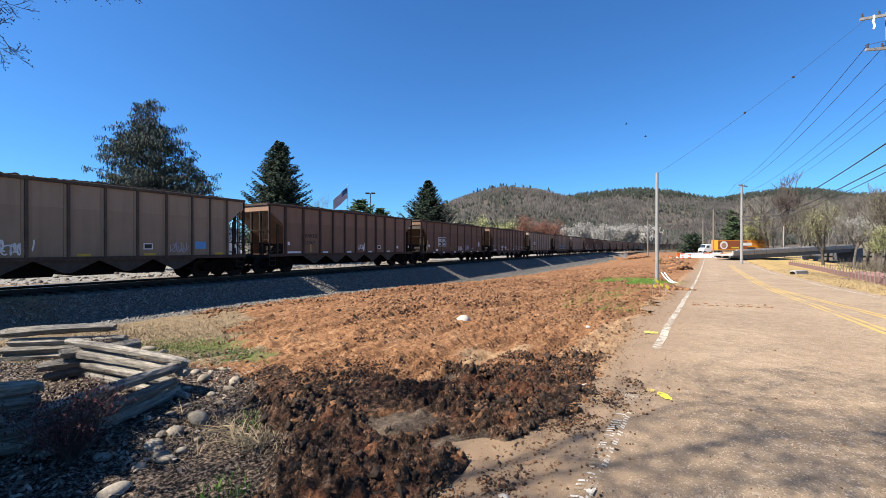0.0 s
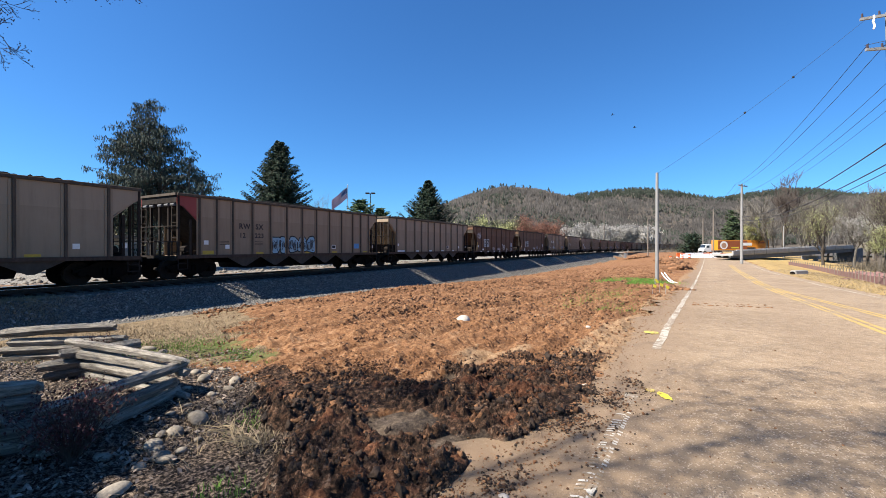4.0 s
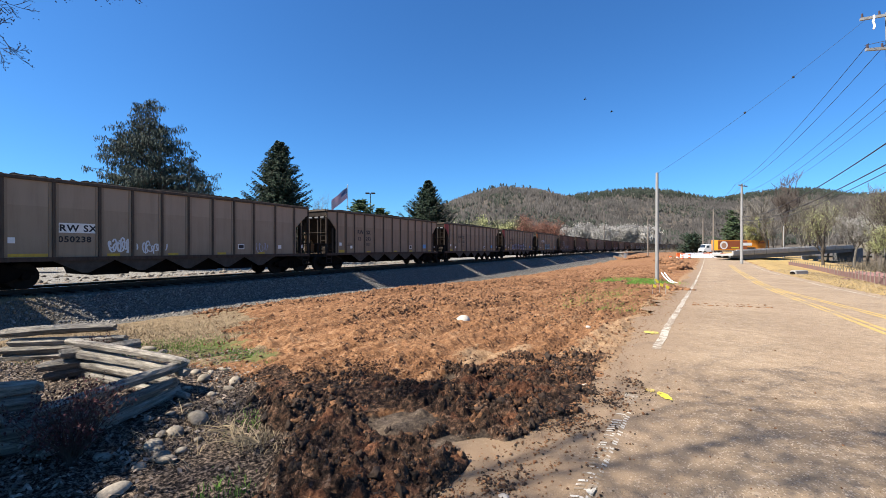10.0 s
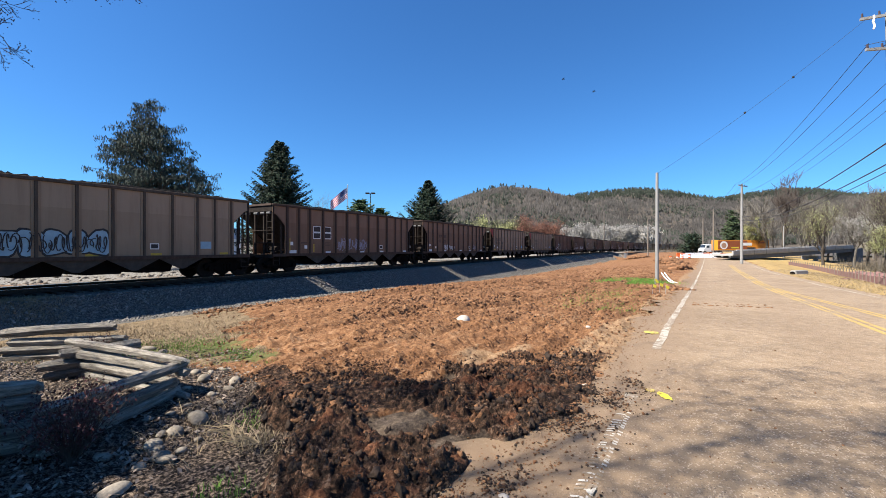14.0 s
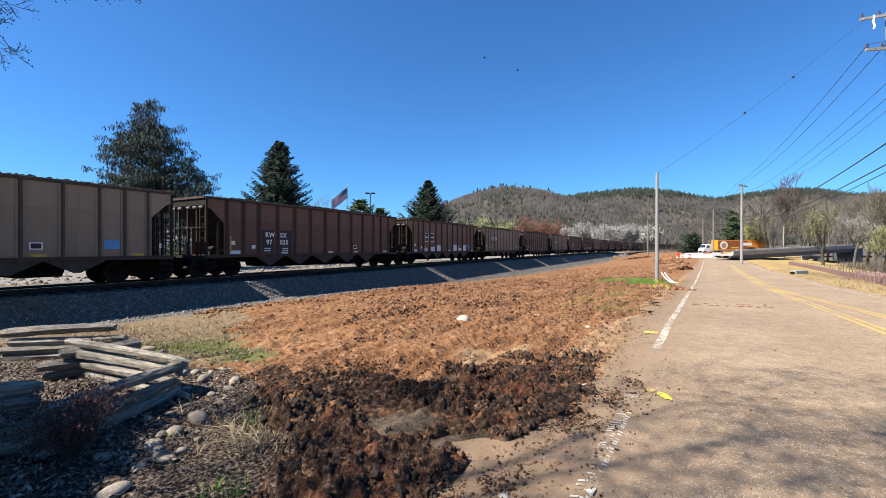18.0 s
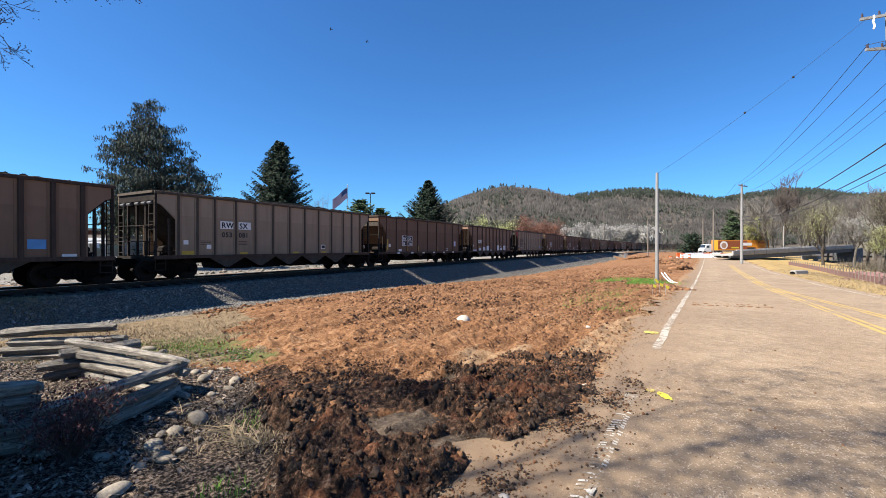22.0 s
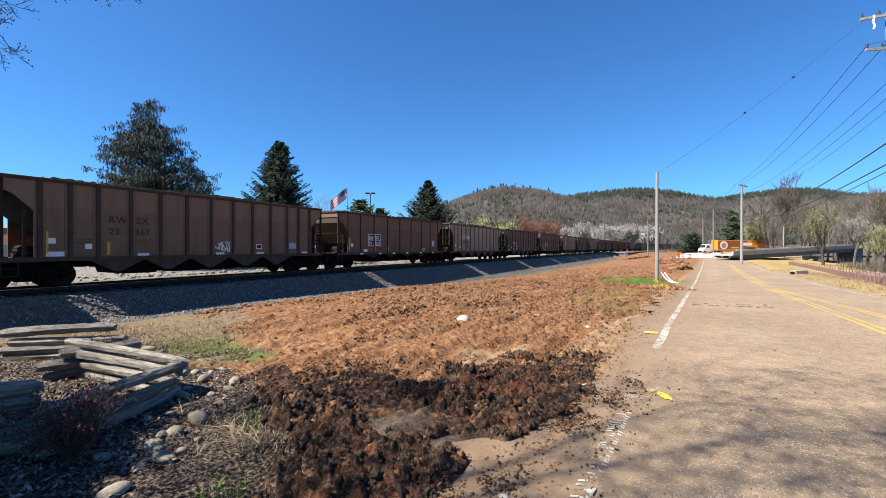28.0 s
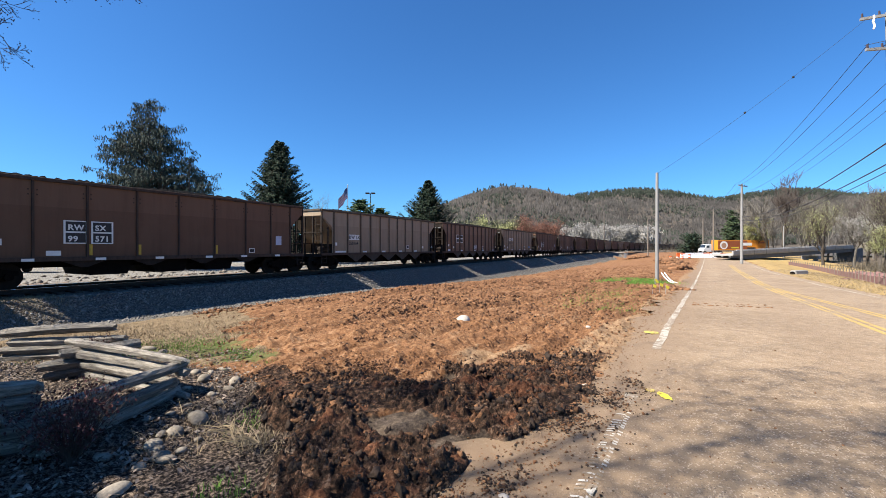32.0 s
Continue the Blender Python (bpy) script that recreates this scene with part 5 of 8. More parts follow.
def scrawl(parent, x, z, w_, h_, seed, material, thick=0.05, fill=None):
    """Looping sprayed strokes on the car side."""
    rnd = random.Random(seed)
    y = -HALF_W + 0.040
    if fill:
        vs, fs = [], []
        n = max(4, int(w_ / 0.55))
        for i in range(n):
            cx, cz = w_ * (i + 0.5) / n, h_ * 0.5
            rx, rz = w_ / n * 0.62, h_ * 0.5 * rnd.uniform(0.8, 1.05)
            for k, (sc, dy) in enumerate(((1.0, 0.0), (0.86, -0.004))):
                b = len(vs)
                for j in range(18):
                    a = 6.2832 * j / 18
                    wob = 1 + 0.12 * math.sin(3 * a + i)
                    px = abs(math.cos(a)) ** 0.7 * math.copysign(1, math.cos(a))
                    pz = abs(math.sin(a)) ** 0.7 * math.copysign(1, math.sin(a))
                    vs.append((cx + px * rx * wob * sc, -0.003 + dy - 0.001 * i, cz + pz * rz * wob * sc))
                fs.append((k, [b + j for j in range(18)]))
        me = bpy.data.meshes.new("graffiti")
        me.from_pydata(vs, [], [f for k, f in fs])
        me.materials.append(M["black"])
        me.materials.append(M[fill])
        for p, (k, f) in zip(me.polygons, fs):
            p.material_index = k
        ob = new("graffiti", me)
        ob.parent = parent
        ob.location = (x, y, z)
        ob["label"] = "sprayed graffiti in bubble shapes"
        x, z, w_, h_ = x + 0.1, z + 0.15, w_ - 0.2, h_ * 0.7
        y -= 0.02
        material, thick = "black", 0.035
    vs, fs = [], []
    n = max(7, int(w_ / 0.095))
    for i in range(n):
        cx = w_ * (i + 0.5) / n
        a0, turns = rnd.uniform(0, 6.28), rnd.choice((0.5, 0.8, -0.7, 1.0))
        rx, rz = w_ / n * rnd.uniform(0.3, 1.1), h_ * rnd.uniform(0.16, 0.48)
        cz = h_ * 0.5 + rnd.uniform(-0.08, 0.08) * h_
        prev = None
        for j in range(11):
            a = a0 + turns * 6.28 * j / 10
            p = Vector((cx + rx * math.cos(a) + (j - 5) * 0.012, 0, cz + rz * math.sin(a)))
            d = Vector((-math.sin(a) * rx, 0, math.cos(a) * rz)).normalized() * thick * 0.5
            q = len(vs)
            vs += [(p.x - d.z, -0.004 - 0.0005 * i, p.z + d.x), (p.x + d.z, -0.004 - 0.0005 * i, p.z - d.x)]
            if prev is not None:
                fs.append((prev, prev + 1, q + 1, q))
            prev = q
    ob = mesh_part("graffiti", vs, fs, material, parent, "sprayed graffiti scrawl")
    ob.location = (x, y, z)
    return ob


def bay(kind, i, u=0.12):
    fr = {"B": RIBS_B, "G": RIBS_G}.get(kind, RIBS_A)
    return -LEN_BODY / 2 + fr[i] * LEN_BODY + u


def mark_car(car, kind, style, text, seed, extras):
    """Reporting marks, placards and stencils on the near side."""
    rnd = random.Random(seed)
    yt = -HALF_W + 0.036
    if kind == "B":
        for i, (a, b) in ((2, text[:2]), (3, text[2:])):
            x = bay("B", i, 0.90 if i == 2 else 0.18)
            plate(car, "stencil_border", x - 0.06, 1.62, 0.72, 0.86, "white", "worn white stencil border")
            for zz, s in ((2.08, a), (1.66, b)):
                plate(car, "stencil_panel", x, zz, 0.60, 0.36, "black", y=-HALF_W + 0.040)
                lettering(s, 0.285, "white", car, (x + 0.06, yt - 0.004, zz + 0.05))
        plate(car, "stencil", bay("B", 2, 0.35), 1.18, 0.42, 0.18, "white")
        plate(car, "placard", bay("B", 8, 0.35), 1.62, 0.38, 0.50, "pale", "pale square placard")
        plate(car, "yellow_stripe", bay("B", 1, 0.10), 1.30, 0.16, 0.85, "yellow", "faded yellow reflective stripe")
        plate(car, "data_plate", bay("B", 1, 0.32), 1.55, 0.26, 0.22, "white")
        for i in (3, 4, 6):
            plate(car, "yellow_stripe", bay("B", i, 0.06), 1.18, 0.10, 0.42, "yellow")
        for i in range(6):
            plate(car, "sill_tag", -5 + i * 2.0 + rnd.uniform(-0.3, 0.3), 0.99, 0.34, 0.10, "white", y=-HALF_W - 0.025)
        plate(car, "data_plate", bay("B", 7, 0.2), 1.2, 0.34, 0.24, "white")
        plate(car, "data_panel", bay("B", 7, 0.24), 1.23, 0.26, 0.18, "black", y=-HALF_W + 0.040)
        if "tags" in extras:
            for i, w_ in ((1, 0.9), (4, 0.6), (5, 0.9), (6, 1.0), (8, 0.6)):
                scrawl(car, bay("B", i, 0.3), 1.14 + (1.3 if i == 1 else 0), w_, 0.85 if i in (1, 6) else 0.4, seed + i, "spray", 0.03)
        elif "tag" in extras:
            scrawl(car, bay("B", 5, 0.2), 1.14, 0.9, 0.5, seed, "spray", 0.05)
            scrawl(car, bay("B", 6, 0.2), 1.14, 0.9, 0.7, seed + 3, "spray_grey", 0.04)
    else:
        ink = {"boxed": "black", "dark": "black", "faded": "faded", "white": "white", "patch": "white", "frames": "faded"}[style]
        i0 = 3
        rows = text
        if style == "frames":
            for i in (3, 4):
                x = bay("A", i, 0.30 if i == 3 else 0.12)
                plate(car, "stencil_border", x, 2.02, 0.62, 0.80, "white", "worn white stencil border")
                plate(car, "stencil_panel", x + 0.05, 2.48, 0.52, 0.30, "faded", y=-HALF_W + 0.040)
                plate(car, "stencil_panel", x + 0.05, 2.08, 0.52, 0.30, "faded", y=-HALF_W + 0.040)
        elif style == "patch":
            for i, a, b in ((3, rows[0], rows[2]), (4, rows[1], rows[3])):
                plate(car, "black_patch", bay("A", i, 0.10), 1.20, 0.88, 1.25, "black", "black patch under white lettering")
                lettering(a, 0.36, "white", car, (bay("A", i, 0.36 if i == 3 else 0.16), yt - 0.004, 2.06))
                lettering(b, 0.36, "white", car, (bay("A", i, 0.42 if i == 3 else 0.14), yt - 0.004, 1.66))
                for zz in (1.28, 1.40):
                    plate(car, "small_print", bay("A", i, 0.3), zz, 0.4, 0.06, "spray", y=-HALF_W + 0.038)
        else:
            spots_ = [(3, 0.36), (4, 0.16)] if len(rows) != 2 else [(2, 0.1)]
            if len(rows) == 2:
                g = kind == "G"
                lettering(rows[0], 0.34 if g else 0.40, ink, car, (bay(kind if g else "A", 2, 0.15 if g else 0.10), yt, 2.08 if g else 2.40))
                lettering(rows[1], 0.30 if g else 0.34, ink, car, (bay(kind if g else "A", 2, 0.12 if g else 0.08), yt, 1.68 if g else 1.92))
                if style == "boxed":
                    plate(car, "letter_panel", bay("G" if kind == "G" else "A", 2, 0.12), 2.02 if kind == "G" else 2.34, 1.16, 0.36, "white", "white panel behind lettering", y=-HALF_W + 0.044)
            elif len(rows) == 4:
                for (i, u), a, b in zip(spots_, rows[:2], rows[2:]):
                    lettering(a, 0.38, ink, car, (bay("A", i, u - 0.02 if i == 3 else u + 0.04), yt, 2.46))
                    lettering(b, 0.34, ink, car, (bay("A", i, u), yt, 2.00))
                    if style == "boxed":
                        plate(car, "letter_panel", bay("A", i, u - 0.08 if i == 3 else u - 0.02), 2.41, 0.72, 0.38, "white", "white panel behind lettering", y=-HALF_W + 0.044)
            else:
                for i, s, zz in zip((2, 3, 2, 3, 4), rows, (2.40, 2.40, 1.92, 1.92, 1.92)):
                    lettering(s, 0.44, "black", car, (bay("A", i, 0.14), yt, zz))
        plate(car, "placard", bay("A", 11 if "pale" not in extras else 11, 0.15), 1.42, 0.52, 0.34, "blue" if "blue" in extras else "spray_blue", "blue rectangular placard") if "noplac" not in extras else None
        plate(car, "data_plate", bay("A", 9, 0.22), 1.40, 0.36, 0.26, "white")
        plate(car, "data_panel", bay("A", 9, 0.26), 1.44, 0.28, 0.18, "black", y=-HALF_W + 0.040)
        plate(car, "data_plate", bay("A", 1, 0.22), 1.62, 0.22, 0.20, "white")
        plate(car, "data_plate", bay("A", 2, 0.45) if kind != "G" else bay("G", 10, 0.2), 1.42, 0.22, 0.20, "white")
        plate(car, "data_plate", bay("A", 13, 0.35), 1.45, 0.18, 0.20, "white")
        mk = "yellow" if "yellow" in extras else "spray"
        plate(car, "reflector", bay("A", 1, 0.14), 1.15, 0.60 if kind != "G" else 1.15, 0.18 if kind != "G" else 0.11, mk, "faded reflective stripe")
        for i in (4, 7, 9, 12) if kind != "G" else (3, 5, 7, 9):
            plate(car, "reflector", bay("G" if kind == "G" else "A", i, 0.25), 1.14, 0.44, 0.10, mk)
        for i in (2, 4) if kind != "G" else ():
            for k in range(3):
                plate(car, "small_print", bay("A", i, 0.15), 1.62 + k * 0.08, 0.50, 0.025, "faded")
        if "stripes" in extras:
            plate(car, "yellow_stripe", bay("A", 1, 0.08), 1.25, 0.16, 0.8, "yellow", "faded yellow reflective stripe")
            plate(car, "yellow_stripe", bay("A", 3, 0.3), 1.2, 0.10, 0.5, "yellow")
        if "bubble" in extras:
            scrawl(car, bay("A", 4, 0.1), 1.12, 5.4, 0.95, seed, "black", fill="spray_grey")
        if "bubble_blue" in extras:
            scrawl(car, bay("A", 5, 0.0), 1.12, 3.3, 1.05, seed, "black", fill="spray_blue")
        if "tags" in extras:
            scrawl(car, bay("A", 4, 0.3), 1.25, 1.0, 0.6, seed, "spray", 0.06)
            scrawl(car, bay("A", 5, 0.4), 1.2, 0.9, 0.55, seed + 1, "spray", 0.05)
            scrawl(car, bay("A", 10, 0.1), 1.2, 0.8, 0.6, seed + 2, "spray_grey", 0.03)
        if "line" in extras:
            scrawl(car, bay("A", 5, 0.0), 1.2, 3.2, 0.95, seed, "spray_grey", 0.035)
        if "tag" in extras:
            scrawl(car, bay("A", 7, 0.3), 1.25, 0.8, 0.55, seed, "spray", 0.05)
        if "patches" in extras:
            for i, w_, h_ in ((3, 0.5, 0.3), (4, 0.75, 0.4), (5, 0.9, 0.55), (8, 0.8, 0.62), (9, 0.7, 0.3), (10, 0.8, 0.6)):
                plate(car, "paint_patch", bay("A", i, 0.2), 1.16, w_, h_, "spray", "pale paint-over patch")


MORE = [("A", "brown"), ("A", "tan"), ("B", "rust"), ("A", "grey"), ("B", "umber"), ("A", "brown"), ("C", "dark")]
WORDS = {"umber": "weathered umber-brown", "grey": "dusty grey", "tan": "weathered tan-grey", "brown": "weathered brown", "rust": "rust-brown", "dark": "dark red-brown"}
templates, CARS = {}, []
for k in range(62):
    if k < len(TRAIN):
        kind, paint, corner, style, text, extras = TRAIN[k]
    else:
        (kind, paint), corner, style, text, extras = MORE[k % len(MORE)], None, None, [], ()
        corner = paint
    full = k < 40
    key = (kind, paint, corner, full)
    if key not in templates:
        templates[key] = hopper_car(kind, paint, corner, full)
        car = templates[key]
        car["fresh"] = 1
    if templates[key].get("fresh"):
        car = templates[key]
        del car["fresh"]
    else:
        car = copy_thing(templates[key], Matrix.Identity(4))
    CARS.append((car, kind, style, text, extras))
    note = " with graffiti" if any(x.startswith(("tag", "bubble", "line")) for x in extras) else (" with pale painted-over patches" if "patches" in extras else "")
    end = " and orange front corners" if corner == "orange" else (" and dark red front corners" if corner == "red" else "")
    tagged(car, WORDS[paint] + " coal hopper car" + note + end, "hopper car", "cars of the coal train")
# marks come after all copies, so that no car inherits those of another
for k, (car, kind, style, text, extras) in enumerate(CARS):
    if style:
        mark_car(car, kind, style, text, 100 + k * 7, extras)

LONG_BY = 1.25                   # the dark cars are longer than the others


def stretch_car(car):
    """Lengthen a car: long pieces grow, the rest move outwards."""
    k = 1 + LONG_BY / LEN_BODY
    for piece in car.children:
        if abs(piece.location.x) < 0.01:
            piece.scale.x *= k
        else:
            piece.location.x *= k


for car, kind, style, text, extras in CARS:
    if kind == "C" and style:
        stretch_car(car)

# ---- poles and wires ----
def utility_pole(x, y, z0, h, r, material, label, arms=(), name="utility_pole"):
    p = new(name)
    p.location = (x, y, z0)
    bm = bmesh.new()
    bmesh.ops.create_cone(bm, segments=16, radius1=r, radius2=r * 0.72, depth=h + 0.5, cap_ends=True, matrix=Matrix.Translation((0, 0, (h - 0.5) / 2)))
    part("shaft", bm, material, p)
    for z, half, ang in arms:
        bm = bmesh.new()
        box(bm, -half, half, -0.05, 0.05, -0.06, 0.06, Matrix.Translation((0, -r - 0.04, z)) @ Matrix.Rotation(ang, 4, "Z"))
        arm = part("crossarm", bm, material, p)
        for o in (-half + 0.08, -half * 0.4, half * 0.4, half - 0.08):
            bm = bmesh.new()
            m = Matrix.Translation((0, -r - 0.04, z)) @ Matrix.Rotation(ang, 4, "Z")
            rod(bm, m @ Vector((o, 0, 0.06)), m @ Vector((o, 0, 0.26)), 0.055, 8, 0.035)
            part("insulator", bm, "glass_ins", arm)
    return tagged(p, label, "utility pole")


def wire(p, q, sag, r, label="black overhead cable strung between poles", name="overhead_wire"):
    p, q = Vector(p), Vector(q)
    vs, fs = [], []
    pts = []
    for i in range(25):
        u = i / 24
        v = p.lerp(q, u)
        v.z -= sag * 4 * u * (1 - u)
        pts.append(v)
    tube(vs, fs, pts, [r] * 25, 5)
    return tagged(mesh_part(name, vs, fs, "cable"), label, "cable", "overhead wires")


P1 = (13.45, 26.2)
z1 = land1(*P1) - 0.05
utility_pole(P1[0], P1[1], z1, 1.65 + 133 / 738 * 26.2 - z1, 0.115, "pole", "smooth light grey metal pole on the grassy shoulder", name="metal_pole")
P2 = (47.3, 66.0)
utility_pole(P2[0], P2[1], -0.35, 12.1, 0.21, "pole", "pale weathered utility pole with crossarm by the bridge", [(11.75, 1.25, 0.5)])
P3 = (21.35, 20.0)
P3Z = land1(*P3)
pole3 = utility_pole(P3[0], P3[1], P3Z, 12.95 - P3Z, 0.15, "pole", "tall weathered utility pole carrying two crossarms",
                     [(12.75 - P3Z, 1.2, -0.35), (11.15 - P3Z, 1.2, -0.1)])
pole3.rotation_euler = (0, -0.03, 0)
pole3.location.x += 0.38
bm = bmesh.new()
for i in range(6):
    rod(bm, (-0.95 + 0.03 * math.sin(i * 1.7), -0.25, 12.7 - P3Z - i * 0.11), (-0.95 + 0.03 * math.sin((i + 1) * 1.7), -0.25, 12.59 - P3Z - i * 0.11), 0.045, 8)
part("surge_arrester", bm, "white_gloss", pole3, "white curved surge arrester")
utility_pole(72.0, 111.0, -0.3, 12.3, 0.2, "wood_pole", "distant wooden utility pole beyond the trucks", [(12.0, 1.6, 0.4)])
utility_pole(75.5, 121.0, -0.3, 10.5, 0.17, "wood_pole", "distant wooden utility pole beside the road")
utility_pole(85.0, 104.0, -0.5, 7.6, 0.15, "pole", "pale pole behind the bridge")
utility_pole(60.0, 122.0, -0.3, 10.5, 0.16, "wood_pole", "distant wooden utility pole near the tracks")
utility_pole(58.0, 150.0, -0.3, 15.2, 0.18, "wood_pole", "tall distant pole behind the blossom trees")
utility_pole(22.0, 95.0, -0.3, 2.4, 0.1, "wood_pole", "short post beside the railway")
a3 = Vector((P3[0], P3[1], 0))
for (ox, z, tz, to, sg, r) in ((-1.15, 11.35, 11.6, -1.2, 0.9, 0.014), (-0.35, 11.3, 11.6, -0.4, 0.9, 0.014), (0.0, 9.75, 10.4, 0.2, 1.0, 0.012),
                               (0.0, 9.0, 9.6, 0.2, 1.0, 0.012), (0.0, 8.4, 8.9, 0.1, 1.0, 0.009)):
    wire((P3[0] + ox, P3[1] - 0.2, z), (P2[0] + to, P2[1], tz), sg, r)
for (z, tz, sg, r) in ((6.75, 6.6, 1.0, 0.032), (5.72, 6.0, 0.9, 0.03), (5.35, 5.6, 0.9, 0.02)):
    wire((P3[0] - 0.1, P3[1] - 0.2, z), (P2[0], P2[1], tz), sg, r, "thick black telephone cable strung between poles")
for (ox, z) in ((-1.15, 11.35), (-0.35, 11.3), (0, 9.7), (0, 6.75), (0, 5.72)):
    wire((P3[0] + ox, P3[1], z), (P3[0] + ox + 18, P3[1] - 22, z + 0.4), 0.6, 0.014)
wire((P3[0] - 0.9, P3[1], 12.75), (P1[0], P1[1], 1.65 + 131 / 738 * 26.2), 0.25, 0.007, "thin steel cable running to the metal pole")
wire((P2[0], P2[1], 11.6), (72.0, 111.0, 11.6), 0.6, 0.02)
wire((P2[0] - 1.1, P2[1], 11.6), (70.6, 111.0, 11.6), 0.6, 0.02)
wire((60.0, 122.0, 9.8), (58.0, 150.0, 13.5), 0.6, 0.02)
for f in (0.30, 0.52):
    v = Vector((P3[0] - 0.9, P3[1], 12.75)).lerp(Vector((P1[0], P1[1], 1.65 + 131 / 738 * 26.2)), f)
    bm = bmesh.new()
    bmesh.ops.create_icosphere(bm, subdivisions=1, radius=0.07, matrix=Matrix.Translation(v + Vector((0, 0, -0.22))))
    tagged(part("cable_marker", bm, "cable", None), "small dark marker hanging on the thin cable", "cable marker")

# conduits by the metal pole, survey flags
for i, (dx, dy) in enumerate(((0.12, -0.3), (0.42, -0.1))):
    vs, fs = [], []
    x, y = P1[0] + dx, P1[1] + dy
    pts = [Vector((x + 0.30 * u, y - 0.9 * u, land1(x, y - 0.9 * u) + 0.03 + 0.6 * (1 - u) ** 2)) for u in (0, 0.25, 0.5, 0.75, 1.0)]
    tube(vs, fs, pts, [0.035] * 5, 8)
    tagged(mesh_part("conduit_pipe", vs, fs, "white_plastic"), "white plastic conduit bending out of the soil", "pipe", "conduits by the pole")
for i, (x, y) in enumerate(((8.55, 17.0), (8.75, 16.4), (9.3, 17.9), (10.6, 20.8), (11.3, 22.3))):
    f = new("survey_flag")
    f.location = (x, y, land1(x, y))
    bm = bmesh.new()
    rod(bm, (0, 0, -0.05), (0.02, 0, 0.42), 0.006, 5)
    part("wire_stem", bm, "galv", f)
    bm = bmesh.new()
    prism(bm, [(0.02, 0.30), (0.15, 0.26), (0.16, 0.38), (0.02, 0.42)], -0.004, 0.004)
    part("pennant", bm, "sprayed_yellow", f, "limp yellow plastic pennant")
    tagged(f, "yellow utility survey flag on a wire in the soil", "survey flag", "survey flags")


# ---- vegetation ----
def branch_tree(h, seed, levels=5, spread=0.55, r0=0.2, lean=(0, 0), first=0.25, kids=(3, 4), rmin=0.006, up=0.25, shrink=0.70):
    """Recursive bare tree: trunk tubes, twig tubes, tips."""
    rnd = random.Random(seed)
    tv, tf, wv, wf, tips = [], [], [], [], []

    def grow(p, d, length, r, lv):
        n = 4
        pts, rad = [p], [r]
        for i in range(n):
            d = (d + Vector((rnd.gauss(0, 0.13), rnd.gauss(0, 0.13), rnd.gauss(0, 0.08) + up * 0.12))).normalized()
            p = p + d * (length / n)
            pts.append(p)
            rad.append(r * (1 - 0.45 * (i + 1) / n))
        if lv <= 1:
            tube(tv, tf, pts, rad, 7 if lv == 0 else 5)
        else:
            tube(wv, wf, pts, [max(q, rmin) for q in rad], 3)
        if lv >= levels:
            tips.append((pts[-1], d))
            return
        for c in range(rnd.randint(*kids) + (1 if lv == 0 else 0)):
            u = rnd.uniform(first if lv == 0 else 0.35, 1.0)
            i = min(int(u * n), n - 1)
            q = pts[i].lerp(pts[i + 1], u * n - i)
            ang = rnd.uniform(0, 6.283)
            o = d.orthogonal().normalized()
            o.rotate(Matrix.Rotation(ang, 3, d))
            nd = (d * (1 - spread) + o * spread * rnd.uniform(0.8, 1.4) + Vector((0, 0, up))).normalized()
            grow(q, nd, length * shrink * rnd.uniform(0.7, 1.15), rad[i] * 0.6, lv + 1)
        grow(p, d, length * shrink, rad[-1], lv + 1)

    grow(Vector((0, 0, -0.2)), Vector((lean[0], lean[1], 1)).normalized(), h * 0.36, r0, 0)
    return tv, tf, wv, wf, tips


def leaves(tips, per, size, spread, seed, flatten=1.0):
    rnd = random.Random(seed)
    vs, fs = [], []
    for p, d in tips:
        for _ in range(per):
            q = p + Vector((rnd.gauss(0, spread), rnd.gauss(0, spread), rnd.gauss(0, spread * flatten)))
            s = size * rnd.uniform(0.5, 1.4)
            m = Euler((rnd.uniform(0, 6.28), rnd.uniform(0, 6.28), rnd.uniform(0, 6.28))).to_matrix()
            b = len(vs)
            vs += [q + m @ Vector((-s, 0, 0)), q + m @ Vector((0, -s * 0.6, 0)), q + m @ Vector((s, 0, s * 0.2)), q + m @ Vector((0, s * 0.6, 0))]
            fs += [(b, b + 1, b + 2, b + 3)]
    return vs, fs


def deciduous(name, x, y, h, seed, label, category="tree", bark="bark", leaf=None, per=6, size=0.12, lspread=0.35, z0=None, **kw):
    tr = new(name)
    tr.location = (x, y, land1(x, y) if z0 is None else z0)
    tv, tf, wv, wf, tips = branch_tree(h, seed, **kw)
    mesh_part("trunk", tv, tf, bark, tr)
    mesh_part("crown", wv, wf, "twig" if bark == "bark" else bark, tr)
    if leaf:
        vs, fs = leaves(tips, per, size, lspread, seed + 1)
        mesh_part("foliage", vs, fs, leaf, tr)
    tagged(tr, label, category)
    return tr


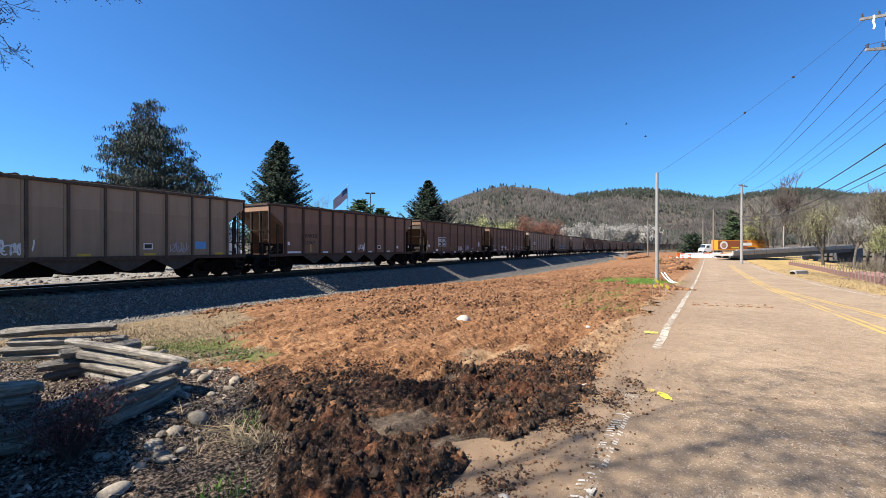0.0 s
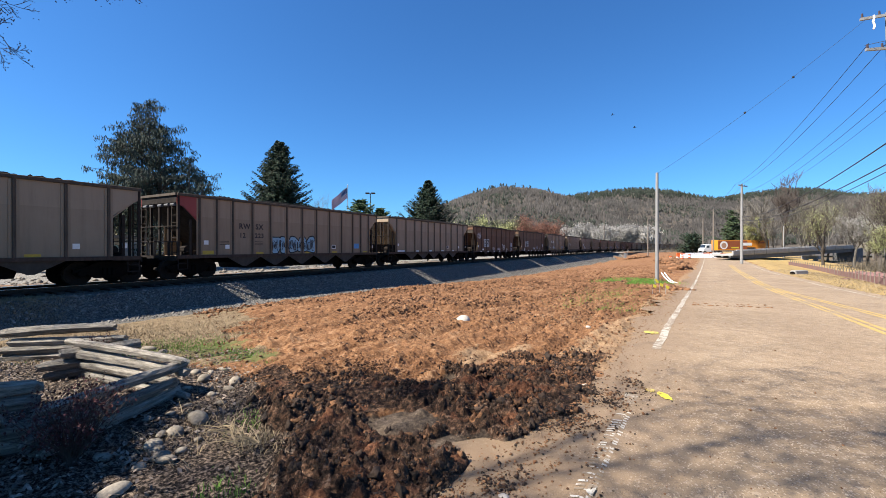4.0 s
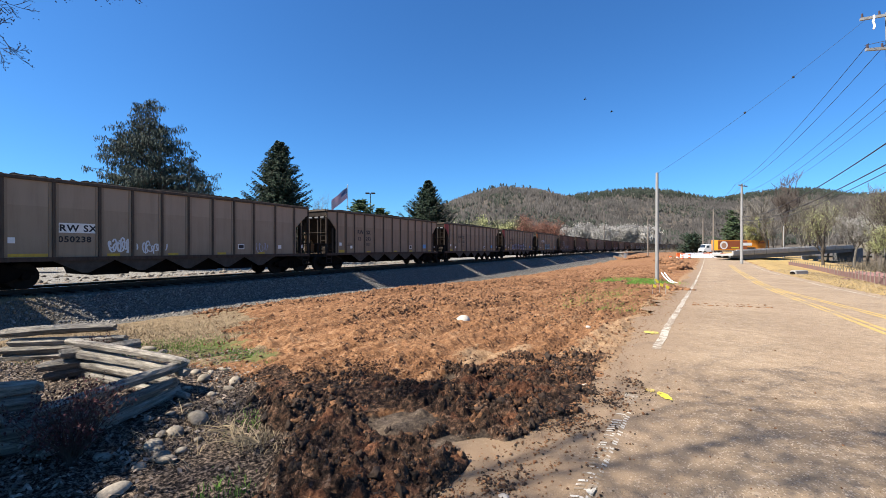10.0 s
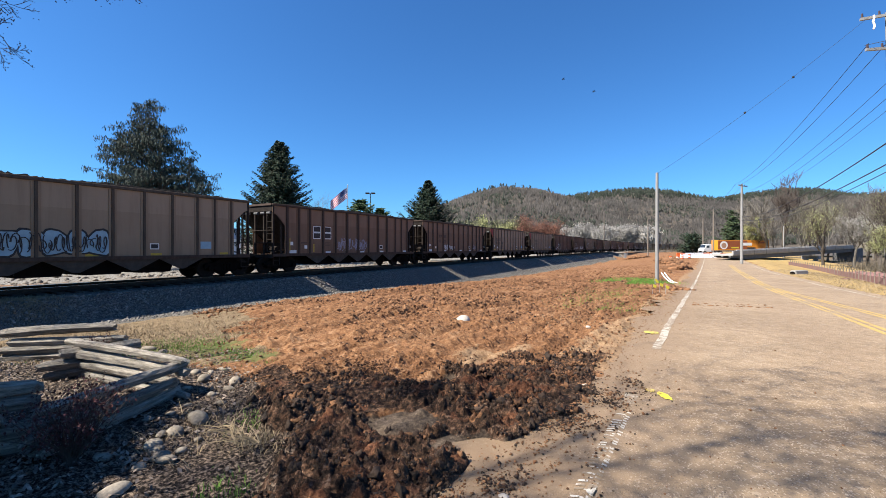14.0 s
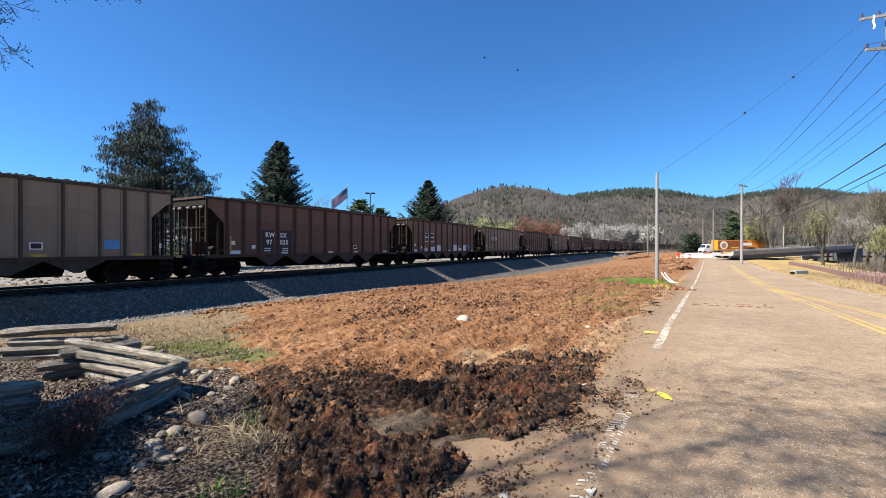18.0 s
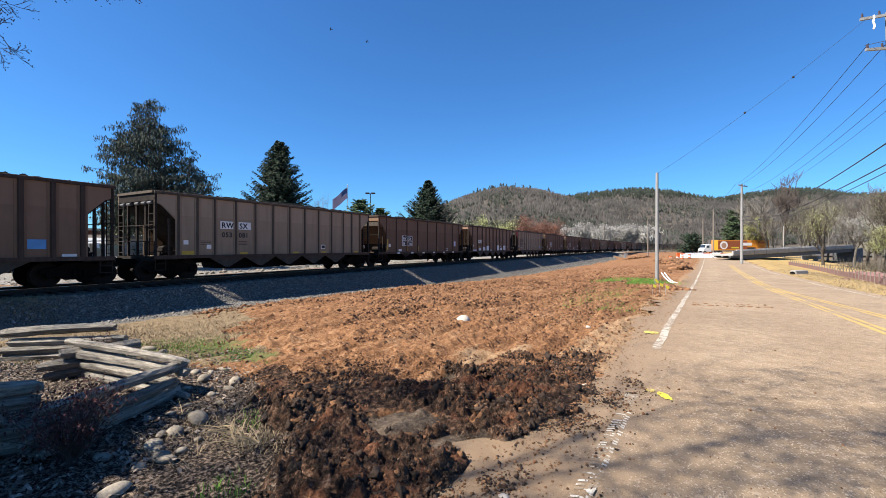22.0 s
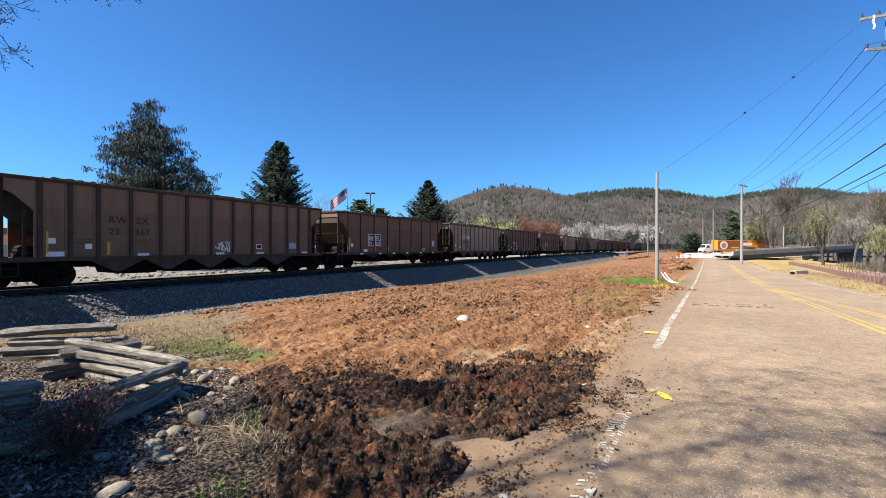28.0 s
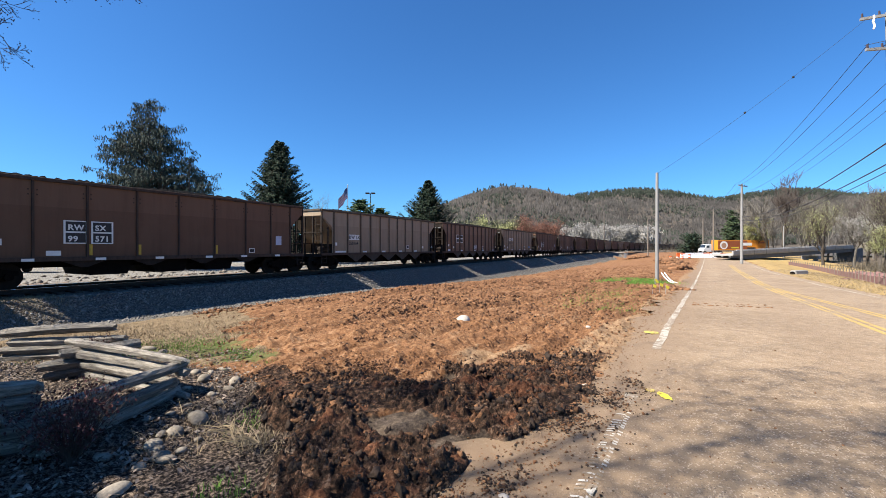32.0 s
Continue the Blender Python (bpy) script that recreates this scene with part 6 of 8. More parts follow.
def conifer(name, x, y, h, radius, seed, label, material, whorls=34, per=7, droop=0.25, sprays=9, blade=0.42, bare=0.06, z0=None, ragged=0.2, power=0.85, tip_up=0.15, hang=0.5):
    """Trunk, limbs in whorls, and hanging needle sprays on each limb."""
    rnd = random.Random(seed)
    tr = new(name)
    tr.location = (x, y, land1(x, y) if z0 is None else z0)
    tv, tf = [], []
    tube(tv, tf, [Vector((0, 0, -0.2)), Vector((0.05, 0, h * 0.5)), Vector((0, 0, h))], [h * 0.016, h * 0.010, 0.02], 8)
    lv_, lf, vs, fs = [], [], [], []
    for i in range(whorls):
        u = bare + (1 - bare) * (i / whorls) ** 0.9
        z = h * u
        reach = radius * ((1 - u) / (1 - bare)) ** power + 0.12
        for b in range(per):
            a = rnd.uniform(0, 6.283)
            ln = reach * rnd.uniform(1 - 1.6 * ragged, 1 + ragged)
            if rnd.random() < ragged * 0.4:
                continue
            zz = z + rnd.uniform(-0.5, 0.5) * h / whorls
            pts = []
            for j in range(6):
                q = j / 5
                pts.append(Vector((math.cos(a) * ln * q, math.sin(a) * ln * q, zz + ln * (-droop * q + (droop * 0.5 + tip_up) * q * q))))
            tube(lv_, lf, pts, [0.012 + 0.02 * ln * (1 - q / 6) * 0.6 for q in range(6)], 3)
            ns = max(4, int(sprays * (0.4 + ln / radius)))
            side = Vector((-math.sin(a), math.cos(a), 0))
            out = Vector((math.cos(a), math.sin(a), 0))
            for s in range(ns):
                q = 0.15 + 0.85 * (s + rnd.random()) / ns
                k = min(int(q * 5), 4)
                base = pts[k].lerp(pts[k + 1], q * 5 - k)
                for sg in (-1, 1):
                    bl = blade * rnd.uniform(0.6, 1.3) * (1.15 - 0.5 * q)
                    d = (side * sg * rnd.uniform(0.4, 1.0) + out * rnd.uniform(0.2, 0.8) + Vector((0, 0, -hang * rnd.uniform(0.3, 1.3)))).normalized()
                    wv_ = d.cross(Vector((rnd.gauss(0, 1), rnd.gauss(0, 1), rnd.gauss(0, 1)))).normalized() * bl * 0.16
                    bi = len(vs)
                    mid = base + d * bl * 0.55
                    vs += [base - wv_ * 0.4, base + wv_ * 0.4, mid + wv_, base + d * bl, mid - wv_]
                    fs += [(bi, bi + 1, bi + 2, bi + 3, bi + 4)]
    mesh_part("trunk", tv, tf, "bark", tr)
    mesh_part("limb_frame", lv_, lf, "bark", tr)
    mesh_part("crown", vs, fs, material, tr)
    return tagged(tr, label, "conifer tree")


def cedar(x, y, z0, h, radius, leaders, seed, label, limbs=70, bare=0.18, wide=0.0):
    """Several leaders, rising limbs with side shoots, and hanging sprays; open at the edge."""
    rnd = random.Random(seed)
    tr = new("cedar_tree")
    tr.location = (x, y, z0)
    tv, tf, lv_, lf, vs, fs = [], [], [], [], [], []

    def spray(p, k):
        for _ in range(k):
            q = p + Vector((rnd.gauss(0, 0.12), rnd.gauss(0, 0.12), rnd.gauss(-0.04, 0.11)))
            d = Vector((rnd.gauss(0, 0.38), rnd.gauss(0, 0.38), -1)).normalized()
            bl = rnd.uniform(0.16, 0.42)
            wv_ = d.cross(Vector((rnd.gauss(0, 1), rnd.gauss(0, 1), 0.2))).normalized() * rnd.uniform(0.018, 0.04)
            b = len(vs)
            m = q + d * bl * 0.4
            vs.extend([q - wv_ * 0.4, q + wv_ * 0.4, m + wv_, q + d * bl, m - wv_])
            fs.append((b, b + 1, b + 2, b + 3, b + 4))

    for li, (ox, oy, lh) in enumerate(leaders):
        top = Vector((ox, oy, h * lh))
        tube(tv, tf, [Vector((0, 0, -0.2)), Vector((ox * 0.5, oy * 0.5, h * 0.22)), Vector((ox, oy, h * 0.5)), top], [0.24, 0.18, 0.12, 0.02], 7)
        for i in range(limbs):
            u = bare + (0.985 - bare) * rnd.random() ** 0.9
            a = rnd.uniform(0, 6.283)
            root = Vector((ox * min(1, u * 2), oy * min(1, u * 2), h * lh * u))
            reach = radius * max(0.05, (1 - u) / 0.72 if u > 0.28 else 0.9) ** 0.58 * rnd.uniform(0.5, 1.12)
            reach *= 1.0 + wide * max(0.0, math.cos(a)) * (u < 0.5)
            rise = rnd.uniform(0.3, 1.1)
            out = Vector((math.cos(a), math.sin(a), 0))
            pts = []
            for j in range(7):
                q = j / 6
                pts.append(root + out * reach * q + Vector((rnd.gauss(0, 0.06), rnd.gauss(0, 0.06), reach * (rise * q - 0.35 * rise * q * q - 0.12 * q * q) * 0.8)))
            tube(lv_, lf, pts, [0.06 * (1 - 0.8 * j / 6) * (0.4 + reach / radius) for j in range(7)], 4)
            n = max(3, int(reach * 3.2))
            for k in range(n):
                q = 0.22 + 0.78 * (k + rnd.random()) / n
                j = min(int(q * 6), 5)
                p = pts[j].lerp(pts[j + 1], q * 6 - j)
                sd = Vector((-out.y, out.x, 0)) * rnd.choice((-1, 1)) * rnd.uniform(0.3, 1.0) + out * rnd.uniform(0.2, 0.8) + Vector((0, 0, rnd.uniform(-0.25, 0.45)))
                ln = rnd.uniform(0.35, 1.0) * (0.5 + 0.5 * reach / radius)
                e = p + sd.normalized() * ln
                tube(lv_, lf, [p, p.lerp(e, 0.5) + Vector((0, 0, 0.05)), e], [0.014, 0.010, 0.005], 3)
                if rnd.random() < 0.9:
                    spray(e, 8)
                    spray(p.lerp(e, 0.55), 7)
            spray(pts[-1], 7)
        spray(top, 10)
        spray(top + Vector((0, 0, 0.25)), 4)
    mesh_part("trunk", tv, tf, "bark", tr)
    mesh_part("limb_frame", lv_, lf, "bark", tr)
    mesh_part("crown", vs, fs, "deodar", tr)
    return tagged(tr, label, "conifer tree")


cedar(-26.6, 38.0, -0.3, 15.2, 5.0, ((-0.1, 0, 1.0), (-1.2, 0.5, 0.93), (1.0, -0.3, 0.86)), 1, "tall ragged grey-green cedar with drooping branches", 112, wide=0.25)
cedar(-22.9, 37.0, -0.3, 9.7, 2.3, ((0.4, 0, 1.0), (1.4, 0.2, 0.86)), 2, "smaller open cedar growing beside a taller one", 24, wide=0.3)
conifer("spruce_tree", -19.6, 50.0, 14.8, 5.0, 3, "dense dark green spruce with a pointed top", "spruce", 60, 15, 0.10, 28, 0.44, 0.05, -0.3, 0.30, 0.80, 0.42, 0.5)
conifer("spruce_tree", -2.15, 60.0, 11.7, 5.6, 4, "dense dark green spruce behind the train", "spruce", 54, 14, 0.05, 28, 0.42, 0.05, -0.3, 0.28, 1.0, 0.5, 0.2)
conifer("pine_tree", -13.4, 68.0, 9.8, 3.8, 5, "young light green pine beside the flagpole", "fresh_pine", 34, 9, 0.0, 14, 0.6, 0.1, -0.3, 0.35, 0.55, 0.4, 0.1)
conifer("pine_tree", -10.6, 70.0, 8.6, 3.4, 6, "young light green pine near the lamp", "fresh_pine", 30, 9, 0.0, 14, 0.6, 0.1, -0.3, 0.35, 0.6, 0.4, 0.1)
deciduous("bare_tree", -17.3, 56.0, 9.5, 7, "leafless grey tree beside a spruce", bark="pale_bark", levels=5, spread=0.5, r0=0.12)
deciduous("bare_tree", -37.0, 50.0, 9.0, 17, "leafless tree with pale budding twigs near the lot", bark="pale_bark", leaf="haze_leaf", per=3, size=0.1, levels=5, spread=0.5, r0=0.13)
deciduous("bare_tree", -33.0, 58.0, 9.0, 18, "tree with pale spring buds beyond the lot", bark="pale_bark", leaf="haze_leaf", per=5, size=0.12, levels=5, spread=0.5, r0=0.13)
for i, (x, y, r) in enumerate(((-35.5, 47.0, 1.7), (-31.0, 46.5, 1.9), (-28.5, 46.0, 1.6))):
    tr = new("shrub")
    tr.location = (x, y, -0.3)
    rnd = random.Random(60 + i)
    tips = []
    vs0, fs0 = [], []
    for k in range(60):
        d = Vector((rnd.gauss(0, 1), rnd.gauss(0, 1), abs(rnd.gauss(0, 1)) + 0.4)).normalized() * r * rnd.uniform(0.6, 1.1)
        tube(vs0, fs0, [Vector((0, 0, 0)), d * 0.5 + Vector((0, 0, 0.1)), d * 1.5], [0.03, 0.02, 0.008], 3)
        tips.append((d * 1.4, d))
    mesh_part("stem_clump", vs0, fs0, "twig", tr)
    vs, fs = leaves(tips, 12, 0.12, 0.35, 70 + i)
    mesh_part("crown", vs, fs, "haze_leaf" if i % 2 else "pine", tr)
    tagged(tr, "loose shrub with grey-green leaves beyond the tracks", "shrub", "shrubs beyond the tracks")

# the bare trees that shade the road edge; only some twigs come into view
deciduous("bare_tree", -9.8, -1.2, 12.0, 41, "large bare tree with fine drooping twigs by the fence", levels=5, spread=0.62, r0=0.22, first=0.4, kids=(2, 3), up=0.12, z0=-0.1)
deciduous("bare_tree", -8.2, -0.4, 15.0, 42, "tall bare tree with dense fine twigs behind the fence", leaf="haze_leaf", per=5, size=0.034, lspread=0.18, levels=6, spread=0.6, r0=0.13, first=0.5, kids=(2, 3), up=0.15, z0=-0.1)
deciduous("bare_tree", -6.6, -3.4, 15.5, 43, "tall bare tree with fine twigs at the roadside", leaf="haze_leaf", per=5, size=0.034, lspread=0.18, levels=6, spread=0.6, r0=0.14, first=0.5, kids=(2, 3), up=0.15, z0=-0.1)

def overhang(x, y, z, seed):
    """Tall trunk by the fence whose budded side branch hangs over the view."""
    tr = new("budding_tree")
    tr.location = (x, y, -0.2)
    tv, tf, wv, wf, tips = branch_tree(2.2, seed, levels=6, spread=0.5, r0=0.026, lean=(1.25, 0.1), first=0.35, kids=(2, 3), rmin=0.0026, up=0.10)
    up = Vector((0.1, 0, z))
    trunk, faces = [], []
    tube(trunk, faces, [Vector((0, 0, 0)), Vector((0.05, 0, z * 0.5)), Vector((0.1, 0, z)), Vector((0.1, 0.1, z + 0.3))], [0.07, 0.055, 0.04, 0.02], 8)
    mesh_part("trunk", trunk, faces, "bark", tr)
    mesh_part("limb_frame", [v + up for v in tv], tf, "bark", tr)
    mesh_part("crown", [v + up for v in wv], wf, "twig", tr)
    vs, fs = leaves([(p + up, d) for p, d in tips], 3, 0.009, 0.025, seed + 1)
    mesh_part("bud_cluster", vs, fs, "twig", tr)
    tagged(tr, "bare tree with fine bead-like buds over the fence", "tree")


overhang(-4.75, 3.3, 3.95, 44)
# two evergreens added out of view, to cast shade on fence and litter
conifer("holly_tree", -5.75, 1.8, 3.75, 1.05, 48, "unseen dense evergreen added to shade the fence corner", "spruce", 26, 10, 0.0, 12, 0.34, 0.02, -0.1, 0.15, 0.25, 0.3, 0.3)
conifer("holly_tree", -6.15, 2.85, 3.9, 0.95, 49, "unseen narrow evergreen added to shade the fence panels", "spruce", 24, 10, 0.0, 12, 0.30, 0.02, -0.1, 0.15, 0.25, 0.3, 0.3)

# blossom and colour behind the train
rnd_t = random.Random(5)
for i in range(9):
    x, y = 86 + i * 5.4, 268 + rnd_t.uniform(-6, 10)
    deciduous("blossom_tree", x, y, 13.5 + rnd_t.uniform(-1.2, 1.5), 80 + i, "rounded tree in full white spring blossom", bark="pale_bark", leaf="blossom", per=20, size=0.42, lspread=1.0,
              levels=4, spread=0.62, r0=0.25, first=0.12, z0=3.0)
for i in range(3):
    x, y = 28.5 + i * 4.6, 138 + rnd_t.uniform(-4, 6)
    deciduous("redbud_tree", x, y, 13.0 + rnd_t.uniform(-1.2, 1.0), 100 + i, "spreading tree with reddish-orange spring buds", bark="bark", leaf="redbud", per=18, size=0.15, lspread=0.75,
              levels=4, spread=0.6, r0=0.18, first=0.12, z0=-0.4)
for i in range(9):
    x, y = 3 + i * 3.6 + rnd_t.uniform(-1, 1), 150 + rnd_t.uniform(-8, 16)
    lf = ("spring", "haze_leaf", "haze_leaf")[i % 3]
    deciduous("budding_tree", x, y, 14 + rnd_t.uniform(-2.5, 2.0), 120 + i, "tree with pale green spring buds behind the train", bark="pale_bark", leaf=lf, per=8, size=0.3, lspread=0.7,
              levels=4, spread=0.55, r0=0.2, z0=-0.4)
conifer("evergreen_bush", 80.5, 135.0, 6.6, 4.4, 33, "broad dark green evergreen bush near the truck", "spruce", 18, 9, 0.0, 10, 0.9, 0.02, -0.5, 0.25, 0.35, 0.3, 0.2)
conifer("pine_tree", 91.0, 130.0, 14.0, 4.2, 34, "green pine with layered branches behind the truck", "pine", 20, 7, 0.0, 9, 1.0, 0.28, -0.5, 0.35, 0.5, 0.3, 0.1)
conifer("pine_tree", 96.0, 138.0, 12.0, 3.8, 35, "green pine behind the truck", "pine", 18, 7, 0.0, 9, 1.0, 0.28, -0.5, 0.35, 0.5, 0.3, 0.1)

# woods beyond the bridge
RIGHT = [
    (93, 114, 25, "bare", 0), (87, 112, 20, "bare", 36), (67.5, 74, 11.5, "bud", 37), (63.0, 60.0, 6.5, "bud", 39), (104, 118, 19, "bare", 1), (90, 124, 17, "bare", 2), (90, 120, 12, "spring", 3), (100, 126, 15, "bare", 4),
    (108, 104, 19, "bare", 9),
    (76.5, 75, 9.5, "blossom", 11), (71.5, 72.5, 8.5, "blossom", 40), (66.5, 62.5, 13, "haze", 13), (78, 70, 14, "bare", 14), (84, 78, 15, "bare", 15),
    (96, 104, 16, "bare", 22), (118, 108, 18, "bare", 23), (126, 122, 19, "bare", 24), (110, 98, 16, "haze", 26), (100, 84, 14, "bare", 27), (88, 72, 13, "bare", 29), (114, 128, 19, "haze", 30), (102, 132, 18, "bare", 31), (130, 134, 20, "bare", 32), (96, 110, 15, "haze", 34),
    (112, 112, 18, "bare", 16), (120, 118, 20, "bare", 17), (98, 96, 17, "bare", 18), (104, 92, 18, "haze", 19), (66, 58.5, 9.5, "haze", 20), (69, 60, 10.5, "bare", 21),
]
LABEL = {"bud": "creekside tree misted with fresh pale green buds", "bare": "tall leafless tree in the woods beyond the bridge", "spring": "tree in fresh yellow-green leaf beyond the bridge",
         "haze": "tree hazed with pale budding twigs by the creek", "blossom": "slender tree with white blossom by the creek"}
for x, y, h, kind, s in RIGHT:
    lf = {"bare": None, "bud": "spring", "spring": "spring", "haze": "haze_leaf", "blossom": "blossom"}[kind]
    deciduous({"bare": "bare_tree", "spring": "leafy_tree", "haze": "budding_tree", "bud": "budding_tree", "blossom": "blossom_tree"}[kind], x, y, h, 200 + s, LABEL[kind], bark="pale_bark" if s % 2 == 0 and s else "bark", leaf=lf,
              per={"blossom": 8, "spring": 16, "bud": 5}.get(kind, 4), size=0.075 if kind != "spring" else 0.15, lspread=0.35, levels=5, spread=0.44, r0=0.25 if s not in (0, 36) else 0.42, first=0.3, kids=(2, 3), up=0.34, z0=-1.4, rmin=0.024 if s not in (0, 36) else 0.05)


def brush():
    """Tangled undergrowth along the creek and behind the tracks."""
    rnd = random.Random(77)
    vs, fs = [], []
    for i in range(2600):
        if i % 5 == 0:
            x, y, z = rnd.uniform(95, 160), rnd.uniform(180, 260), -0.6
            hh = rnd.uniform(2, 5)
        else:
            t_ = rnd.random()
            x, y = 58 + 34 * t_ + rnd.gauss(0, 2.5), 52 + 32 * t_ + rnd.gauss(0, 2.5) - rnd.random() * 2
            z = land1(x, y) - 0.1
            hh = rnd.uniform(0.5, 2.2)
        for k in range(4):
            p = Vector((x + rnd.gauss(0, 0.4), y + rnd.gauss(0, 0.4), z))
            q = p + Vector((rnd.gauss(0, 0.5), rnd.gauss(0, 0.5), hh * rnd.uniform(0.6, 1.2)))
            s = Vector((rnd.gauss(0, 1), rnd.gauss(0, 1), 0)).normalized() * 0.03
            b = len(vs)
            vs += [p - s, p + s, q]
            fs += [(b, b + 1, b + 2)]
    tagged(mesh_part("undergrowth", vs, fs, "undergrowth"), "tangled grey-brown undergrowth along the creek", "undergrowth", kind="stuff")


brush()


# ---- hills ----
def hill_height(x, y):
    """Wooded ridge line, in metres, for arrays."""
    u = x / np.maximum(y, 1.0)
    dome = 104 * np.exp(-(((x - 122) / 200) ** 2)) * np.exp(-(((y - 740) / 170) ** 2))
    dome2 = 70 * np.exp(-(((x - 250) / 120) ** 2)) * np.exp(-(((y - 830) / 170) ** 2))
    ridge = (132 + 4 * np.sin(x / 160.0 + 0.6) + 10 * np.sin(x / 61.0)) * sstep(40, 330, x + 0.0 * y) * sstep(620, 1050, y)
    low = 62 * sstep(450, 1150, y) * sstep(-1100, 0, x + 700) * (1 - 0.55 * sstep(-500, -100, -np.abs(x + 350)))
    side = 70 * sstep(170, 420, x - 0.55 * (y - 150)) * sstep(90, 260, x)
    return np.maximum.reduce([dome, dome2, ridge, low * 0.9, side * sstep(120, 260, y)]) + 8 * (fbm(x / 70.0, y / 70.0, 3, 51) - 0.5) * sstep(200, 400, y)


def build_hills():
    xs = np.arange(-900, 1800, 18.0)
    ys = np.array(list(np.arange(190, 1150, 16.0)) + [1150, 1250, 1400, 1700])
    X, Y = np.meshgrid(xs, ys)
    Z = hill_height(X, Y) - 2.0
    idx = np.arange(X.size).reshape(X.shape)
    faces = np.stack([idx[:-1, :-1], idx[:-1, 1:], idx[1:, 1:], idx[1:, :-1]], -1).reshape(-1, 4)
    ob = mesh_part("hillside", np.stack([X, Y, Z], -1).reshape(-1, 3).tolist(), faces.tolist(), "hill_floor")
    tagged(ob, "brown forest floor of the wooded hills", "hillside", kind="structure")
    rnd = np.random.RandomState(9)
    n = 36000
    y = 230 + 900 * rnd.rand(n) ** 0.8
    x = y * (-0.55 + 1.75 * rnd.rand(n))
    z = hill_height(x, y) - 2
    keep = z > 4
    x, y, z = x[keep], y[keep], z[keep]
    lists = {"hill_twig": ([], []), "hill_pine": ([], [])}
    evergreen = fbm(x / 90.0, y / 60.0, 2, 61)
    prob = 0.03 + 0.5 * sstep(0.55, 0.75, evergreen) + 0.55 * sstep(95, 125, z) * (x > 280)
    pick = rnd.rand(len(x))
    for i in range(len(x)):
        pine = pick[i] < prob[i]
        vs, fs = lists["hill_pine" if pine else "hill_twig"]
        h = rnd.uniform(8, 13) * (1.5 if pine and z[i] > 90 else 1.0)
        w_ = rnd.uniform(2.4, 4.4)
        if not pine:
            # leafless: upright trunk and fanned boughs as slim four-sided slivers
            for k in range(6):
                a, c, d, e = rnd.rand(4) - 0.5
                px, py = x[i] + a * w_ * 2.2, y[i] + c * w_ * 2.2
                hh = h * (0.5 + 0.6 * abs(d))
                hw = 0.45 + 0.7 * abs(e)
                b = len(vs)
                tx, ty = d * h * 0.35, e * h * 0.25
                vs += [(px, py, z[i] - 0.5), (px + tx * 0.5 + hw, py + ty * 0.5 - 0.5 * hw, z[i] + hh * 0.55), (px + tx, py + ty, z[i] + hh), (px + tx * 0.5 - hw, py + ty * 0.5 + 0.5 * hw, z[i] + hh * 0.6)]
                fs.append((b, b + 1, b + 2, b + 3))
            continue
        for k in range(6):
            a, c, d = rnd.rand(3)
            ox, oy = (a - 0.5) * w_ * 1.1, (c - 0.5) * w_ * 1.1
            z0 = z[i] + h * (0.15 + 0.5 * d)
            z1 = z0 + h * (0.16 + 0.14 * a)
            hw = w_ * 0.26
            b = len(vs)
            px, py = x[i] + ox, y[i] + oy
            up = hw * 1.1
            vs += [(px - hw, py - up, z0 + 0.12 * h), (px - hw * 0.2, py - 1.4 * up, z0 - h * 0.1), (px + hw, py - 0.4 * up, z0 + h * 0.1), (px + hw * 0.25, py + up, z1), (px - hw * 0.4, py + 0.8 * up, z1 - h * 0.06)]
            fs.append((b, b + 1, b + 2, b + 3, b + 4))
    tagged(mesh_part("hill_woods", *lists["hill_twig"], "hill_twig"), "leafless grey-brown woods covering the hills", "woods", kind="stuff")
    tagged(mesh_part("hill_evergreens", *lists["hill_pine"], "hill_pine"), "dark evergreens scattered through the hill woods", "woods", kind="stuff")


build_hills()

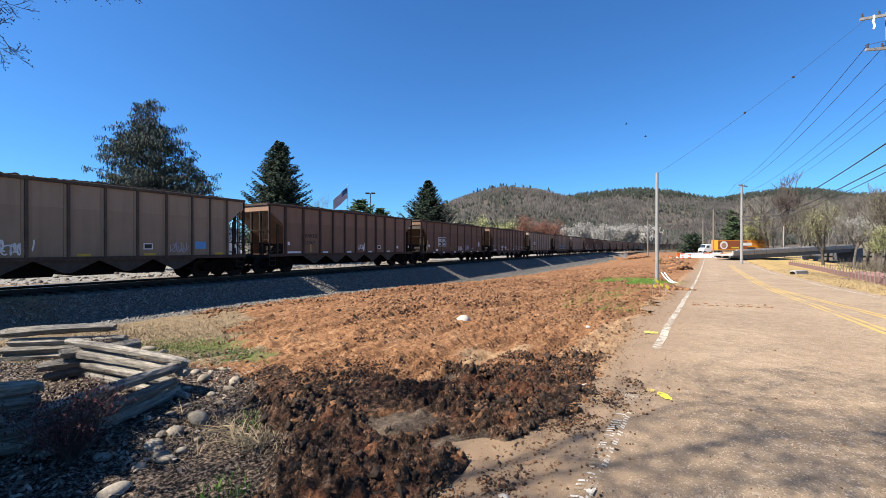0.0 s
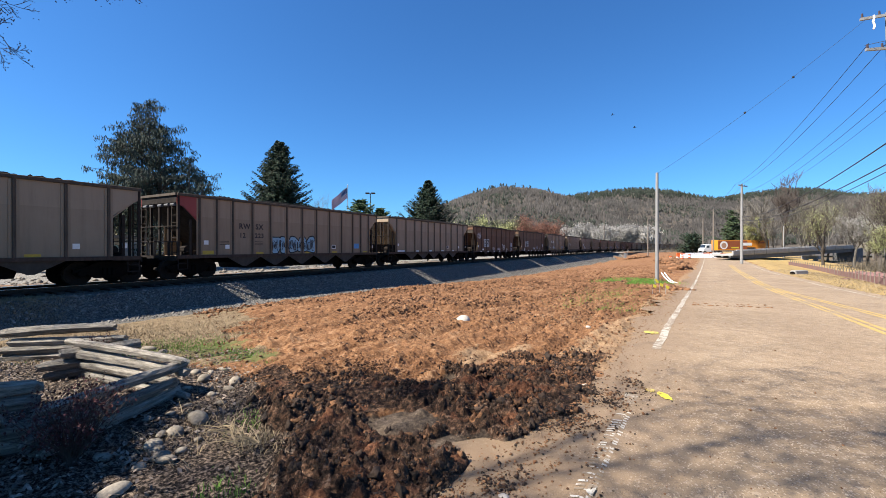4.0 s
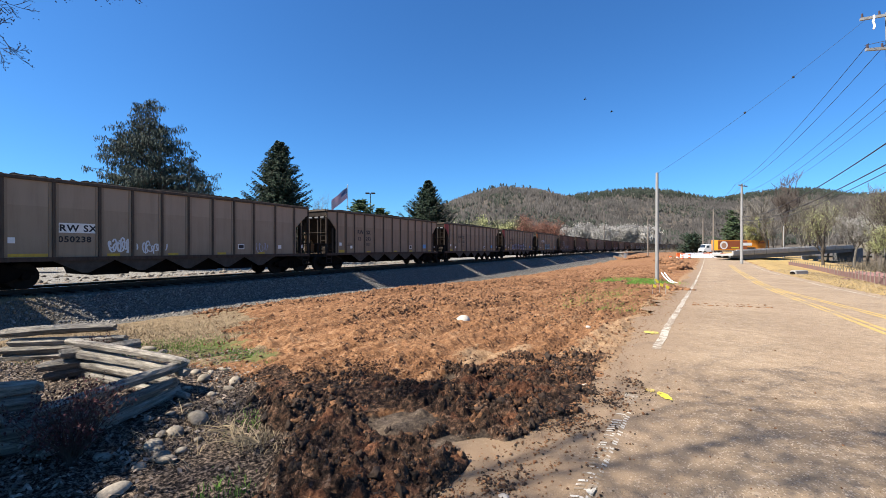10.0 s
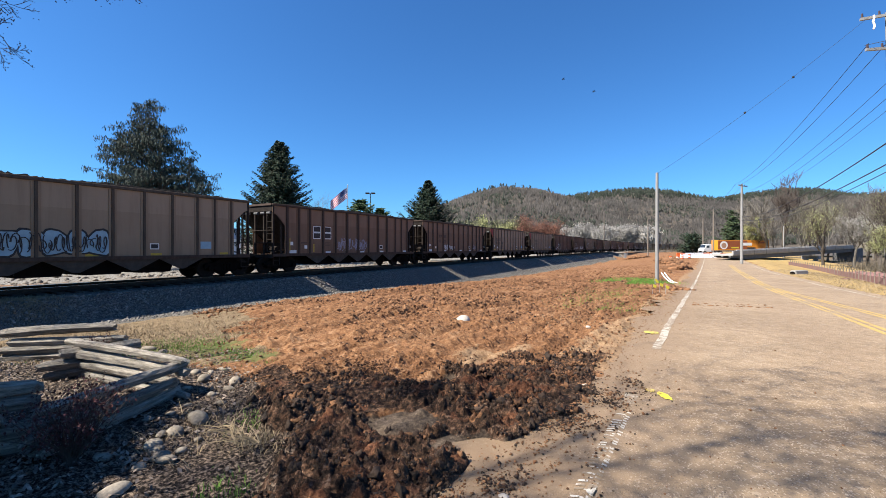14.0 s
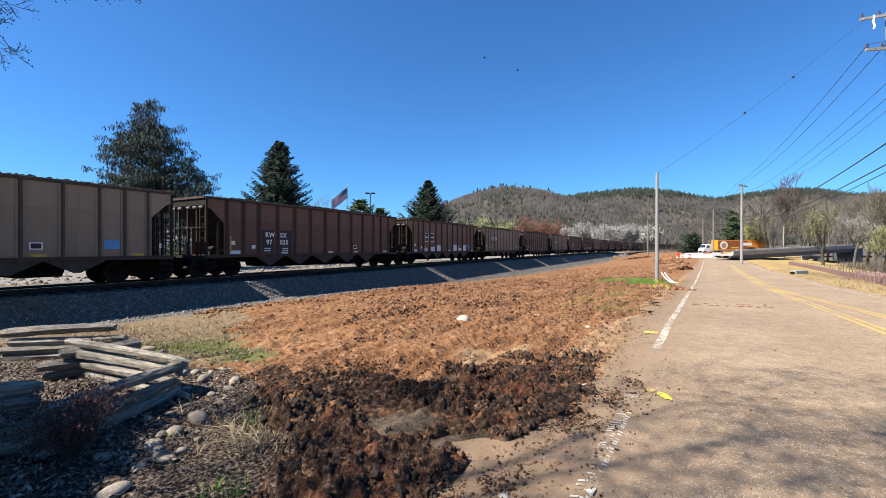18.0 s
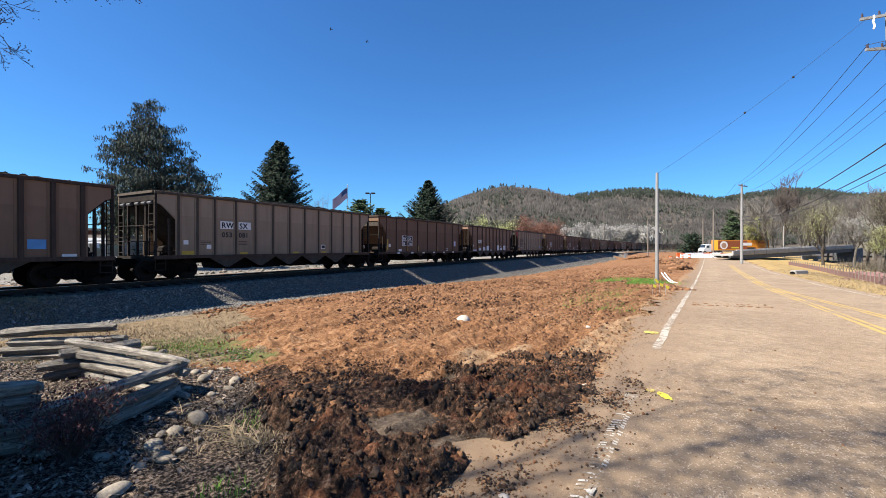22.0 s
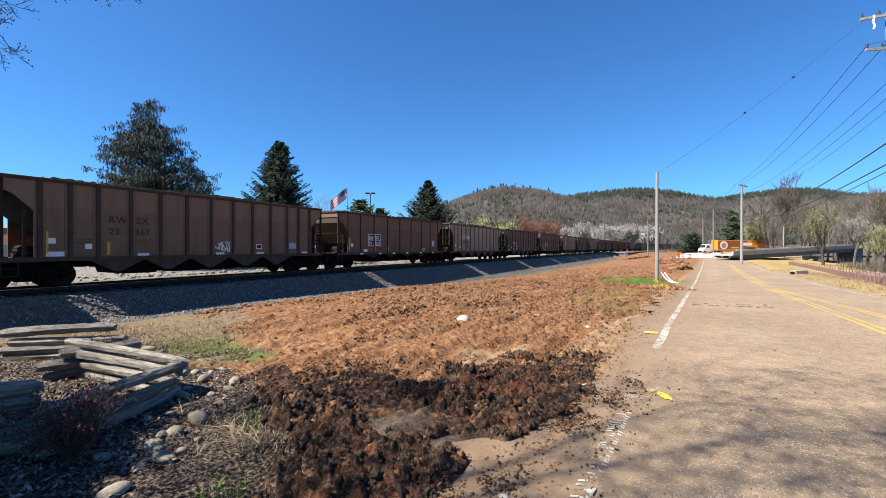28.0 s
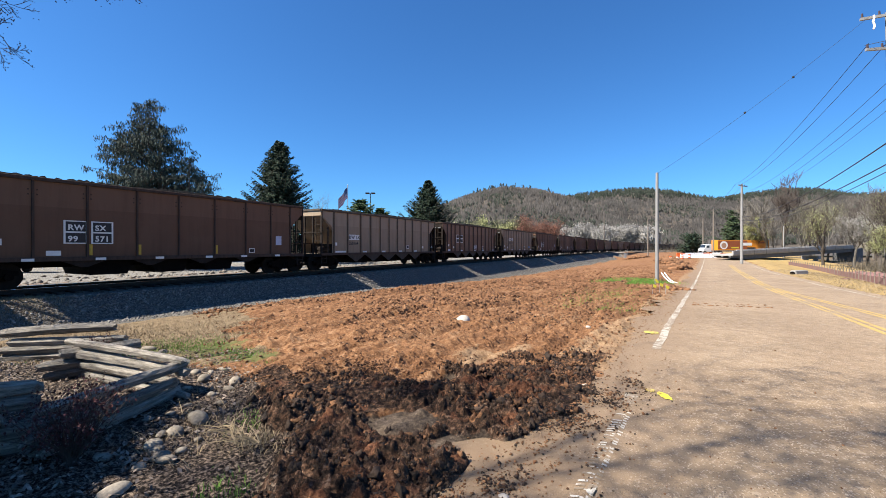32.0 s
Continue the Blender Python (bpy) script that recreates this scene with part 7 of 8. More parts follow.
# ---- beyond the tracks ----
def flagpole():
    p = new("flagpole")
    p.location = (-17.15, 75.0, -0.3)
    bm = bmesh.new()
    rod(bm, (0, 0, 0), (0, 0, 13.1), 0.08, 10, 0.05)
    part("shaft", bm, "galv", p)
    bm = bmesh.new()
    bmesh.ops.create_uvsphere(bm, u_segments=10, v_segments=6, radius=0.12, matrix=Matrix.Translation((0, 0, 13.2)))
    part("finial", bm, "galv", p)
    tagged(p, "tall slim metal flagpole behind the train", "flagpole")
    f = new("flag")
    L, H = 3.1, 1.9
    nu = 14

    def at(u, v):
        """u from the pole outward, v from the top down; it hangs with folds."""
        return Vector((-L * u * 0.94, 0.16 * math.sin(u * 9.0) * u ** 0.5, -H * v - 2.5 * u ** 1.15 + 0.06 * math.sin(u * 7 + v * 2)))

    for s in range(13):
        bands = [("stripe", "flag_red" if s % 2 == 0 else "flag_white", 0.42 if s < 7 else 0.0, 1.0)]
        for nm, mat, u0, u1 in bands:
            vs, fs = [], []
            for i in range(nu + 1):
                u = u0 + (u1 - u0) * i / nu
                vs += [at(u, s / 13), at(u, (s + 1) / 13)]
            for i in range(nu):
                fs.append((2 * i, 2 * i + 1, 2 * i + 3, 2 * i + 2))
            mesh_part(nm, vs, fs, mat, f)
    vs, fs = [], []
    for i in range(7):
        for j in range(5):
            vs.append(at(0.42 * i / 6, 7 / 13 * j / 4))
    for i in range(6):
        for j in range(4):
            b = i * 5 + j
            fs.append((b, b + 1, b + 6, b + 5))
    mesh_part("canton", vs, fs, "flag_blue", f, "dark blue canton with white stars")
    vs, fs = [], []
    for i in range(6):
        for j in range(5):
            c = at(0.42 * (i + 0.5) / 6, 7 / 13 * (j + 0.5) / 5) + Vector((0, -0.02, 0))
            b = len(vs)
            vs += [c + Vector((-0.05, 0, 0)), c + Vector((0, 0, -0.05)), c + Vector((0.05, 0, 0)), c + Vector((0, 0, 0.05))]
            fs.append((b, b + 1, b + 2, b + 3))
    mesh_part("star_field", vs, fs, "flag_white", f)
    return tagged(f, "red, white and blue striped flag blowing on a pole", "flag")


FLAG = flagpole()


def lot_lamp(x, y):
    p = new("parking_lamp")
    p.location = (x, y, -0.3)
    bm = bmesh.new()
    rod(bm, (0, 0, 0), (0, 0, 11.1), 0.09, 10, 0.06)
    part("mast", bm, "iron", p)
    for sx in (-1, 1):
        boxed("lamp_head", (sx * 0.15 if sx > 0 else -0.8, 0.8 if sx > 0 else -0.15, -0.25, 0.25, 11.0, 11.22), "iron", p, "dark box lamp head", bevel=0.04)
    tagged(p, "tall parking lot lamp with two box heads", "street lamp")


lot_lamp(-12.2, 70.0)


def brick_building():
    b = new("brick_building")
    b.location = (-46.0, 43.0, -0.35)
    boxed("wall", (-16, 4.6, 0, 9, 0, 4.05), "brick", b)
    boxed("roof", (-16.2, 4.8, -0.2, 9.2, 4.05, 4.30), "roof", b, "pale flat roof edge")
    for x in (-9, -4, 0.6):
        wn = boxed("window", (x, x + 1.5, -0.03, 0.06, 1.0, 2.3), "glass", b)
        boxed("window_sill", (x - 0.1, x + 1.6, -0.12, 0.0, 0.9, 1.0), "concrete", wn)
    boxed("door", (2.9, 3.9, -0.04, 0.05, 0, 2.1), "white", b, "white painted door")
    boxed("porch_wall", (4.6, 11.5, 1.6, 9, 0, 3.0), "concrete", b, "pale wall under the porch")
    boxed("porch_roof", (4.85, 11.9, -0.7, 9.1, 3.02, 3.34), "wood_pole", b, "brown porch roof")
    boxed("fascia", (4.85, 11.9, -0.78, -0.71, 2.45, 3.02), "white_plastic", b, "white porch fascia")
    for x in (5.0, 6.65, 8.3, 9.95, 11.6):
        boxed("porch_post", (x - 0.07, x + 0.07, -0.72, -0.58, 0, 2.45), "white_plastic", b)
    for x in (5.2, 6.9, 8.6, 10.2):
        wn = boxed("window", (x, x + 1.1, 1.55, 1.62, 0.7, 2.3), "glass", b)
        boxed("window_sill", (x - 0.08, x + 1.18, 1.48, 1.6, 0.6, 0.7), "white_plastic", wn)
    boxed("wall_unit", (0.2, 1.0, -0.5, 0.0, 0.3, 1.1), "galv", b, "grey air-conditioning unit")
    tagged(b, "low red-brick building with a white-posted porch", "building")


brick_building()


def white_building():
    b = new("white_building")
    b.location = (-45, 60.0, -0.35)
    boxed("wall", (0, 12, 0, 8, 0, 3.4), "white_plastic", b)
    bm = bmesh.new()
    prism(bm, [(-0.4, 3.4), (12.4, 3.4), (11.0, 5.2), (1.4, 5.2)], -0.4, 8.4)
    part("roof", bm, "roof", b)
    for x in (1.5, 4.5, 7.5, 10):
        boxed("window", (x, x + 1.2, -0.03, 0.05, 1.0, 2.2), "glass", b)
    tagged(b, "low white building beyond the parking lot", "building")


white_building()


def railing(x0, y0, n):
    f = new("railing")
    f.location = (x0, y0, -0.32)
    for i in range(n):
        bm = bmesh.new()
        rod(bm, (i * 1.3, 0, 0), (i * 1.3, 0, 1.15), 0.03, 6)
        part("post", bm, "white_plastic", f)
    for z in (0.6, 1.12):
        bm = bmesh.new()
        rod(bm, (0, 0, z), ((n - 1) * 1.3, 0, z), 0.028, 6)
        part("rail_bar", bm, "white_plastic", f)
    tagged(f, "white pipe railing at the parking lot edge", "railing")


railing(-36.5, 38.0, 8)


def parked_car(x, y, turn, paint, label, name="parked_car", tall=0.0):
    c = new(name)
    c.matrix_basis = pose(x, y, -0.32, 0, 0, turn)
    bm = bmesh.new()
    prism(bm, [(-2.2, 0.35), (2.2, 0.35), (2.25, 0.7), (1.3, 0.92 + tall * 0.3), (-1.9, 0.95 + tall * 0.3), (-2.25, 0.75)], -0.88, 0.88)
    bmesh.ops.bevel(bm, geom=bm.edges[:], offset=0.06, segments=2, affect="EDGES")
    part("body", bm, paint, c)
    bm = bmesh.new()
    prism(bm, [(-1.7, 0.93 + tall * 0.3), (0.95, 0.93 + tall * 0.3), (0.35, 1.42 + tall), (-1.2, 1.42 + tall)], -0.74, 0.74)
    part("cabin_glass", bm, "glass", c)
    boxed("roof_panel", (-1.15, 0.32, -0.72, 0.72, 1.40 + tall, 1.47 + tall), paint, c, bevel=0.03)
    for sx in (-1.38, 1.38):
        for sy in (-0.84, 0.84):
            bm = bmesh.new()
            rod(bm, (sx, sy - 0.1, 0.32), (sx, sy + 0.1, 0.32), 0.32, 16)
            wh = part("wheel", bm, "tyre", c)
            bm = bmesh.new()
            rod(bm, (sx, sy - 0.115, 0.32), (sx, sy + 0.115, 0.32), 0.18, 12)
            part("rim", bm, "galv", wh)
    tagged(c, label, "car")


parked_car(-39.6, 51.0, 80, "truck_white", "white parked van beyond the railway", tall=0.35)
parked_car(-36.4, 51.5, 75, "silver", "silver parked car beyond the railway")


def red_trailer():
    t_ = new("flatbed_trailer")
    t_.location = (-34.2, 33.2, -0.32)
    boxed("deck", (-3.2, 3.1, -1.0, 1.0, 0.72, 0.95), "red_paint", t_, bevel=0.02)
    boxed("side_board", (-3.2, 3.1, -1.04, -1.0, 0.70, 1.18), "red_paint", t_)
    for sx in (-0.7, 0.25):
        for sy in (-0.8, 0.8):
            bm = bmesh.new()
            rod(bm, (sx, sy - 0.12, 0.36), (sx, sy + 0.12, 0.36), 0.36, 16)
            part("wheel", bm, "tyre", t_)
    boxed("axle_beam", (-0.9, 0.45, -0.7, 0.7, 0.36, 0.72), "under", t_)
    tagged(t_, "red flatbed trailer parked behind the railway", "trailer")


red_trailer()


# ---- the road's end: bridge, truck, barriers ----
def bridge():
    b = new("concrete_bridge")
    p, q = Vector((55.8, 80.6, 0)), Vector((108.5, 110.0, 0))
    d = (q - p)
    L = d.length
    b.matrix_basis = Matrix.Translation((p.x, p.y, 0.0)) @ Matrix.Rotation(math.atan2(d.y, d.x), 4, "Z") @ Matrix.Rotation(radians(-1.3), 4, "Y")
    boxed("deck", (0, L, -0.2, 3.6, 0.10, 0.35), "concrete", b)
    for i in range(3):
        y = 0.3 + i * 1.4
        bm = bmesh.new()
        prism(bm, [(6.0, -0.75), (L - 0.6, -0.75), (L, -0.6), (L, 0.10), (0, 0.10), (0, -0.2)], y - 0.2, y + 0.2)
        part("girder", bm, "girder", b)
    for y in (-0.35, 3.3):
        boxed("parapet", (0.0 if y < 0 else 9.0, L, y, y + 0.3, 0.30, 1.05), "concrete", b, bevel=0.05)
    for i in range(12):
        x = 3 + i * (L - 6) / 11
        boxed("parapet_joint", (x - 0.03, x + 0.03, -0.36, -0.33, 0.1, 1.11), "girder", b)
    boxed("abutment", (L - 0.4, L + 4, -0.6, 4.2, -6.0, 0.1), "girder", b)
    for x in (L * 0.33, L * 0.66):
        pr = boxed("pier_cap", (x - 0.6, x + 0.6, 0, 3.5, -2.0, -1.15), "concrete", b)
        for y in (0.9, 2.8):
            bm = bmesh.new()
            rod(bm, (x, y, -6.5), (x, y, -2.0), 0.5, 14)
            part("pier_column", bm, "concrete", pr)
    tagged(b, "grey concrete beam bridge over a creek", "bridge")


bridge()


def semi_truck():
    t_ = new("semi_truck")
    t_.matrix_basis = pose(74.5, 119.0, -0.2, 0, 0, 4)
    tr = boxed("trailer_box", (3.2, 18.6, -1.28, 1.28, 1.15, 4.05), "trailer_orange", t_, "orange printed trailer box", bevel=0.04)
    # printed artwork as plain shapes
    boxed("print_panel", (3.3, 12.0, -1.295, -1.288, 1.5, 3.9), "trailer_red", tr)
    bm = bmesh.new()
    bmesh.ops.create_cone(bm, segments=24, radius1=1.15, radius2=1.15, depth=0.01, cap_ends=True, matrix=Matrix.Translation((5.0, -1.305, 2.6)) @ Matrix.Rotation(math.pi / 2, 4, "X"))
    part("print_disc", bm, "white_plastic", tr)
    bm = bmesh.new()
    bmesh.ops.create_cone(bm, segments=20, radius1=0.75, radius2=0.75, depth=0.01, cap_ends=True, matrix=Matrix.Translation((5.0, -1.315, 2.5)) @ Matrix.Rotation(math.pi / 2, 4, "X"))
    part("print_disc", bm, "tan_skin", tr)
    for x0, x1, z0, z1, mt in ((10.0, 13.4, 2.5, 3.3, "white_plastic"), (12.0, 14.5, 1.5, 2.0, "black"), (15.6, 18.0, 3.1, 3.5, "trailer_red"), (7.2, 9.5, 1.7, 2.1, "sprayed_yellow")):
        boxed("print_bar", (x0, x1, -1.31, -1.30, z0, z1), mt, tr)
    boxed("chassis", (-1.2, 5.0, -0.5, 0.5, 0.65, 1.0), "under", t_)
    bm = bmesh.new()
    prism(bm, [(-0.9, 0.7), (-0.9, 1.6), (-0.45, 1.8), (-0.15, 2.75), (1.5, 2.95), (1.5, 0.7)], -1.15, 1.15)
    bmesh.ops.bevel(bm, geom=bm.edges[:], offset=0.08, segments=2, affect="EDGES")
    cab = part("cab", bm, "truck_white", t_)
    boxed("side_window", (-0.05, 0.8, -1.165, -1.15, 1.85, 2.5), "glass", cab)
    bm = bmesh.new()
    prism(bm, [(-0.44, 1.9), (-0.19, 2.68), (-0.22, 2.7), (-0.48, 1.93)], -1.0, 1.0)
    part("windscreen", bm, "glass", cab)
    boxed("bumper", (-1.05, -0.86, -1.15, 1.15, 0.5, 0.85), "galv", cab)
    for x in (-0.5, 3.0, 4.2, 15.6, 16.9):
        for y in (-1.05, 1.05):
            bm = bmesh.new()
            rod(bm, (x, y - 0.14, 0.5), (x, y + 0.14, 0.5), 0.5, 18)
            wh = part("wheel", bm, "tyre", t_)
            bm = bmesh.new()
            rod(bm, (x, y - 0.155, 0.5), (x, y + 0.155, 0.5), 0.26, 12)
            part("rim", bm, "galv", wh)
    tagged(t_, "white semi truck with an orange printed trailer", "truck")


semi_truck()


def barrier(x, y, turn, material, label):
    b = new("jersey_barrier")
    b.matrix_basis = pose(x, y, float(road_z(x * RX + y * RY)), 0, 0, turn)
    bm = bmesh.new()
    prism(bm, [(-0.3, 0), (0.3, 0), (0.3, 0.1), (0.12, 0.35), (0.09, 0.95), (-0.09, 0.95), (-0.12, 0.35), (-0.3, 0.1)], -1.0, 1.0, Matrix.Rotation(math.pi / 2, 4, "Z"))
    part("block", bm, material, b)
    for s in (-0.6, 0.6):
        boxed("foot_slot", (s - 0.2, s + 0.2, -0.31, 0.31, -0.0, 0.07), "under", b)
    tagged(b, label, "barrier", "barriers closing the road")


for i in range(5):
    barrier(54.0 + i * 2.15, 93.0 - i * 0.1, 0, "orange_plastic" if i == 4 else "white_plastic", "white plastic barrier closing the road" if i != 4 else "orange plastic barrier closing the road")
for i in range(5):
    barrier(56.5 + i * 2.15, 99.0, 2, "white_plastic" if i % 3 else "orange_plastic", "plastic barrier in a second row closing the road")


def drum(x, y):
    z = land1(x, y)
    d = new("traffic_drum")
    d.location = (x, y, max(z, float(road_z(x * RX + y * RY))))
    for i, (z0, z1, r, mt) in enumerate(((0, 0.1, 0.36, "tyre"), (0.1, 0.35, 0.29, "orange_plastic"), (0.35, 0.5, 0.28, "white_plastic"), (0.5, 0.65, 0.27, "orange_plastic"), (0.65, 0.8, 0.26, "white_plastic"), (0.8, 1.0, 0.24, "orange_plastic"))):
        bm = bmesh.new()
        rod(bm, (0, 0, z0), (0, 0, z1), r, 14, r * 0.96)
        part(("base", "band", "band", "band", "band", "top")[i], bm, mt, d)
    tagged(d, "orange and white striped traffic drum", "traffic drum", "drums along the closed road")


for x, y in ((41.5, 76.0), (45.0, 80.0), (50.5, 88.0), (53.5, 90.5)):
    drum(x, y)

# red clay heaps on the shoulder
for i, (x, y, w_, h_) in enumerate(((27.5, 49, 1.0, 0.35), (36.0, 66, 1.4, 0.5), (42, 78, 1.8, 0.6), (50, 108, 2.4, 0.6))):
    scatter("clay_heap", "heap of red clay along the closed road", "soil heap", "clod",
            lambda r, x=x, y=y, w_=w_, h_=h_: (lambda u, v: (x + u * w_, y + v * w_, r.choice((0.7, 1, 1.4)), h_ * max(0, 1 - 0.7 * (u * u + v * v))))(r.gauss(0, 0.5), r.gauss(0, 0.5)),
            260, 300 + i, 0.28, 0.7)


def silt_fence():
    f = new("silt_fence")
    pts = []
    for i in range(36):
        u = i / 35
        x, y = 29.5 + 30 * u + 1.5 * math.sin(u * 3), 27.5 + 44.5 * u
        pts.append((x, y, land1(x, y)))
    for i, (p, q) in enumerate(zip(pts, pts[1:])):
        vs = [(p[0], p[1], p[2] - 0.05), (q[0], q[1], q[2] - 0.05), (q[0], q[1], q[2] + 0.62), ((p[0] + q[0]) / 2, (p[1] + q[1]) / 2, (p[2] + q[2]) / 2 + 0.50), (p[0], p[1], p[2] + 0.62)]
        vs += [(a + 0.02, b - 0.02, c) for a, b, c in vs]
        mesh_part("fabric_panel", vs, [(0, 1, 2, 3, 4), (9, 8, 7, 6, 5), (4, 3, 8, 9), (3, 2, 7, 8)], "silt", f)
        bm = bmesh.new()
        box(bm, p[0] - 0.03, p[0] + 0.03, p[1] - 0.03, p[1] + 0.03, p[2] - 0.1, p[2] + 0.85)
        part("stake", bm, "wood_pole", f)
    tagged(f, "sagging reddish silt fence on wooden stakes", "silt fence")


silt_fence()
scatter("clay_slope", "bare red-brown clay below the straw verge", "soil", "silt",
        lambda r: (lambda u, v: (31.5 + 20.5 * u + v * 2.2, 27.0 + 25.5 * u - v * 1.6, r.choice((0.5, 1, 1.5)), 0.0))(r.random(), r.gauss(0.8, 0.6)), 1400, 333, 0.22, 0.35)
pc = new("pipe_end")
pc.matrix_basis = pose(33.6, 39.3, land1(33.6, 39.3), 0, 0, 20)
bm = bmesh.new()
box(bm, -0.9, 0.9, -0.25, 0.25, -0.1, 0.34)
bmesh.ops.bevel(bm, geom=bm.edges[:], offset=0.05, segments=2, affect="EDGES")
part("slab", bm, "concrete", pc)
bm = bmesh.new()
rod(bm, (-1.05, 0, 0.08), (-0.85, 0, 0.08), 0.18, 14)
part("pipe_mouth", bm, "under", pc)
tagged(pc, "pale concrete culvert end on the verge", "culvert")


# ---- railway signal gear ----
def signal_case(x, y, s):
    b = new("signal_cabinet")
    b.location = (x, y, land1(x, y) + 0.1)
    boxed("case", (-0.45 * s, 0.45 * s, -0.35, 0.35, 0.2, 2.0 * s), "galv", b, bevel=0.04)
    boxed("plinth", (-0.5 * s, 0.5 * s, -0.4, 0.4, -0.4, 0.2), "concrete", b)
    bm = bmesh.new()
    rod(bm, (0.9, 0, -0.3), (0.9, 0, 4.2), 0.07, 8)
    mast = part("signal_mast", bm, "galv", b)
    boxed("signal_head", (0.7, 1.1, -0.12, 0.12, 3.2, 4.1), "under", mast)
    tagged(b, "silver railway signal cabinet with a mast", "signal cabinet")


x, y, h = track(160, -7.5)
signal_case(x, y, 0.8)


# ---- split-rail fence and foreground ----
def split_rail(parent, p, q, r, seed):
    """A rail riven from a log: straight wedge with sharp arrises and splintered ends."""
    rnd = random.Random(seed)
    p, q = Vector(p), Vector(q)
    d = q - p
    length = d.length
    ax = d.normalized()
    sd = ax.cross(Vector((0, 0, 1))).normalized()
    uu = sd.cross(ax)
    m = Matrix((ax, sd, uu)).transposed().to_4x4()
    m.translation = p
    n = 10
    flip = rnd.choice((-1, 1))
    prof = [(-1.05, 0.30), (-0.35, 0.85), (0.55, 0.78), (1.05, 0.15), (0.75, -0.75), (-0.2, -0.95), (-0.85, -0.55)]
    prof = [(flip * a * rnd.uniform(0.8, 1.15), b * rnd.uniform(0.8, 1.15)) for a, b in prof]
    bend = (rnd.uniform(-0.02, 0.02), rnd.uniform(-0.018, 0.018))
    bm = bmesh.new()
    rings = []
    for i in range(n + 1):
        u = i / n
        k = r * (1.12 - 0.22 * u + rnd.uniform(-0.05, 0.05)) * (0.82 if i in (0, n) else 1)
        bow = math.sin(u * math.pi)
        ang = flip * 0.22 * (u - 0.5)
        ring = []
        for a, b in prof:
            y, z = a * math.cos(ang) - b * math.sin(ang), a * math.sin(ang) + b * math.cos(ang)
            ring.append(bm.verts.new((u * length + (rnd.uniform(-0.05, 0.03) if i in (0, n) else 0), y * k * rnd.uniform(0.93, 1.07) + bend[0] * bow, z * k * rnd.uniform(0.94, 1.06) + bend[1] * bow)))
        rings.append(ring)
    w_ = len(prof)
    for i in range(n):
        for j in range(w_):
            bm.faces.new((rings[i][j], rings[i][(j + 1) % w_], rings[i + 1][(j + 1) % w_], rings[i + 1][j]))
    bm.faces.new(rings[0][::-1])
    bm.faces.new(rings[-1])
    bmesh.ops.recalc_face_normals(bm, faces=bm.faces[:])
    me = bpy.data.meshes.new("rail")
    bm.to_mesh(me)
    bm.free()
    me.materials.append(M["weathered"])
    ob = new("rail", me)
    ob.parent = parent
    ob.matrix_basis = m
    return ob


def rail_fence():
    def panel(p, q, zs, seed, label, r=0.07):
        f = new("split_rail_fence")
        rnd = random.Random(seed)
        for i, (z0, z1) in enumerate(zs):
            o = rnd.uniform(-0.12, 0.12)
            d = (Vector((*q, 0)) - Vector((*p, 0))).normalized()
            nrm = Vector((-d.y, d.x, 0)) * rnd.uniform(-0.05, 0.05)
            a = Vector((*p, 0)) + d * (o - 0.12) + nrm
            b = Vector((*q, 0)) + d * (o + 0.12) - nrm
            split_rail(f, (a.x, a.y, land1(a.x, a.y) + z0), (b.x, b.y, land1(b.x, b.y) + z1), r * rnd.uniform(0.85, 1.15), seed * 10 + i)
        tagged(f, label, "fence", "panels of the zigzag fence")

    panel((-6.72, 6.55), (-5.15, 6.6), [(0.06, 0.06), (0.19, 0.17), (0.31, 0.30), (0.45, 0.48)], 1, "weathered grey split-rail fence panel, low stack", 0.078)
    panel((-4.95, 5.55), (-2.98, 4.68), [(0.05, 0.04), (0.17, 0.15), (0.30, 0.26), (0.45, 0.40)], 2, "weathered grey split-rail fence panel with gaps", 0.056)
    panel((-4.5, 5.75), (-4.9, 5.35), [(0.06, 0.06), (0.19, 0.19), (0.33, 0.33)], 5, "short broken end of a split-rail fence", 0.068)
    panel((-3.02, 4.52), (-3.14, 3.25), [(0.05, 0.05), (0.18, 0.19), (0.33, 0.36)], 3, "weathered split-rail fence panel in tree shade", 0.066)
    panel((-3.5, 3.3), (-5.2, 2.6), [(0.06, 0.06), (0.18, 0.17), (0.30, 0.28), (0.42, 0.40), (0.53, 0.50)], 4, "split-rail fence panel in deep shade", 0.075)
    panel((-3.35, 3.55), (-4.35, 2.95), [(0.05, 0.06), (0.17, 0.20)], 6, "loose split rails leaning on the fence corner", 0.06)


rail_fence()


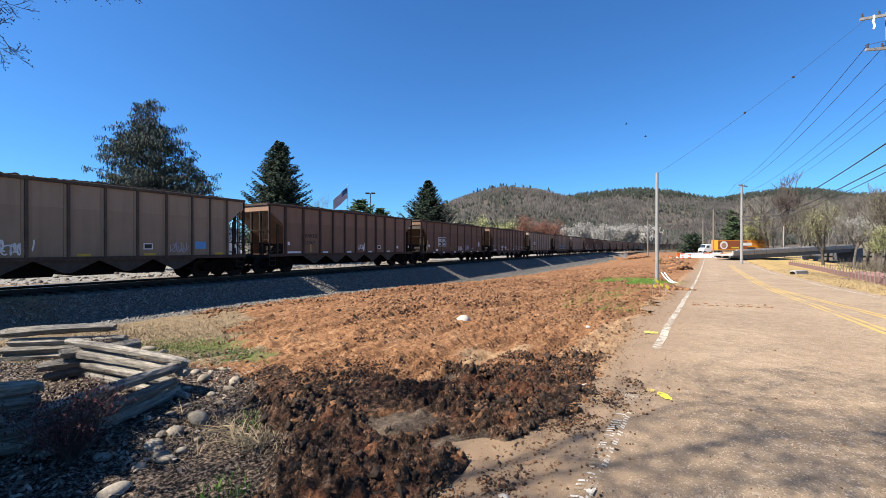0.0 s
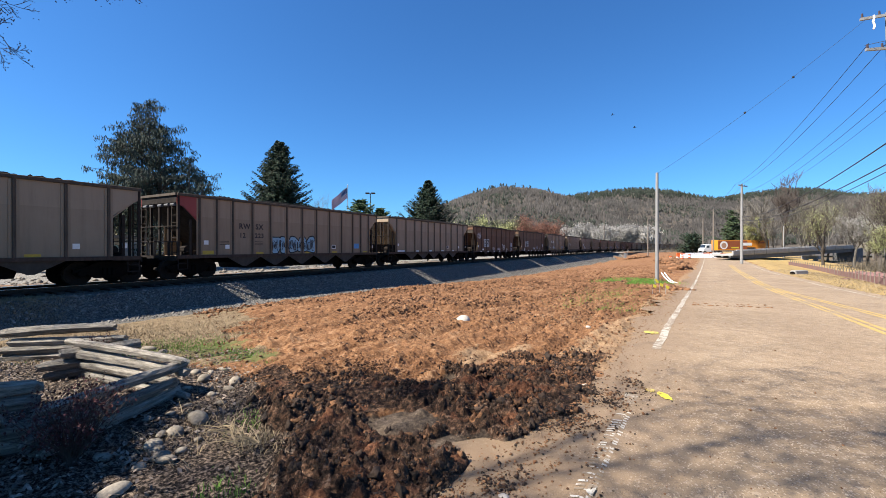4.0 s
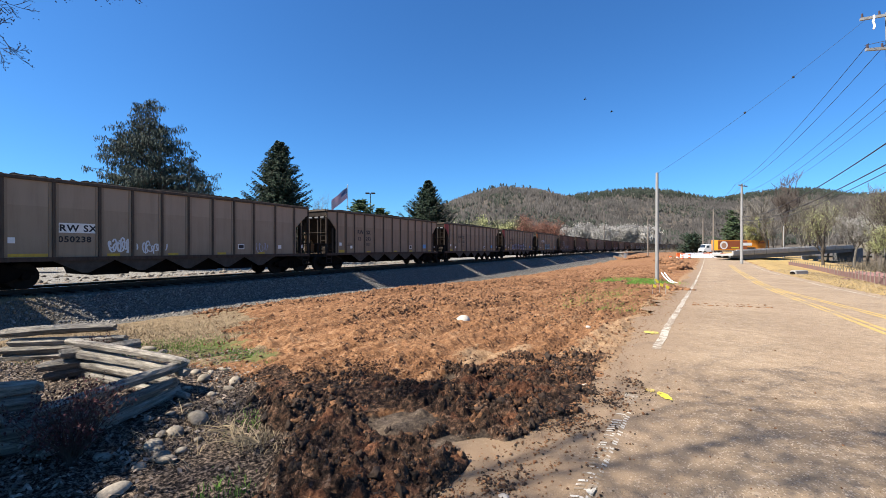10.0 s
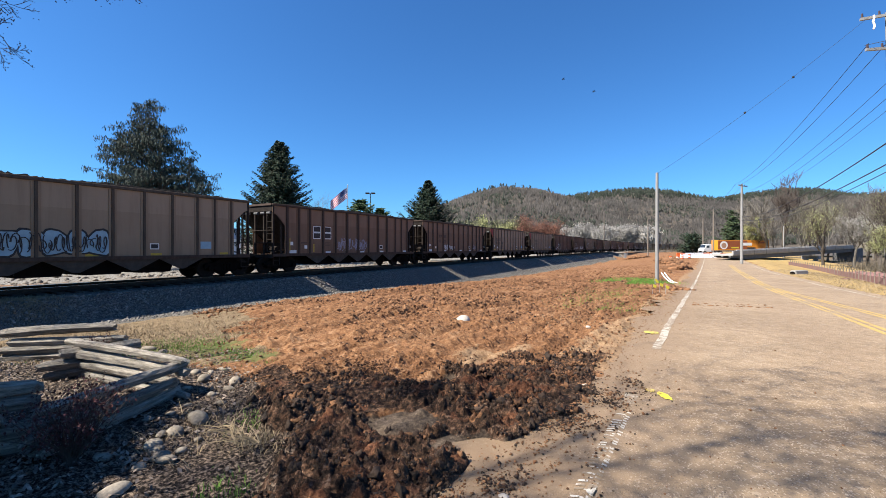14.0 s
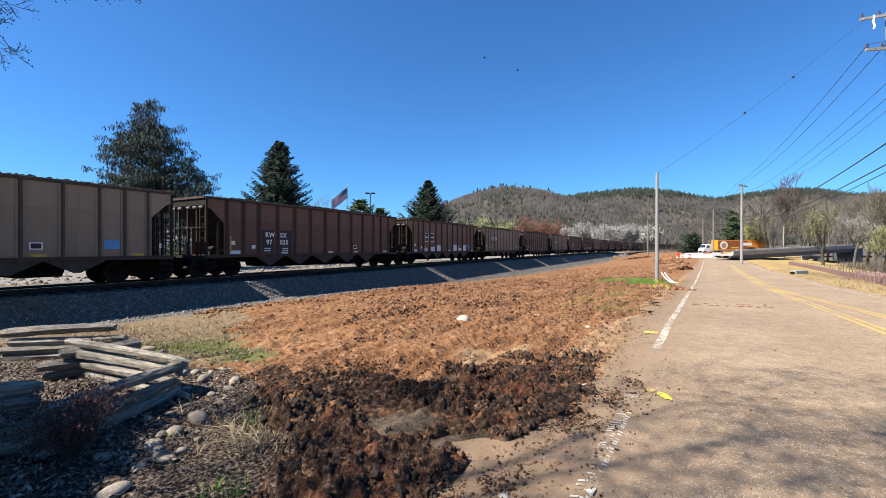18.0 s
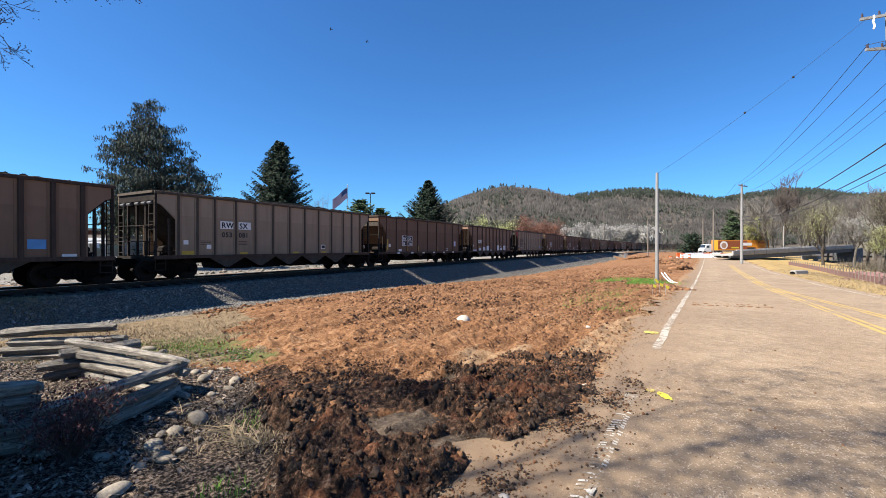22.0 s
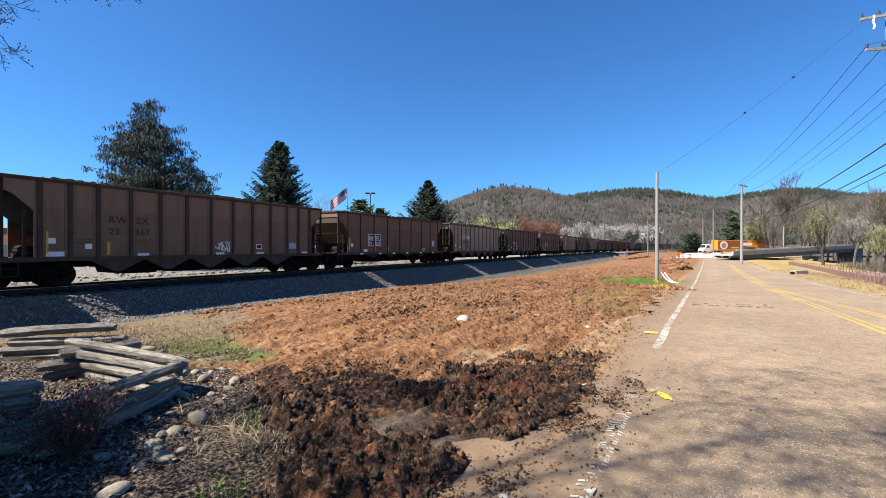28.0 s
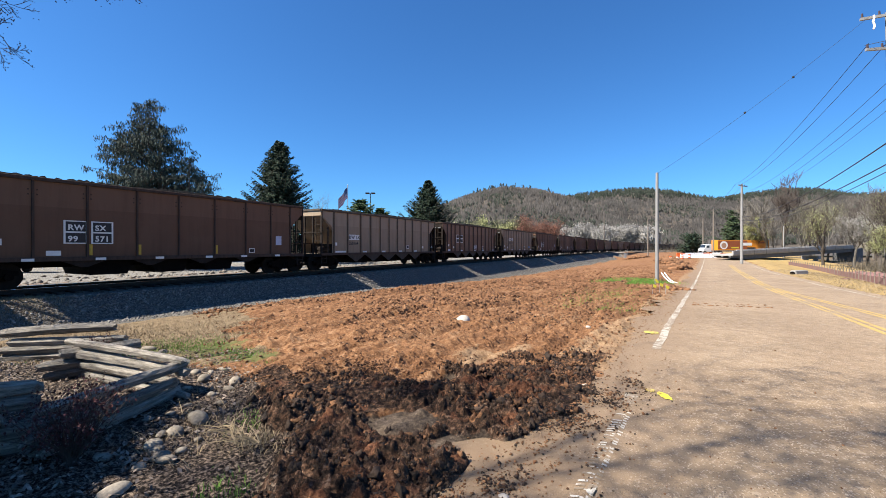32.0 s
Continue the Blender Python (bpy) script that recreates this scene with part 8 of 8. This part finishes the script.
def barberry(x, y, h, n, seed):
    b = new("barberry_bush")
    b.location = (x, y, land1(x, y))
    rnd = random.Random(seed)
    vs, fs, tips = [], [], []
    for i in range(n):
        a, k = rnd.uniform(0, 6.28), rnd.uniform(0.1, 0.75)
        p = Vector((rnd.gauss(0, 0.03), rnd.gauss(0, 0.03), -0.02))
        pts = [p]
        d = Vector((math.cos(a) * k, math.sin(a) * k, 1)).normalized()
        for j in range(4):
            d = (d + Vector((rnd.gauss(0, 0.15), rnd.gauss(0, 0.15), rnd.gauss(0, 0.06)))).normalized()
            p = p + d * h * 0.27 * rnd.uniform(0.8, 1.1)
            pts.append(p)
            if j > 0:
                tips.append((p, d))
        tube(vs, fs, pts, [0.006, 0.005, 0.004, 0.003, 0.002], 3)
    mesh_part("stem_clump", vs, fs, "twig", b)
    vs, fs = leaves(tips, 11, 0.012, 0.04, seed + 1)
    mesh_part("crown", vs, fs, "barberry", b)
    tagged(b, "small red-leaved barberry bush in front of the fence", "bush")


barberry(-2.88, 3.22, 0.56, 60, 1)
barberry(-5.05, 6.1, 0.40, 26, 2)
barberry(-3.5, 2.75, 0.55, 26, 3)


def stone(x, y, s, seed, material="river", label="rounded river stone edging the mulch bed", group="stones edging the bed", flat=0.55):
    rnd = random.Random(seed)
    bm = bmesh.new()
    bmesh.ops.create_icosphere(bm, subdivisions=2, radius=1)
    ax, ay = rnd.uniform(0.8, 1.5), rnd.uniform(0.7, 1.0)
    for v in bm.verts:
        k = 1 + 0.16 * noise.noise(v.co * 1.3 + Vector((seed * 3.1, 0, 0)))
        v.co = Vector((v.co.x * ax * k * s, v.co.y * ay * k * s, v.co.z * flat * k * s))
    for f in bm.faces:
        f.smooth = True
    ob = part("stone", bm, material, None)
    ob.matrix_basis = pose(x, y, land1(x, y) + flat * s * 0.35, rnd.uniform(-12, 12), rnd.uniform(-12, 12), rnd.uniform(0, 360))
    return tagged(ob, label, "stone", group)


for i, (px, py, s) in enumerate(((360, 672, .10), (415, 676, .08), (395, 655, .07), (440, 664, .07), (310, 768, .085), (270, 790, .075), (283, 812, .07), (350, 745, .12), (293, 817, .06),
                                 (200, 874, .075), (330, 690, .07), (345, 660, .08), (322, 655, .07), (305, 645, .07), (288, 618, .07), (262, 612, .09), (240, 607, .09), (225, 605, .08),
                                 (250, 618, .07), (275, 628, .06), (375, 700, .06), (390, 715, .05), (330, 720, .05), (300, 735, .05), (262, 745, .05), (285, 770, .05), (320, 800, .05),
                                 (245, 830, .05), (350, 780, .04), (405, 690, .06), (372, 660, .06), (180, 812, .05), (275, 800, .06), (420, 640, .05))):
    yy = 738 * 1.65 / (py - 439)
    stone((px - 784) / 738 * yy, yy, s, 400 + i)
stone(0.44, 9.1, 0.19, 450, "chalk", "bleached white rock lying on the tilled dirt", "", 0.75)
for i, (x, y, s) in enumerate(((1.15, 4.6, 0.03), (0.4, 2.75, 0.03), (-1.3, 4.4, 0.03), (1.7, 5.0, 0.03), (3.0, 8.6, 0.06), (-0.6, 7.4, 0.05), (0.9, 4.45, 0.035))):
    stone(x, y, s, 460 + i, "chalk", "small pale stone in the dirt", "pale stones in the dirt")


def dead_tuft(x, y, seed):
    """Broken dry stems lying on the mud."""
    rnd = random.Random(seed)
    vs, fs = [], []
    for i in range(26):
        a = rnd.gauss(2.6, 0.7)
        p = Vector((x + rnd.gauss(0, 0.05), y + rnd.gauss(0, 0.04), land1(x, y) + 0.10))
        q = p + Vector((math.cos(a) * rnd.uniform(0.08, 0.28), math.sin(a) * rnd.uniform(0.05, 0.2), rnd.uniform(-0.02, 0.10)))
        tube(vs, fs, [p, p.lerp(q, 0.5) + Vector((0, 0, 0.02)), q], [0.005, 0.004, 0.002], 3)
    tagged(mesh_part("dead_stems", vs, fs, "drygrass"), "pale broken dry stems lying on the mud", "dead plant", kind="stuff")


dead_tuft(-1.55, 3.32, 1)
dead_tuft(-1.75, 3.5, 2)


def bird(seed):
    b = new("bird")
    bm = bmesh.new()
    bmesh.ops.create_uvsphere(bm, u_segments=10, v_segments=8, radius=1, matrix=Matrix.Diagonal((0.42, 0.12, 0.11, 1)))
    part("body", bm, "bird", b)
    for s in (-1, 1):
        bm = bmesh.new()
        vs = [bm.verts.new(p) for p in ((0.18, 0, 0.03), (0.12, s * 0.45, 0.14), (-0.05, s * 0.95, 0.20), (-0.18, s * 0.5, 0.13), (-0.2, 0, 0.03))]
        bm.faces.new(vs)
        bmesh.ops.solidify(bm, geom=bm.faces[:], thickness=0.03)
        part("wing", bm, "bird", b)
    bm = bmesh.new()
    prism(bm, [(-0.35, 0.0), (-0.75, 0.02), (-0.75, 0.05), (-0.35, 0.04)], -0.12, 0.12)
    part("tail", bm, "bird", b)
    return tagged(b, "dark soaring bird high in the sky", "bird", "soaring birds")


BIRDS = [bird(1), bird(2)]


# ---- what moves ----
def motions():
    # the train rolls by, slowing slightly
    s_front = 26.223
    fronts = []
    for k, (car, kind, *rest) in enumerate(CARS):
        p = s_front + (k - 1) * 15.968 + 1.276 * ((k > 20) + (k > 33))
        if 25 <= k <= 28:
            p -= 0.3
        fronts.append(p)
    for p, (car, kind, style, *rest) in zip(fronts, CARS):
        rows = []
        for i in range(17):
            t = 2.0 * i
            s = p - (17.2213 * t - 0.00933 * t * t) + (LEN_BODY + (LONG_BY if kind == "C" and style else 0)) / 2
            x, y, h = track(s)
            rows.append((t, pose(x, y, RAIL_Z, 0, 0, h)))
        walk(car, rows)
    # the flag swings on its pole
    swing = ((0, 20), (1.3, 21), (2.3, 28), (3.5, 24), (5.5, 27), (7, 29), (8, 28), (9, 26), (10, 25), (10.8, 20), (11.7, 27), (12.7, 31), (13.6, 28), (14.5, 31), (16.5, 25), (17.4, 26),
             (18.4, 23), (19.3, 20), (20.3, 22), (21.2, 20), (22.1, 22), (23.1, 17), (24, 15), (25, 22), (25.5, 22), (27.7, 30), (28.7, 24), (29.6, 15), (30.6, 21), (31.5, 11), (32, 9))
    walk(FLAG, [(t, pose(-17.22, 74.95, 12.45, 0, 0, math.degrees(math.acos(min(1.0, wd / 31.0))))) for t, wd in swing])
    # two birds drift across the sky
    way = ((0, 1108, 220), (3, 1090, 208), (6, 1066, 196), (9, 1038, 183), (13, 1018, 150), (16, 930, 122), (19, 808, 92), (23, 503, 40), (27, 200, 0), (32, -220, -60))
    for b, (dx, dy) in zip(BIRDS, ((0, 0), (34, 22))):
        rows = []
        for t, px, py in way:
            dx2 = dx * (1 + 0.04 * t)
            rows.append((t, pose((px + dx2 - 784) / 738 * 150, 150, EYE_Z + (439 - py - dy) / 738 * 150, 12, 0, 170 if t < 12 else 200)))
        walk(b, rows)


motions()
